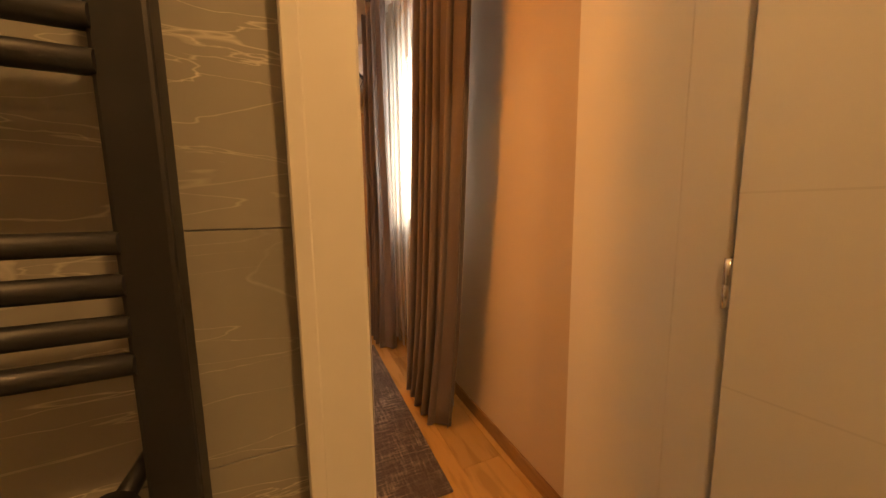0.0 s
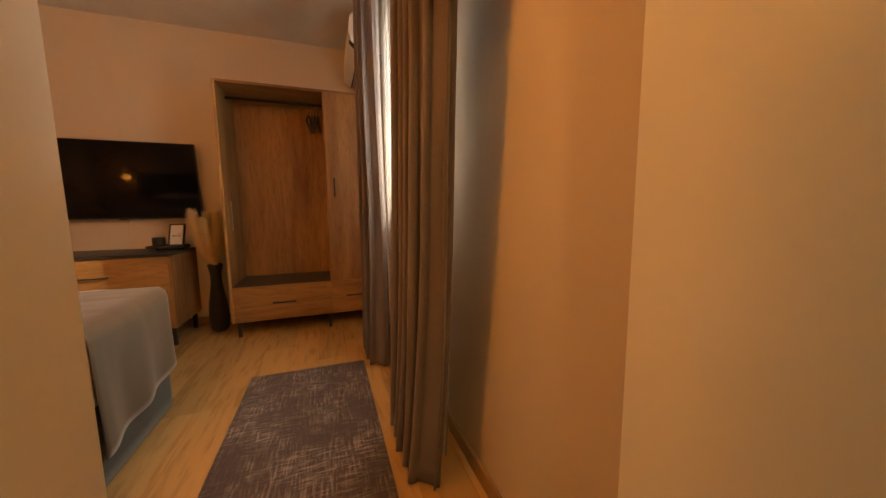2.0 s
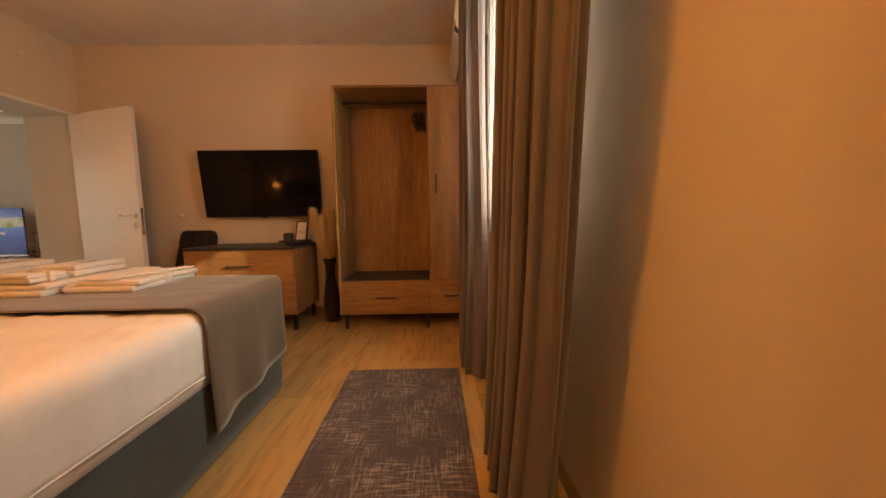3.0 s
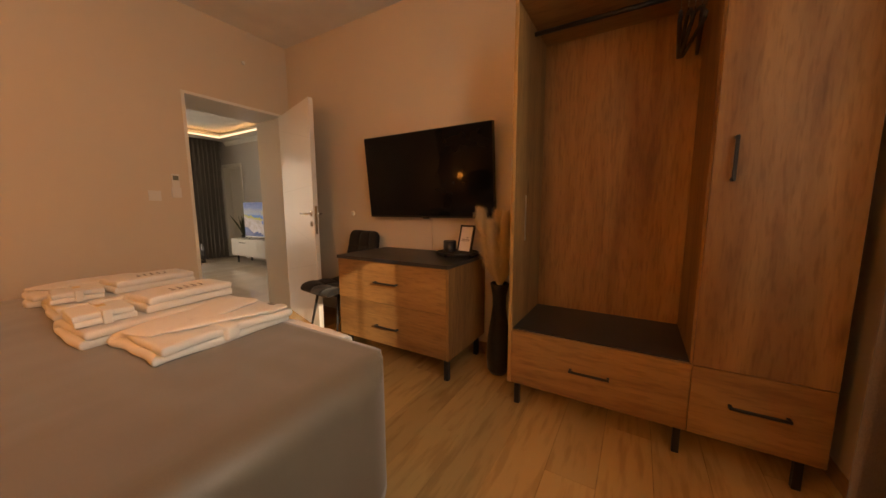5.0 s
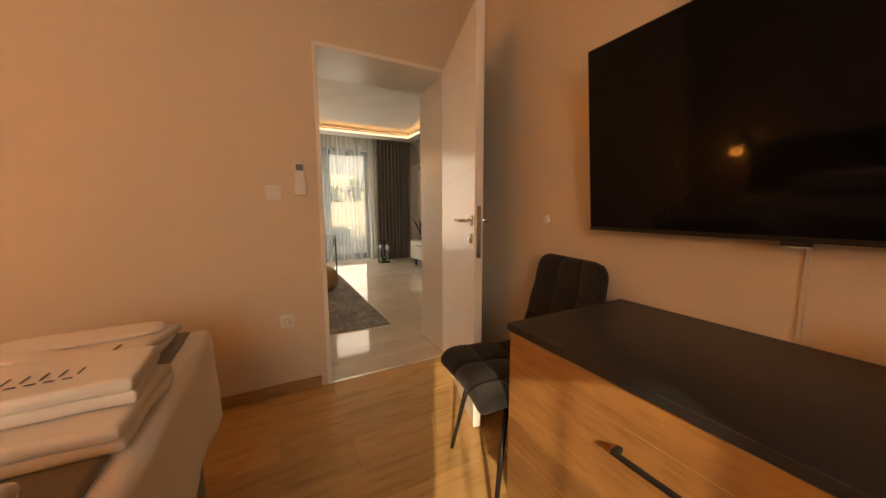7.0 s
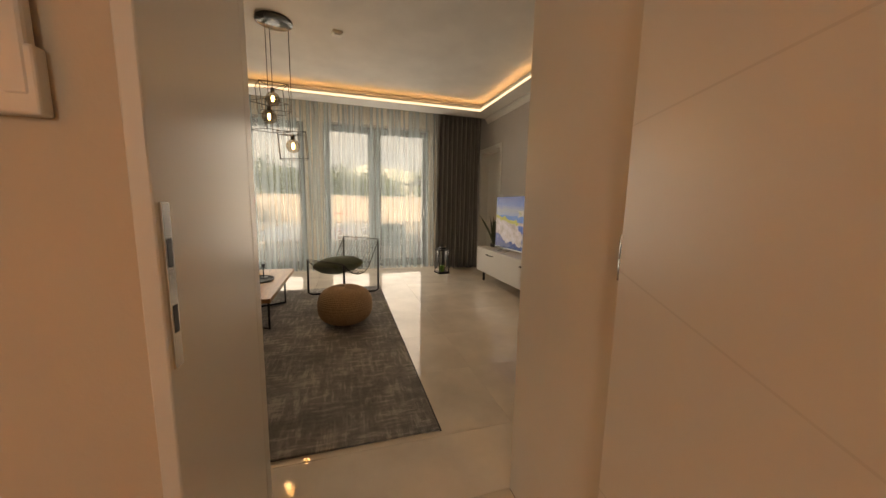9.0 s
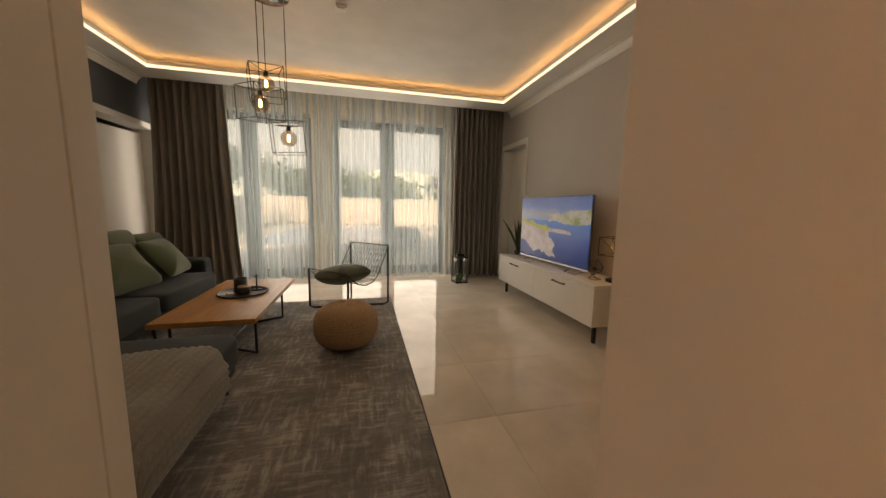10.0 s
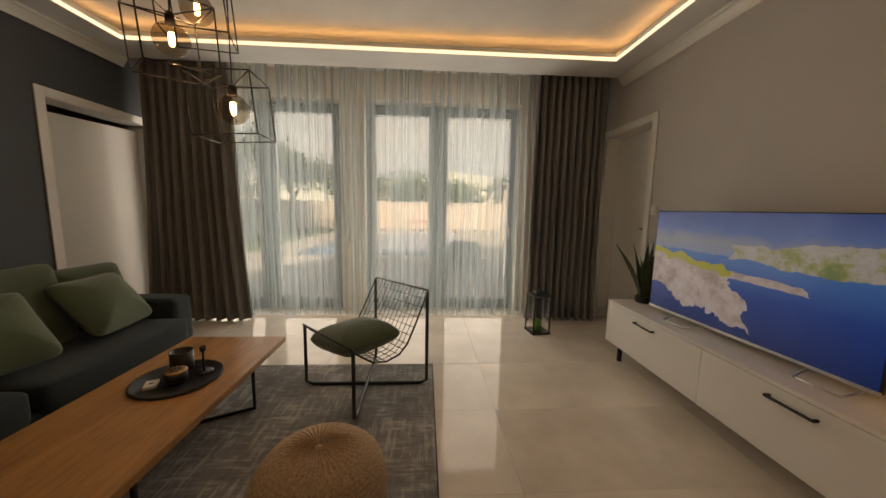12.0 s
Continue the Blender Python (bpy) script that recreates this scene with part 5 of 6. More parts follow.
terrace_window("window_1", 1.12, 2.90, 2.04, "tall anthracite framed terrace window")
terrace_window("window_2", 3.18, 4.96, 4.01, "tall anthracite framed terrace door")
for y, w, f, sd_, wn_ in ((1.50, 0.80, 9, 3.0, 0.26), (5.39, 0.80, 10, 11.0, 0.0)):
    c = thing("curtain", "dark taupe pleated curtain hanging to the floor", "curtain", pose(-7.64, y, 0.015), group="living room curtains")
    thicken(part("cloth", bm_curtain(w, 2.68, f, 0.072, 0.25, wn_, sd_), CURTAIN_LIV, c), 0.004)
for y, w, f, sd_ in ((2.52, 1.42, 17, 5.0), (4.10, 1.78, 21, 8.0)):
    c = thing("sheer_curtain", "white sheer voile curtain before the terrace window", "curtain", pose(-7.74, y, 0.02), group="sheer curtains")
    part("cloth", bm_curtain(w, 2.68, f, 0.026, 0.1, 0.03, sd_, nu=int(f * 14)), VEIL, c)
cr = thing("curtain_rail", "white double curtain rail in the ceiling slot", "curtain rail", pose(-7.69, 3.44, 2.70))
part("track", bm_box(-0.09, -2.38, 0.0, 0.09, 2.38, 0.06, 0.002, segs=1), TRIM, cr)

# ---- rug, sofa ----
LIV_RUG = carpet("living_rug_pile", (0.125, 0.121, 0.12), (0.47, 0.445, 0.42), (6, 36), 1.0, (0.22, 1.0), 0.36, 0.06, 2.2)
rg = thing("rug", "large grey abstract patterned rug", "rug", pose(-5.11, 2.5, 0.0))
part("carpet_field", bm_box(-1.475, -1.43, 0.0005, 1.475, 1.43, 0.013, 0.005), LIV_RUG, rg)
part("border_binding", bm_box(-1.482, 1.43, 0.0005, 1.482, 1.437, 0.010, 0.002, segs=1), CHARCOAL, rg, "dark bound edge")

SOFA = cloth("slate_blue_velour", (0.015, 0.026, 0.033), 600, vary=0.18, bump=0.25, sheen=0.1)
GREEN = cloth("sage_green_velvet", (0.066, 0.094, 0.048), 700, vary=0.12, bump=0.2, sheen=0.35)
GREEN2 = cloth("dark_green_velvet", (0.05, 0.075, 0.035), 700, vary=0.12, bump=0.2, sheen=0.35)
GREYC = cloth("grey_linen_cushion", (0.20, 0.185, 0.175), 700)
sf = thing("sofa", "dark slate velour corner sofa with a chaise", "sofa", pose(0, 0, 0))
SY0, SY1 = 1.05, 2.08
part("base", bm_box(-6.66, SY0 + 0.02, 0.12, -3.78, SY1 - 0.03, 0.24, 0.02), SOFA, sf)
part("chaise_base", bm_box(-4.72, SY1 - 0.03, 0.12, -3.78, 2.90, 0.22, 0.03), SOFA, sf)
part("backrest", bm_box(-6.66, SY0, 0.14, -3.78, SY0 + 0.26, 0.72, 0.05, segs=4), SOFA, sf)
part("armrest", bm_box(-6.87, SY0, 0.12, -6.665, 1.95, 0.505, 0.045, segs=4), SOFA, sf)


def bm_pad(x0, y0, z0, x1, y1, z1, r, seed):
    bm = bm_soft(x1 - x0, y1 - y0, z1 - z0, 0.22, 0.14, 56, 20, 0.010, 2.5, seed)
    bmesh.ops.translate(bm, verts=bm.verts, vec=((x0 + x1) / 2, (y0 + y1) / 2, z0))
    return bm


part("seat_cushion", bm_pad(-6.655, SY0 + 0.24, 0.20, -5.67, SY1, 0.375, 0.05, 1), SOFA, sf)
part("seat_cushion", bm_pad(-5.66, SY0 + 0.24, 0.20, -4.735, SY1, 0.375, 0.05, 2), SOFA, sf)
part("chaise_cushion", bm_pad(-4.735, SY0 + 0.24, 0.19, -3.76, 2.93, 0.375, 0.05, 3), SOFA, sf)
for k, (x0, x1) in enumerate(((-6.65, -5.69), (-5.68, -4.74), (-4.73, -3.79))):
    part("back_cushion", bm_pad(x0, SY0 + 0.22, 0.34, x1, SY0 + 0.44, 0.72, 0.05, 5 + k), SOFA, sf)
for x, y in ((-6.80, 1.86), (-6.80, 1.15), (-5.66, 1.98), (-4.68, 2.84), (-3.84, 2.84), (-3.84, 1.15)):
    part("leg", bm_tube([(x, y, 0.15), (x - 0.012, y + 0.012, 0.0)], [0.014, 0.009], 10), BLACK, sf, "black tapered leg")


def cushion(x, y, z, size, tilt, turn, mat_, label, seed, h=None):
    d = thing("cushion", label, "cushion", pose(x, y, z, tilt, 0, turn), group="sofa cushions")
    bm = bm_soft(size, h or size, 0.20, 0.8, 0.20, 44, 20, 0.016, 5.0, seed, 0.42)
    part("cover", bm, mat_, d)
    hw, hh = size / 2 * 0.985, (h or size) / 2 * 0.985
    ring = [(hw * power(math.cos(a), 0.20), hh * power(math.sin(a), 0.20), 0.10) for a in [2 * math.pi * i / 60 for i in range(60)]]
    part("piping", bm_tube(ring, 0.0045, 6, closed=True), mat_, d)
    return d


cushion(-5.70, 1.71, 0.53, 0.50, -50, -12, GREEN, "sage green velvet cushion leaning on the sofa back", 1, 0.42)
cushion(-6.33, 1.69, 0.52, 0.47, -52, 6, GREEN, "sage green velvet cushion leaning by the sofa arm", 2, 0.40)
cushion(-6.02, 1.50, 0.58, 0.50, -72, 2, GREEN2, "dark green velvet cushion behind the others", 3)
cushion(-6.46, 1.50, 0.56, 0.44, -74, -4, GREEN2, "dark green velvet cushion behind the others", 4)
cushion(-5.08, 1.77, 0.51, 0.46, -50, -20, GREYC, "grey linen cushion on the corner seat", 5)

THROW = cloth("grey_corduroy_throw", (0.24, 0.225, 0.20), 500, vary=0.15, bump=0.5, sheen=0.3)


def bm_throw():
    """A ribbed blanket over the chaise, hanging over its end and side."""
    L, Wd = 1.5, 0.95
    def f(u, v):
        s, q = u * L, v * Wd
        y = 1.62 + s
        z = 0.388
        r = 0.07
        ye = 2.935 - r
        if y > ye:
            d = y - ye
            if d < r * 1.5708:
                t = d / r
                y, z = ye + r * math.sin(t), z - r * (1 - math.cos(t))
            else:
                y, z = ye + r + 0.004, z - r - (d - r * 1.5708)
        x = -4.40 + q + 0.16 * (1 - u) ** 2 - 0.05 * u
        xe = -3.76 - r
        if x > xe:
            d = x - xe
            if d < r * 1.5708:
                t = d / r
                x, z = xe + r * math.sin(t), z - r * (1 - math.cos(t))
            else:
                x, z = xe + r + 0.004, z - r - (d - r * 1.5708)
        rib = 0.010 * abs(math.sin(u * 84 * math.pi / 2)) * (0.8 + 0.2 * abs(math.sin(v * 56 * math.pi / 2)))
        w = 0.014 * noise.noise((u * 5, v * 4, 1.7)) + 0.012
        return (x, y + (0.01 + rib if z < 0.31 else 0), max(z + (rib + w if z > 0.31 else 0), 0.08))
    return bm_grid(f, 336, 112)


th = thing("throw_blanket", "grey ribbed knitted throw over the chaise", "blanket", pose(0, 0, 0))
thicken(part("cloth", bm_throw(), THROW, th), 0.006)

# ---- coffee table and its tray ----
ctb = thing("coffee_table", "low oak coffee table on black wire legs", "coffee table", pose(0, 0, 0))
TX0, TX1, TY0, TY1 = -6.365, -5.068, 2.272, 2.905
part("tabletop", bm_box(TX0, TY0, 0.295, TX1, TY1, 0.331, 0.0025, segs=1), OAK_TABLE, ctb)
for xe, s in ((TX1 - 0.16, -1), (TX0 + 0.345, 1)):
    xm = xe + s * 0.14
    for ye, yy in ((TY1 - 0.05, 1), (TY0 + 0.05, -1)):
        part("leg", bm_tube([(xe, ye, 0.296), (xe, ye, 0.024), (xm, (TY0 + TY1) / 2, 0.024)], 0.0108, 8), BLACK, ctb, "black bent rod leg")
part("stretcher", bm_tube([(TX0 + 0.485, (TY0 + TY1) / 2, 0.024), (TX1 - 0.30, (TY0 + TY1) / 2, 0.024)], 0.0108, 8), BLACK, ctb)
ty = thing("tray", "round black tray on the coffee table", "tray", pose(-5.80, 2.60, 0.331))
part("plate", bm_lathe([(0, 0), (0.19, 0), (0.196, 0.004), (0.196, 0.014), (0.19, 0.016), (0.186, 0.010), (0, 0.010)], 48), BLACK, ty)
cu = thing("candle_jar", "matt black jar on the tray", "jar", pose(-5.90, 2.55, 0.341))
part("jar", bm_lathe([(0, 0), (0.052, 0), (0.054, 0.005), (0.054, 0.10), (0.05, 0.10), (0.05, 0.02), (0, 0.02)], 32), VASE, cu)
cu = thing("candle", "black bowl candle with a pierced gold lid", "candle", pose(-5.76, 2.62, 0.341))
part("jar", bm_lathe([(0, 0), (0.044, 0), (0.05, 0.012), (0.05, 0.058), (0, 0.058)], 32), VASE, cu)
GOLD = plain("copper_lid", (0.45, 0.24, 0.11), 0.4, 0.7)
part("lid", bm_lathe([(0, 0.062), (0.046, 0.062), (0.05, 0.0585)], 32), GOLD, cu, "copper lid with a flower cut-out")
for k in range(8):
    part("petal_opening", bm_box(0.010, -0.005, 0.0622, 0.036, 0.005, 0.0632), BLACK, cu, at=pose(0, 0, 0, 0, 0, 45 * k))
ch2 = thing("candle_holder", "slim black metal candle holder", "candle holder", pose(-5.86, 2.69, 0.341))
part("base", bm_lathe([(0, 0), (0.042, 0), (0.042, 0.005), (0, 0.006)], 28), BLACK, ch2)
part("stem", bm_tube([(0, 0, 0.004), (0, 0, 0.115)], 0.006, 10), BLACK, ch2)
part("cup", bm_lathe([(0.006, 0.11), (0.014, 0.118), (0.015, 0.14), (0.011, 0.14), (0.010, 0.122), (0, 0.122)], 18), BLACK, ch2)
mb = thing("matchbox", "small white printed matchbox on the tray", "matchbox", pose(-5.72, 2.53, 0.341, 0, 0, 28))
part("sleeve", bm_box(-0.038, -0.026, 0, 0.038, 0.026, 0.013, 0.001, segs=1), PAPER, mb)
part("printed_mark", bm_lathe([(0, 0.0133), (0.010, 0.0133)], 16), INK, mb, "grey round print")

# ---- wire chair ----
wc = thing("wire_chair", "black wire lounge chair on a crossed base", "chair", pose(-6.29, 3.475, 0.013, 0, 0, -45))
S = 0.29
def loop(pts, r=0.0115):
    return bm_tube(pts, r, 8)
part("frame", loop([(-S, S, 0.655), (-S, S, 0.03), (-S + 0.03, S - 0.03, 0.008), (S - 0.03, -S + 0.03, 0.008), (S, -S, 0.03), (S, -S, 0.43)]), BLACK, wc, "bent black steel tube")
part("frame", loop([(-S, -S, 0.655), (-S, -S, 0.03), (-S + 0.03, -S + 0.03, 0.008), (-0.02, -0.02, 0.012), (0.02, 0.02, 0.012), (S - 0.03, S - 0.03, 0.008), (S, S, 0.03), (S, S, 0.43)]), BLACK, wc, "bent black steel tube")
prof = [(-0.30, 0.665), (-0.24, 0.56), (-0.17, 0.44), (-0.11, 0.345), (-0.04, 0.295), (0.06, 0.285), (0.16, 0.315), (0.24, 0.375), (0.30, 0.435)]
part("rim", bm_tube([(p[0], -S, p[1]) for p in prof] + [(p[0], S, p[1]) for p in prof[::-1]], 0.006, 8, closed=True), BLACK, wc)
for i in range(1, 14):
    y = -S + 2 * S * i / 14
    part("wire", bm_tube([(p[0], y, p[1]) for p in prof], 0.0022, 5), BLACK, wc)
dense = []
for a, c in zip(prof, prof[1:]):
    for k in range(2):
        dense.append((a[0] + (c[0] - a[0]) * k / 2, a[1] + (c[1] - a[1]) * k / 2))
for p in dense[1:]:
    part("wire", bm_tube([(p[0], -S, p[1]), (p[0], S, p[1])], 0.0022, 5), BLACK, wc)
cushion(-6.235, 3.42, 0.285, 0.47, 6, -48, GREEN, "sage green velvet cushion lying on the wire chair", 12, 0.42)

# ---- pouf ----
KNIT, t, bb = nodes_of("knitted_jute", 0.9)
c = coords(t)
sp = t.nodes.new("ShaderNodeSeparateXYZ")
t.links.new(c, sp.inputs[0])
nz = put(t, "ShaderNodeTexNoise", Scale=120.0, Detail=2.0)
t.links.new(c, nz.inputs[0])
t.links.new(ramp(t, nz.outputs[0], [(0.3, (0.30, 0.195, 0.115)), (0.7, (0.52, 0.37, 0.23))]), bb.inputs["Base Color"])
bumped(t, bb, nz.outputs[0], 0.4, 0.004)


def bm_pouf():
    R, Hh = 0.240, 0.348
    rows, ribs = 33, 74
    def f(u, v):
        a, b = 2 * math.pi * u, math.pi * (v - 0.5)
        cb, sb = power(math.cos(b), 0.72), power(math.sin(b), 0.80)
        top = max(0.0, v - 0.80) / 0.20
        k = 1 + 0.013 * abs(math.sin(v * rows * math.pi)) * (1 - top) + 0.004 * math.sin(a * ribs + math.floor(v * rows) * 2.0) * (1 - top)
        rib = 0.006 * top * math.sin(a * 44)
        w = 1 + 0.02 * noise.noise((math.cos(a) * 1.5, math.sin(a) * 1.5, sb))
        return (R * cb * k * w * math.cos(a), R * cb * k * w * math.sin(a), Hh / 2 * (1 + sb) + rib - 0.012 * max(0.0, v - 0.93) / 0.07)
    bm = bm_grid(f, 222, 132, wrap=True)
    bmesh.ops.remove_doubles(bm, verts=bm.verts, dist=1e-5)
    return bm


pf2 = thing("pouf", "round knitted jute pouf on the rug", "pouf", pose(-5.26, 3.485, 0.013))
part("knit", bm_pouf(), KNIT, pf2)
part("crown_button", bm_lathe([(0, 0.345), (0.012, 0.344), (0.018, 0.338)], 16), KNIT, pf2)

# ---- television bench ----
WHITE = plain("white_laminate", (0.72, 0.70, 0.67), 0.32, vary=0.02, bump=0.01)
tb = thing("television_bench", "long white television bench with black handles", "tv bench", pose(0, 0, 0))
U0, U1, UF, UB = -6.692, -4.852, 5.395, 5.795
part("top", bm_box(U0, UF + 0.002, 0.489, U1, UB, 0.507, 0.0015, segs=1), WHITE, tb)
part("side_panel", bm_box(U0, UF + 0.019, 0.165, U0 + 0.018, UB, 0.488), WHITE, tb)
part("side_panel", bm_box(U1 - 0.018, UF + 0.002, 0.165, U1, UB, 0.488, 0.001, segs=1), WHITE, tb)
part("bottom_panel", bm_box(U0 + 0.018, UF + 0.019, 0.165, U1 - 0.018, UB, 0.183), WHITE, tb)
part("back_panel", bm_box(U0 + 0.018, UB - 0.008, 0.183, U1 - 0.018, UB, 0.488), WHITE, tb)
um = (U0 + U1) / 2
for x0, x1 in ((U0 + 0.001, um - 0.0015), (um + 0.0015, U1 - 0.019)):
    d = part("door", bm_box(x0, UF, 0.166, x1, UF + 0.018, 0.487, 0.0012, segs=1), WHITE, tb)
    part("handle", bm_handle(0.19), BLACK, d, "black bar handle", at=pose((x0 + x1) / 2, UF, 0.438))
for x in (U0 + 0.07, um, U1 - 0.07):
    for y in ((UB - 0.04,) if x == um else (UF + 0.09, UB - 0.04)):
        part("leg", bm_box(x - 0.014, y - 0.014, 0, x + 0.014, y + 0.014, 0.165, 0.002, segs=1), BLACK, tb, "black square leg")


def screen_picture():
    """A lit screen that shows a coast: sky, hills, pale rock and deep blue sea."""
    m, t, b = nodes_of("lit_screen", 0.25)
    g = t.nodes.new("ShaderNodeTexCoord")
    sp = t.nodes.new("ShaderNodeSeparateXYZ")
    t.links.new(g.outputs["Generated"], sp.inputs[0])
    n = put(t, "ShaderNodeTexNoise", Scale=9.0, Detail=10.0, Roughness=0.7)
    t.links.new(g.outputs["Object"], n.inputs[0])
    shore = put(t, "ShaderNodeTexNoise", Scale=6.5, Detail=3.5, Roughness=0.5)
    t.links.new(g.outputs["Object"], shore.inputs[0])
    def op(kind, a, c):
        q = t.nodes.new("ShaderNodeMath")
        q.operation = kind
        for i, s in enumerate((a, c)):
            if isinstance(s, (int, float)):
                q.inputs[i].default_value = s
            else:
                t.links.new(s, q.inputs[i])
        return q.outputs[0]
    x, z = sp.outputs[0], sp.outputs[2]
    wob = op("MULTIPLY", op("SUBTRACT", shore.outputs[0], 0.5), 0.40)
    fine = op("MULTIPLY", op("SUBTRACT", n.outputs[0], 0.5), 0.30)
    def line(a, ka, c, kc, off):
        return op("ADD", op("ADD", op("MULTIPLY", a, ka), op("MULTIPLY", c, kc)), off)
    def both(*masks):
        out = masks[0]
        for k in masks[1:]:
            out = op("MULTIPLY", out, k)
        return out
    sea = ramp(t, op("ADD", z, op("MULTIPLY", fine, 0.3)), [(0.0, (0.003, 0.03, 0.17)), (0.35, (0.004, 0.06, 0.36)), (0.62, (0.05, 0.20, 0.58))])
    sky = ramp(t, op("ADD", z, op("MULTIPLY", wob, 0.5)), [(0.60, (0.24, 0.32, 0.55)), (0.74, (0.30, 0.33, 0.42)), (0.84, (0.10, 0.19, 0.50)), (1.0, (0.05, 0.10, 0.36))])
    town = ramp(t, n.outputs[0], [(0.38, (0.20, 0.26, 0.10)), (0.48, (0.36, 0.37, 0.16)), (0.54, (0.46, 0.44, 0.42)), (0.64, (0.55, 0.50, 0.48))])
    land = ramp(t, n.outputs[0], [(0.34, (0.34, 0.26, 0.24)), (0.5, (0.56, 0.47, 0.46)), (0.66, (0.66, 0.60, 0.62))])
    upper = op("ADD", line(x, 0.26, z, 1.0, -0.66), op("MULTIPLY", wob, 0.45))
    lower = op("ADD", line(x, 0.12, z, 1.0, -0.17), op("MULTIPLY", wob, 1.1))
    right = op("ADD", line(x, 1.0, z, 0.42, -0.66), op("MULTIPLY", wob, 0.9))
    rock = both(op("LESS_THAN", upper, 0.0), op("GREATER_THAN", lower, 0.0), op("LESS_THAN", right, 0.0))
    spit = op("ABSOLUTE", op("ADD", line(x, 0.06, z, 1.0, -0.515), op("MULTIPLY", wob, 0.18)), 0)
    rock = op("MAXIMUM", rock, both(op("LESS_THAN", spit, 0.03), op("GREATER_THAN", x, 0.42), op("LESS_THAN", op("ADD", x, wob), 0.80)))
    far = both(op("GREATER_THAN", op("ADD", line(x, 0.02, z, 1.0, -0.62), op("MULTIPLY", wob, 0.4)), 0.0), op("LESS_THAN", op("ADD", line(x, -0.16, z, 1.0, -0.66), op("MULTIPLY", wob, 0.4)), 0.0), op("GREATER_THAN", op("ADD", x, wob), 0.44))
    green = both(op("GREATER_THAN", op("ADD", upper, op("ADD", fine, 0.07)), 0.0), op("LESS_THAN", op("ADD", x, wob), 0.46))
    base = mixed(t, sea, sky, op("GREATER_THAN", op("ADD", z, op("MULTIPLY", fine, 0.3)), 0.635))
    base = mixed(t, base, town, far)
    base = mixed(t, base, mixed(t, land, (0.44, 0.42, 0.05), green), rock)
    b.inputs["Base Color"].default_value = (0.005, 0.005, 0.006, 1)
    t.links.new(base, b.inputs["Emission Color"])
    b.inputs["Emission Strength"].default_value = 0.47
    return m


tv = thing("television", "large lit television showing a coast, on wire feet", "television", pose(-6.431, 5.560, 0, 0, 0, 2.8) @ pose(6.431, -5.595, 0))
part("casing", bm_box(-6.431, 5.595, 0.545, -5.218, 5.612, 1.243, 0.003), BLACK, tv)
part("screen", bm_box(-6.424, 5.5925, 0.556, -5.225, 5.5955, 1.237), screen_picture(), tv, "glossy lit screen")
part("chin", bm_box(-6.431, 5.591, 0.540, -5.218, 5.60, 0.5555, 0.001, segs=1), plain("silver_trim", (0.6, 0.6, 0.6), 0.3, 0.9), tv, "silver lower trim")
part("rear_housing", bm_box(-6.2, 5.612, 0.56, -5.45, 5.64, 0.98, 0.008), BLACK, tv)
for x in (-6.2, -5.45):
    part("foot", bm_tube([(x, 5.61, 0.545), (x + 0.02, 5.50, 0.512), (x + 0.18, 5.50, 0.512), (x + 0.2, 5.61, 0.545)], 0.005, 8), CHROME, tv, "bent chrome wire foot")
    part("foot", bm_tube([(x, 5.63, 0.55), (x + 0.02, 5.74, 0.512), (x + 0.18, 5.74, 0.512), (x + 0.2, 5.63, 0.55)], 0.005, 8), CHROME, tv, "bent chrome wire foot")

# ---- plant, lantern, small lamps ----
LEAFM, t, bb = nodes_of("snake_plant_leaf", 0.45)
wv = put(t, "ShaderNodeTexNoise", Scale=1.0, Detail=4.0)
t.links.new(coords(t, (30, 30, 90)), wv.inputs[0])
t.links.new(ramp(t, wv.outputs[0], [(0.35, (0.02, 0.035, 0.015)), (0.6, (0.07, 0.095, 0.035))]), bb.inputs["Base Color"])
pl = thing("snake_plant", "upright green snake plant in a small dark pot", "plant", pose(-6.60, 5.63, 0.507))
part("pot", bm_lathe([(0, 0), (0.05, 0), (0.06, 0.008), (0.063, 0.05), (0.056, 0.05), (0.052, 0.042), (0, 0.042)], 28), VASE, pl, "small dark pot")
rnd = random.Random(4)
for k in range(27):
    a, L, lean = rnd.random() * 6.28, 0.28 + 0.22 * rnd.random(), 0.10 + 0.34 * rnd.random()
    r0 = 0.035 * rnd.random()
    dx, dy = math.cos(a), math.sin(a)
    tw = rnd.random() * 1.5
    def f(u, v, dx=dx, dy=dy, L=L, lean=lean, r0=r0, tw=tw):
        w = 0.025 * (1 - abs(2 * u - 0.75) ** 2.2 * 0.42) * (1 - u ** 4) + 0.0005
        s = (v - 0.5) * 2
        px, py = -dy * math.cos(tw * u) - dx * math.sin(tw * u), dx * math.cos(tw * u) - dy * math.sin(tw * u)
        o = r0 + lean * L * u ** 1.6
        return (dx * (o + 0.006 * s * s) + px * w * s, dy * (o + 0.006 * s * s) + py * w * s, 0.038 + L * u * (1 - 0.25 * lean))
    thicken(part("leaf", bm_grid(f, 12, 4), LEAFM, pl), 0.002)

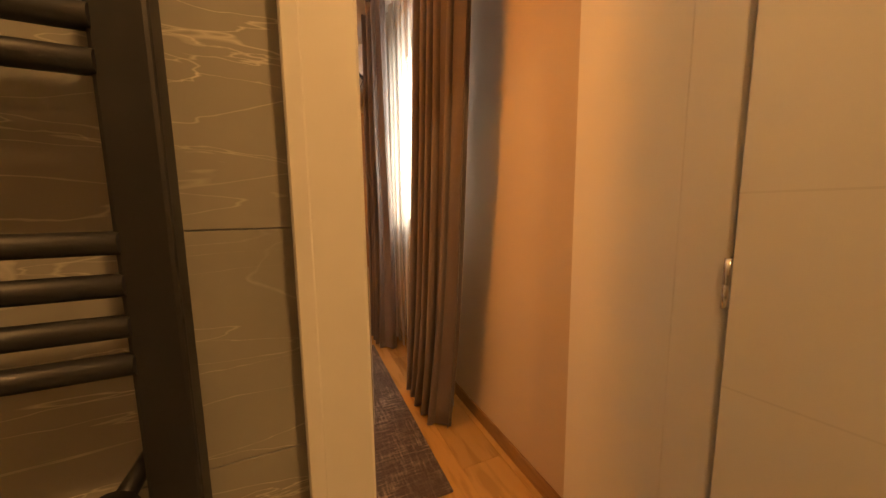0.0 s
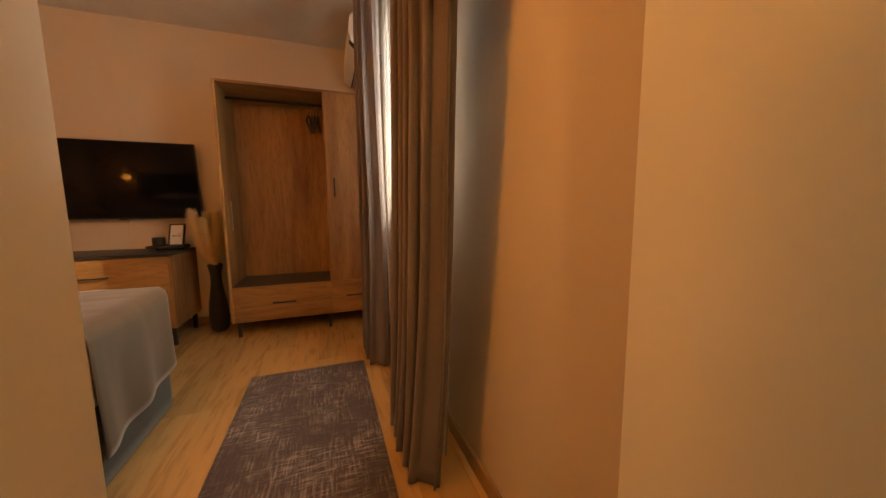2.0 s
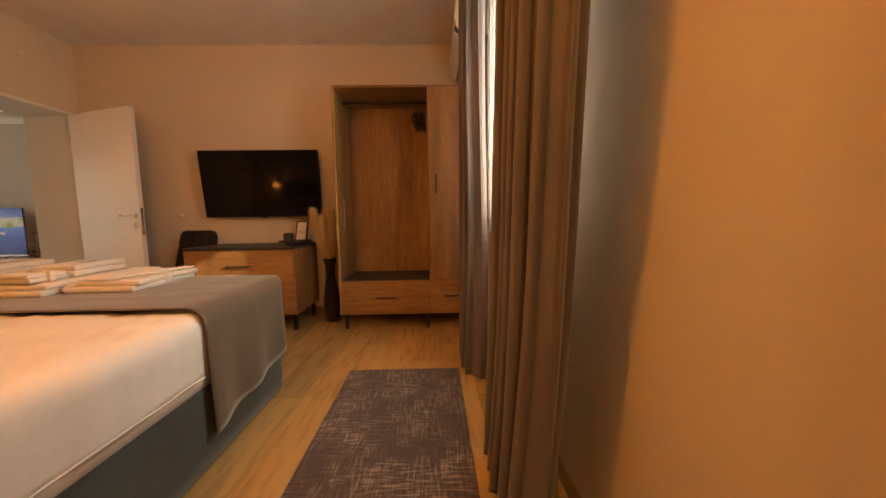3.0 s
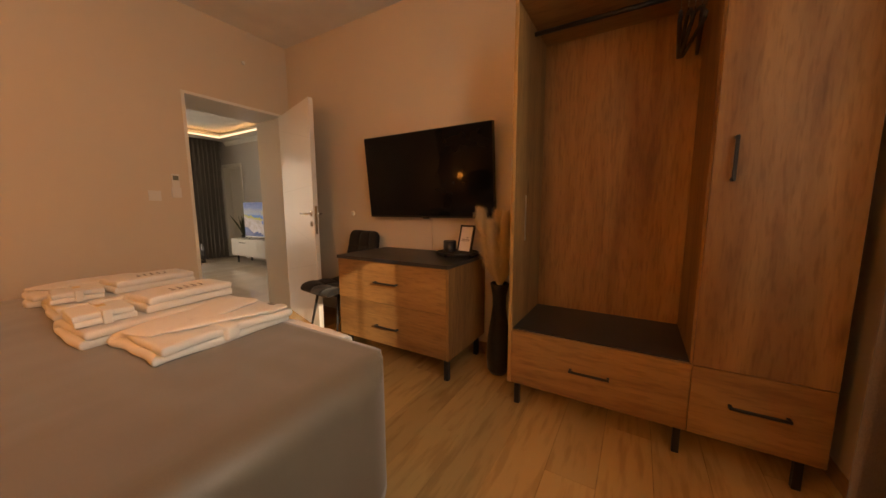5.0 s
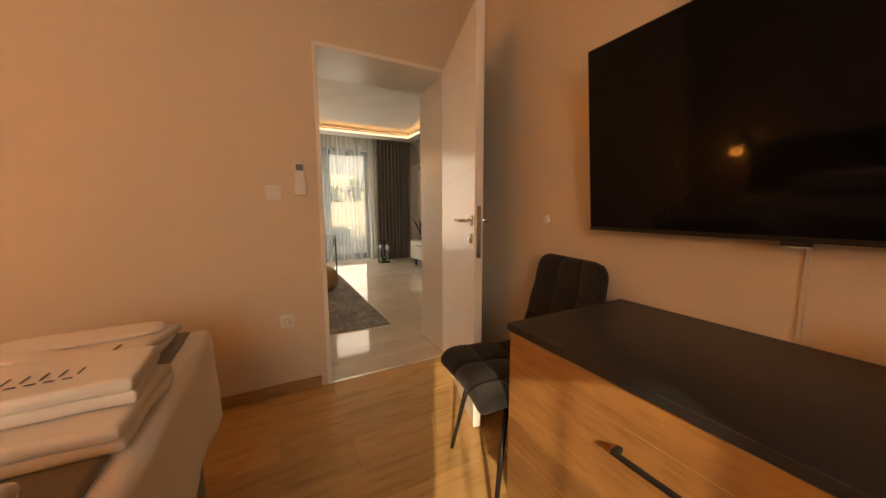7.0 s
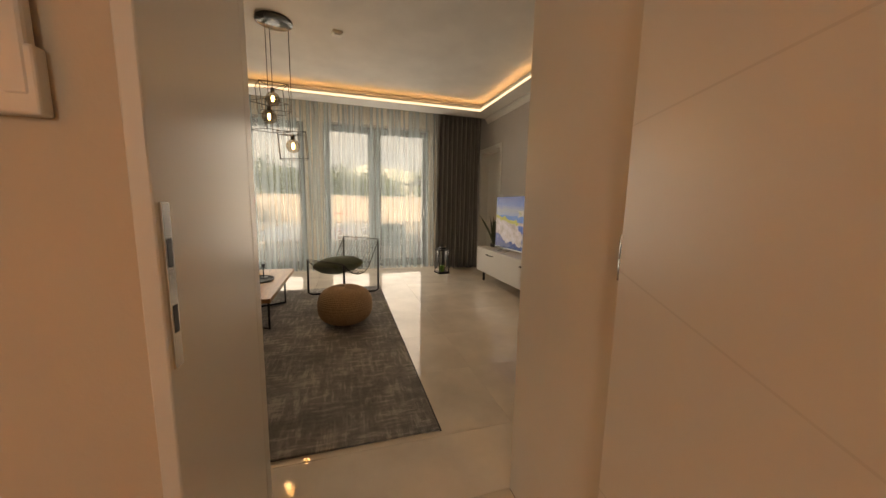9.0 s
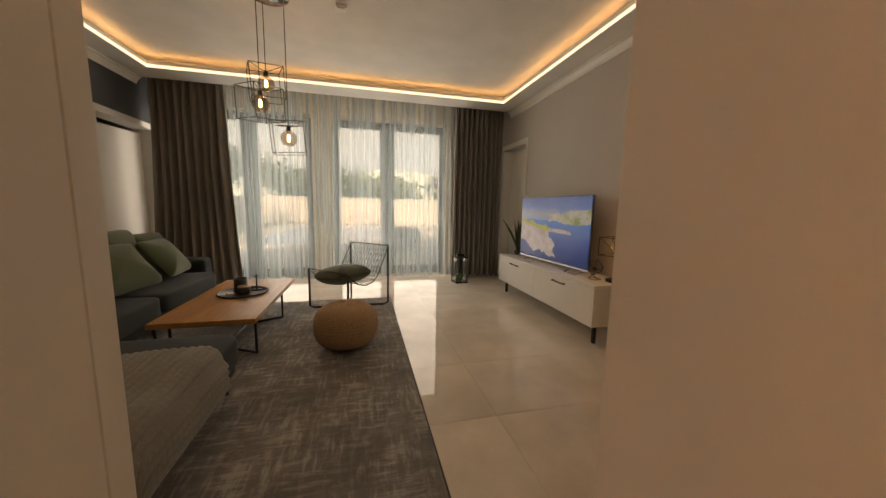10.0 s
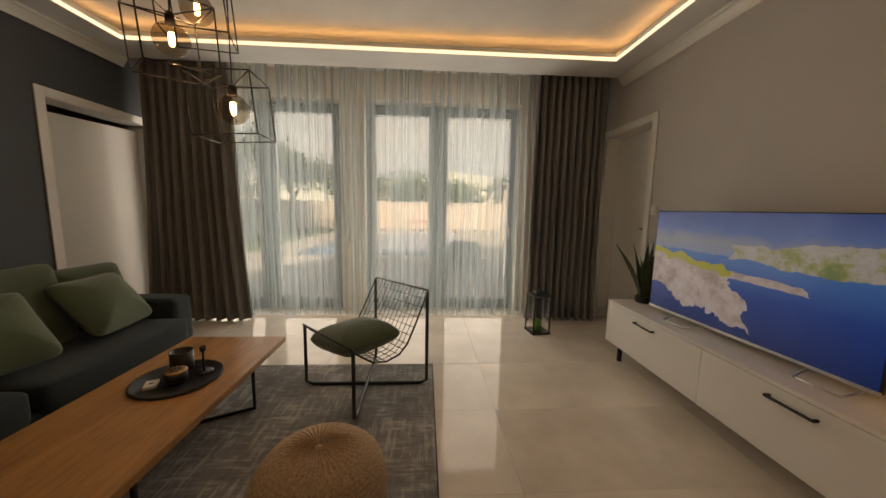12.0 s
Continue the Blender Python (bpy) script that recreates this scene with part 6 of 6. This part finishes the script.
ln = thing("lantern", "black metal floor lantern with a green candle", "lantern", pose(-7.28, 5.02, 0.0, 0, 0, 8))
q = 0.085
for sx in (-1, 1):
    for sy in (-1, 1):
        part("post", bm_box(sx * q - 0.006, sy * q - 0.006, 0.02, sx * q + 0.006, sy * q + 0.006, 0.38, 0.001, segs=1), BLACK, ln)
part("base", bm_box(-q - 0.012, -q - 0.012, 0, q + 0.012, q + 0.012, 0.02, 0.002, segs=1), BLACK, ln)
part("roof", bm_box(-q - 0.012, -q - 0.012, 0.38, q + 0.012, q + 0.012, 0.395, 0.002, segs=1), BLACK, ln)
part("vent", bm_box(-0.045, -0.045, 0.395, 0.045, 0.045, 0.43, 0.003, segs=1), BLACK, ln)
part("ring", bm_tube([(0.03 * math.cos(a), 0, 0.445 + 0.03 * math.sin(a)) for a in [i * 0.5236 for i in range(12)]], 0.004, 6, closed=True), BLACK, ln)
for m_ in (pose(0, -q, 0), pose(0, q, 0), pose(-q, 0, 0, 0, 0, 90), pose(q, 0, 0, 0, 0, 90)):
    part("pane", bm_box(-q + 0.007, -0.001, 0.021, q - 0.007, 0.001, 0.379), PANE, ln, "clear glass pane", at=m_)
cn = thing("candle", "green pillar candle inside the lantern", "candle", pose(-7.28, 5.02, 0.02))
part("wax", bm_lathe([(0, 0), (0.04, 0), (0.04, 0.10), (0.036, 0.104), (0, 0.098)], 28), plain("green_wax", (0.12, 0.30, 0.05), 0.5), cn)
part("wick", bm_tube([(0, 0, 0.098), (0.002, 0, 0.112)], 0.0015, 5), BLACK, cn)

AMBER = glass("smoked_bulb_glass", (0.74, 0.67, 0.58))
FILA = glow("filament", (1.0, 0.56, 0.20), 60.0)


def cage(parent, s, tilt, r=0.0032, ends=(0, 0)):
    """Twelve edges of a cube frame, with struts from one face to the holder."""
    P = [Vector((x * s, y * s, z * s)) for x in (-1, 1) for y in (-1, 1) for z in (-1, 1)]
    R = tilt.to_3x3()
    P = [R @ p for p in P]
    for i in range(8):
        for j in range(i + 1, 8):
            if bin(i ^ j).count("1") == 1:
                part("cage_bar", bm_tube([P[i], P[j]], r, 6), BLACK, parent)
    return P


def pendant(x, y, z, top, tilt, energy):
    d = thing("pendant_lamp", "black cube cage pendant with a smoked globe bulb", "pendant lamp", pose(x, y, z), group="cage pendants")
    P = cage(d, 0.118, tilt)
    hold = Vector((0, 0, 0.09))
    for p in sorted(P, key=lambda p: -p.z)[:4]:
        part("cage_bar", bm_tube([p, hold], 0.0028, 6), BLACK, d)
    part("socket", bm_lathe([(0, 0.10), (0.012, 0.10), (0.017, 0.085), (0.017, 0.055), (0, 0.055)], 18), BLACK, d)
    part("globe", bm_lathe([(0.016, 0.058)] + [(0.062 * math.sin(radians(a)), 0.062 * math.cos(radians(a))) for a in range(20, 180, 16)] + [(0, -0.062)], 28), AMBER, d, "smoked glass globe").visible_shadow = False
    part("filament", bm_lathe([(0, 0.03), (0.009, 0.026), (0.011, 0), (0.008, -0.022), (0, -0.026)], 12), FILA, d, "glowing filament")
    part("cable", bm_tube([(0, 0, 0.10), (0, 0, top - z)], 0.003, 6), BLACK, d)
    lamp("pendant_light", "POINT", pose(x, y, z - 0.045), energy, (1.0, 0.62, 0.30), radius=0.03)
    return d


PEND = ((-5.70, 2.885, 2.055, 20), (-5.553, 2.875, 1.862, 48), (-5.628, 3.05, 1.632, 8))
for x, y, z, a in PEND:
    pendant(x, y, z, H_LIV - 0.021, pose(0, 0, 0, 4, 3, a), 2.0)
cp = thing("ceiling_canopy", "round black ceiling plate holding three cables", "ceiling rose", pose(-5.67, 2.93, H_LIV - 0.022))
part("plate", bm_lathe([(0, 0.022), (0.15, 0.022), (0.155, 0.018), (0.155, 0.004), (0.15, 0), (0, 0)], 40), plain("black_mirror_plate", (0.03, 0.032, 0.035), 0.15), cp)
for k in range(3):
    part("screw", bm_lathe([(0, -0.004), (0.007, -0.003), (0.007, 0.001), (0, 0.001)], 10, at=(0.05 * math.cos(k * 2.1), 0.05 * math.sin(k * 2.1), 0)), CHROME, cp)
sm = thing("smoke_detector", "small square white smoke detector on the ceiling", "smoke detector", pose(-5.70, 3.465, H_LIV - 0.035, 0, 0, 10))
part("housing", bm_box(-0.045, -0.045, 0.008, 0.045, 0.045, 0.035, 0.006), PLASTIC, sm)
part("cap", bm_box(-0.03, -0.03, 0.0, 0.03, 0.03, 0.008, 0.004), PLASTIC, sm)

tl = thing("table_lamp", "black table lamp with a cube cage and globe bulb", "table lamp", pose(-4.965, 5.69, 0.507))
part("base", bm_lathe([(0, 0), (0.074, 0), (0.076, 0.004), (0.076, 0.018), (0.07, 0.022), (0, 0.022)], 36), BLACK, tl)
part("stem", bm_tube([(0, 0, 0.02), (0, 0, 0.235)], 0.006, 10), BLACK, tl)
sub = part("socket", bm_lathe([(0, 0.215), (0.015, 0.215), (0.018, 0.23), (0.018, 0.255), (0, 0.255)], 16), BLACK, tl)
Mx = pose(0, 0, 0.30, 0, 0, 20)
P = [Mx @ Vector((x * 0.105, y * 0.105, z * 0.075)) for x in (-1, 1) for y in (-1, 1) for z in (-1, 1)]
for i in range(8):
    for j in range(i + 1, 8):
        if bin(i ^ j).count("1") == 1:
            part("cage_bar", bm_tube([P[i], P[j]], 0.003, 6), BLACK, tl)
for p in P:
    if p.z > 0.3:
        part("cage_bar", bm_tube([p, Vector((0, 0, 0.24))], 0.0025, 6), BLACK, tl)
part("globe", bm_lathe([(0.014, 0.252)] + [(0.05 * math.sin(radians(a)), 0.30 - 0.05 * math.cos(radians(a))) for a in range(20, 180, 16)] + [(0, 0.35)], 26), AMBER, tl, "smoked glass globe").visible_shadow = False
part("filament", bm_lathe([(0, 0.27), (0.008, 0.275), (0.010, 0.30), (0.007, 0.32), (0, 0.325)], 12), FILA, tl, "glowing filament")
lamp("table_lamp_light", "POINT", pose(-4.965, 5.69, 0.807), 1.7, (1.0, 0.55, 0.24), radius=0.02)
cb = thing("candle_holder", "black wire cube candle holder on the bench", "candle holder", pose(-5.09, 5.585, 0.507))
Mx = pose(0, 0, 0.105, 35, 45, 15)
P = [Mx @ Vector((x * 0.042, y * 0.042, z * 0.042)) for x in (-1, 1) for y in (-1, 1) for z in (-1, 1)]
for i in range(8):
    for j in range(i + 1, 8):
        if bin(i ^ j).count("1") == 1:
            part("cage_bar", bm_tube([P[i], P[j]], 0.0028, 6), BLACK, cb)
low = min(P, key=lambda p: p.z)
part("ring_base", bm_tube([(0.05 * math.cos(a), 0.05 * math.sin(a), 0.004) for a in [i * 0.349 for i in range(18)]], 0.0028, 6, closed=True), BLACK, cb)
for k in range(3):
    part("strut", bm_tube([(0.05 * math.cos(k * 2.09), 0.05 * math.sin(k * 2.09), 0.004), low], 0.0028, 6), BLACK, cb)
part("cup", bm_lathe([(0, 0.085), (0.018, 0.087), (0.019, 0.108), (0.015, 0.108), (0, 0.095)], 18), BLACK, cb)

pc = thing("picture", "framed pale print on the slate wall", "picture", pose(0, 0, 0))
part("frame", bm_box(-6.06, LS + 0.002, 0.87, -5.40, LS + 0.022, 1.43, 0.003, segs=1), TRIM, pc)
part("print", bm_box(-6.03, LS + 0.022, 0.90, -5.43, LS + 0.024, 1.40), PAPER, pc)

# ---- outside ----
PAVING = plain("pale_terrace_paving", (0.48, 0.45, 0.41), 0.7, vary=0.1, scale=1.2)
GRASS = plain("lawn", (0.09, 0.13, 0.035), 0.9, vary=0.3, scale=6.0, bump=0.5)
WHITEW = plain("whitewashed_wall", (0.40, 0.36, 0.32), 0.8, vary=0.06)
WATER = plain("pool_water", (0.03, 0.22, 0.48), 0.12, vary=0.15, scale=2.0, bump=0.3, grain=9.0)
WATER.node_tree.nodes["Principled BSDF"].inputs["Specular IOR Level"].default_value = 0.12
b = bm_box(-60, -60, -0.5, LX - 0.3, 60, -0.12)
struct("ground", b, GRASS, "green lawn round the house", "ground")
struct("ground_east", bm_box(1.55, -60, -0.5, 60, 60, -0.12), GRASS, "green lawn behind the house", "ground")
struct("pavement_terrace", bm_box(-24.4, -1.0, -0.12, LX - 0.3, 14, -0.05), PAVING, "pale stone terrace round the pool", "pavement")
pool = thing("swimming_pool", "blue swimming pool with a pale rim", "pool", pose(0, 0, 0), kind="structure")
part("water", bm_box(-21.3, 0.4, -0.05, -12.7, 5.4, -0.038), WATER, pool)
for a in ((-21.7, 0.0, -12.3, 0.4), (-21.7, 5.4, -12.3, 5.8), (-21.7, 0.4, -21.3, 5.4), (-12.7, 0.4, -12.3, 5.4)):
    part("coping", bm_box(a[0], a[1], -0.05, a[2], a[3], -0.015, 0.008), PAVING, pool)
gwall = thing("garden_wall", "long whitewashed garden wall", "wall", pose(0, 0, 0), kind="structure")
part("wall", bm_box(-25.0, -14, -0.12, -24.7, 30, 1.55, 0.01), WHITEW, gwall)
part("coping", bm_box(-25.05, -14, 1.55, -24.65, 30, 1.62, 0.01), PAVING, gwall)
part("wall", bm_box(-24.7, -4.6, -0.12, LX - 0.3, -4.3, 1.5, 0.01), WHITEW, gwall)


def lounger(x, y, rz):
    d = thing("sun_lounger", "grey cushioned garden armchair on the terrace", "garden chair", pose(x, y, -0.05, 0, 0, rz), group="terrace chairs")
    AL = BLACK
    for sx in (-0.3, 0.3):
        for yy in (-0.32, 0.32):
            part("leg", bm_box(sx - 0.02, yy - 0.02, 0, sx + 0.02, yy + 0.02, 0.58, 0.003, segs=1), FRAME_GREY, d)
        part("arm", bm_box(sx - 0.03, -0.36, 0.58, sx + 0.03, 0.36, 0.61, 0.004, segs=1), FRAME_GREY, d)
    part("seat_frame", bm_box(-0.29, -0.34, 0.26, 0.29, 0.34, 0.30, 0.004, segs=1), FRAME_GREY, d)
    part("seat_cushion", bm_soft(0.56, 0.64, 0.12, 0.4, 0.25), OUTC, d, at=pose(0, 0, 0.30))
    part("back_cushion", bm_soft(0.56, 0.55, 0.12, 0.4, 0.25), OUTC, d, at=pose(0, 0.30, 0.40, 72))
    return d


OUTC = cloth("outdoor_cushion", (0.06, 0.075, 0.08), 300)
lounger(-9.85, 4.52, 75)
lounger(-11.6, 6.3, 150)
pg = thing("gazebo", "grey wooden garden gazebo with a hipped roof", "gazebo", pose(-18.5, 8.6, -0.05))
for x in (-1.6, 1.6):
    for y in (-1.6, 1.6):
        part("post", bm_box(x - 0.08, y - 0.08, 0, x + 0.08, y + 0.08, 2.2), WHITEW, pg)
b = bmesh.new()
vs4 = [b.verts.new((x, y, 2.2)) for x, y in ((-2, -2), (2, -2), (2, 2), (-2, 2))]
ap = b.verts.new((0, 0, 3.0))
for i in range(4):
    b.faces.new((vs4[i], vs4[(i + 1) % 4], ap))
b.faces.new(vs4[::-1])
part("roof", b, plain("grey_roof", (0.2, 0.2, 0.2), 0.8), pg)
umb = thing("side_table", "low red garden table beside the pool", "garden table", pose(-22.5, 3.4, -0.05))
part("tabletop", bm_box(-0.5, -0.6, 0.5, 0.5, 0.6, 0.56, 0.01), plain("red_paint", (0.4, 0.06, 0.04), 0.5), umb)
for x in (-0.4, 0.4):
    for y in (-0.5, 0.5):
        part("leg", bm_box(x - 0.03, y - 0.03, 0, x + 0.03, y + 0.03, 0.5), WHITEW, umb)

BARK = plain("bark", (0.10, 0.075, 0.055), 0.9, vary=0.3, scale=20)
FOL, t, bb = nodes_of("foliage", 0.6)
g = t.nodes.new("ShaderNodeNewGeometry")
t.links.new(ramp(t, g.outputs["Random Per Island"], [(0.0, (0.03, 0.05, 0.018)), (1.0, (0.10, 0.13, 0.045))]), bb.inputs["Base Color"])


def tree(x, y, h, spread, seed, label):
    d = thing("tree", label, "tree", pose(x, y, -0.12), group="garden trees")
    rnd = random.Random(seed)
    trunk = bm_tube([(0, 0, 0), (0.05, 0.03, h * 0.25), (0.0, 0.1, h * 0.5), (0.05, 0.1, h * 0.75)], [h * 0.035, h * 0.028, h * 0.02, h * 0.01], 10)
    tips = []
    for k in range(9):
        a = rnd.random() * 6.28
        z0 = h * (0.25 + 0.35 * rnd.random())
        r = spread * (0.5 + 0.5 * rnd.random())
        e = (r * math.cos(a), r * math.sin(a), z0 + h * (0.15 + 0.3 * rnd.random()))
        bm_tube([(0.02, 0.05, z0), (e[0] * 0.5, e[1] * 0.5, (z0 + e[2]) / 2 + 0.1), e], [h * 0.014, h * 0.009, h * 0.004], 6, bm=trunk)
        tips.append(e)
    part("trunk", trunk, BARK, d)
    verts, faces = [], []
    for e in tips + [(0, 0, h * 0.85), (0.1, 0.2, h * 0.7)]:
        for _ in range(420):
            v = Vector((rnd.gauss(0, 1), rnd.gauss(0, 1), rnd.gauss(0, 0.75))) * spread * 0.30
            c0 = Vector(e) + v
            if c0.z < h * 0.12:
                continue
            s = 0.07 + 0.08 * rnd.random()
            n1 = Vector((rnd.gauss(0, 1), rnd.gauss(0, 1), rnd.gauss(0, 1))).normalized()
            n2 = n1.orthogonal().normalized()
            i = len(verts)
            verts += [c0 - n1 * s, c0 + n2 * s * 0.5, c0 + n1 * s, c0 - n2 * s * 0.5]
            faces.append((i, i + 1, i + 2, i + 3))
    me = bpy.data.meshes.new("crown")
    me.from_pydata([tuple(v) for v in verts], [], faces)
    me.materials.append(FOL)
    ob = new("crown", me)
    ob.parent = d
    return d


for k, (x, y, h, s) in enumerate(((-27.5, -5.5, 5.2, 2.2), (-28, -1.5, 3.6, 2.0), (-28, 2.5, 3.2, 1.9), (-27, 6.2, 2.9, 1.8), (-28, 11, 3.4, 2.0), (-21.5, -6.3, 4.6, 1.8), (-16.0, -6.4, 3.6, 1.6))):
    tree(x, y, h, s, 30 + k, "green leafy garden tree behind the white wall")


def hills():
    m, t, b = nodes_of("haze_paled_hill", 1.0)
    # base colour is paled to stand for the haze over the distance
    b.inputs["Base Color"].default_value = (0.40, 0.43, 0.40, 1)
    bm = bmesh.new()
    def f(u, v):
        y = -500 + 1000 * u
        hgt = 60 + 42 * noise.noise((u * 6, 3.1, 0)) + 14 * noise.noise((u * 23, 1.1, 0))
        return (-560 - 60 * v, y, hgt * v - 2)
    bm_grid(f, 90, 4, bm=bm)
    return struct("backdrop", bm, m, "blue-green hills in the distance, haze put into their colour", "backdrop")


def hazy_sky():
    """Bright evening haze above the hills: a far curved screen with faint cloud."""
    m, t, b = nodes_of("sky_haze", 1.0)
    n = put(t, "ShaderNodeTexNoise", Scale=1.0, Detail=5.0, Roughness=0.6)
    t.links.new(coords(t, (0.004, 0.004, 0.014)), n.inputs[0])
    b.inputs["Base Color"].default_value = (0, 0, 0, 1)
    t.links.new(ramp(t, n.outputs[0], [(0.35, (0.80, 0.83, 0.84)), (0.65, (1.0, 0.96, 0.88))]), b.inputs["Emission Color"])
    b.inputs["Emission Strength"].default_value = 0.74
    def f(u, v):
        a = math.pi * (0.5 + u)
        return (-20 + 800 * math.cos(a), 800 * math.sin(a), -20 + 620 * v)
    return struct("backdrop_sky", bm_grid(f, 48, 4), m, "bright hazy sky behind the hills", "sky")


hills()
hazy_sky()
struct("ground_far", bm_box(-900, -700, -0.9, -60, 700, -0.5), GRASS, "far open ground", "ground")

# ---- floors, laid piece by piece ----
struct("subfloor", bm_box(LX - 0.3, LS, -0.12, XP, HN, -0.006), GROUT, "grout bed under the cream tiles", "floor")
fl = thing("floor_living", "polished cream stone tile floor", "floor", kind="structure")
tm = {}
def slab(w, l, material, name, t=0.016, bev=0.0006):
    key = (round(w, 3), round(l, 3), name)
    if key not in tm:
        tm[key] = mesh_of(name, bm_box(-w / 2, -l / 2, -t, w / 2, l / 2, 0, bev, segs=1), material)
    return tm[key]


def lay(name, material, parent, x0, x1, y0, y1, w, l, ox, oy, gap, stagger=0.0):
    i0 = math.floor((x0 - ox) / w)
    i1 = math.ceil((x1 - ox) / w)
    for i in range(i0, i1):
        off = oy + (stagger * l * (i % 3) if stagger else 0)
        for j in range(math.floor((y0 - off) / l), math.ceil((y1 - off) / l)):
            a0, a1 = max(ox + i * w, x0), min(ox + (i + 1) * w, x1)
            c0, c1 = max(off + j * l, y0), min(off + (j + 1) * l, y1)
            if a1 - a0 < 0.02 or c1 - c0 < 0.02:
                continue
            ob = new(name, slab(a1 - a0 - gap, c1 - c0 - gap, material, name))
            ob.location = ((a0 + a1) / 2, (c0 + c1) / 2, 0)
            ob.parent = parent


lay("floor_tile", TILE, fl, LX, XP, LS, HN, 0.6, 1.2, -3.6, 4.31, 0.0009)
lay("floor_tile", TILE, fl, XP, XW - 0.02, 3.25, 4.106, 0.6, 1.2, -3.6, 4.31, 0.002)
struct("subfloor_bedroom", bm_box(XP, YS, -0.12, XE, YN, -0.008), plain("dark_joint", (0.16, 0.10, 0.05), 0.9), "dark joint bed under the planks", "floor")
fb = thing("floor_bedroom", "warm oak plank floor", "floor", kind="structure")
lay("plank", OAK_FLOOR, fb, XW - 0.02, XE, YS, YN, 0.2, 1.2, -2.79, 0.85, 0.0012, 0.37)
tiles = {}
for j in range(9):
    z0 = -0.065 + 0.30 * j
    for i in range(5):
        x1 = 0.404 - 0.6 * i
        x0 = max(x1 - 0.6, XW + 0.5)
        a, c = max(z0, 0.0) + 0.0005, min(z0 + 0.30, 2.6) - 0.0005
        if c - a < 0.03 or x1 - x0 < 0.03:
            continue
        key = (round(x1 - x0, 3), round(c - a, 3))
        if key not in tiles:
            tiles[key] = mesh_of("wall_tile", bm_box(-(x1 - x0) / 2 + 0.001, -0.009, -(c - a) / 2, (x1 - x0) / 2 - 0.001, 0.009, (c - a) / 2, 0.001, segs=1), BATH_TILE)
        ob = new("wall_tile", tiles[key])
        ob.location = ((x0 + x1) / 2, 0.579, (a + c) / 2)
        ob.parent = WALL_TILES
# light of the mirrored west lamp and of the added east fill
for *at, watts, size in LAMPS:
    lamp("wall_lamp_and_fill_light", "POINT", pose(*at), watts, WARM, radius=size)
lamp("bathroom_light", "POINT", pose(0.75, -0.45, 2.52), 52, (1.0, 0.575, 0.24), radius=0.05)
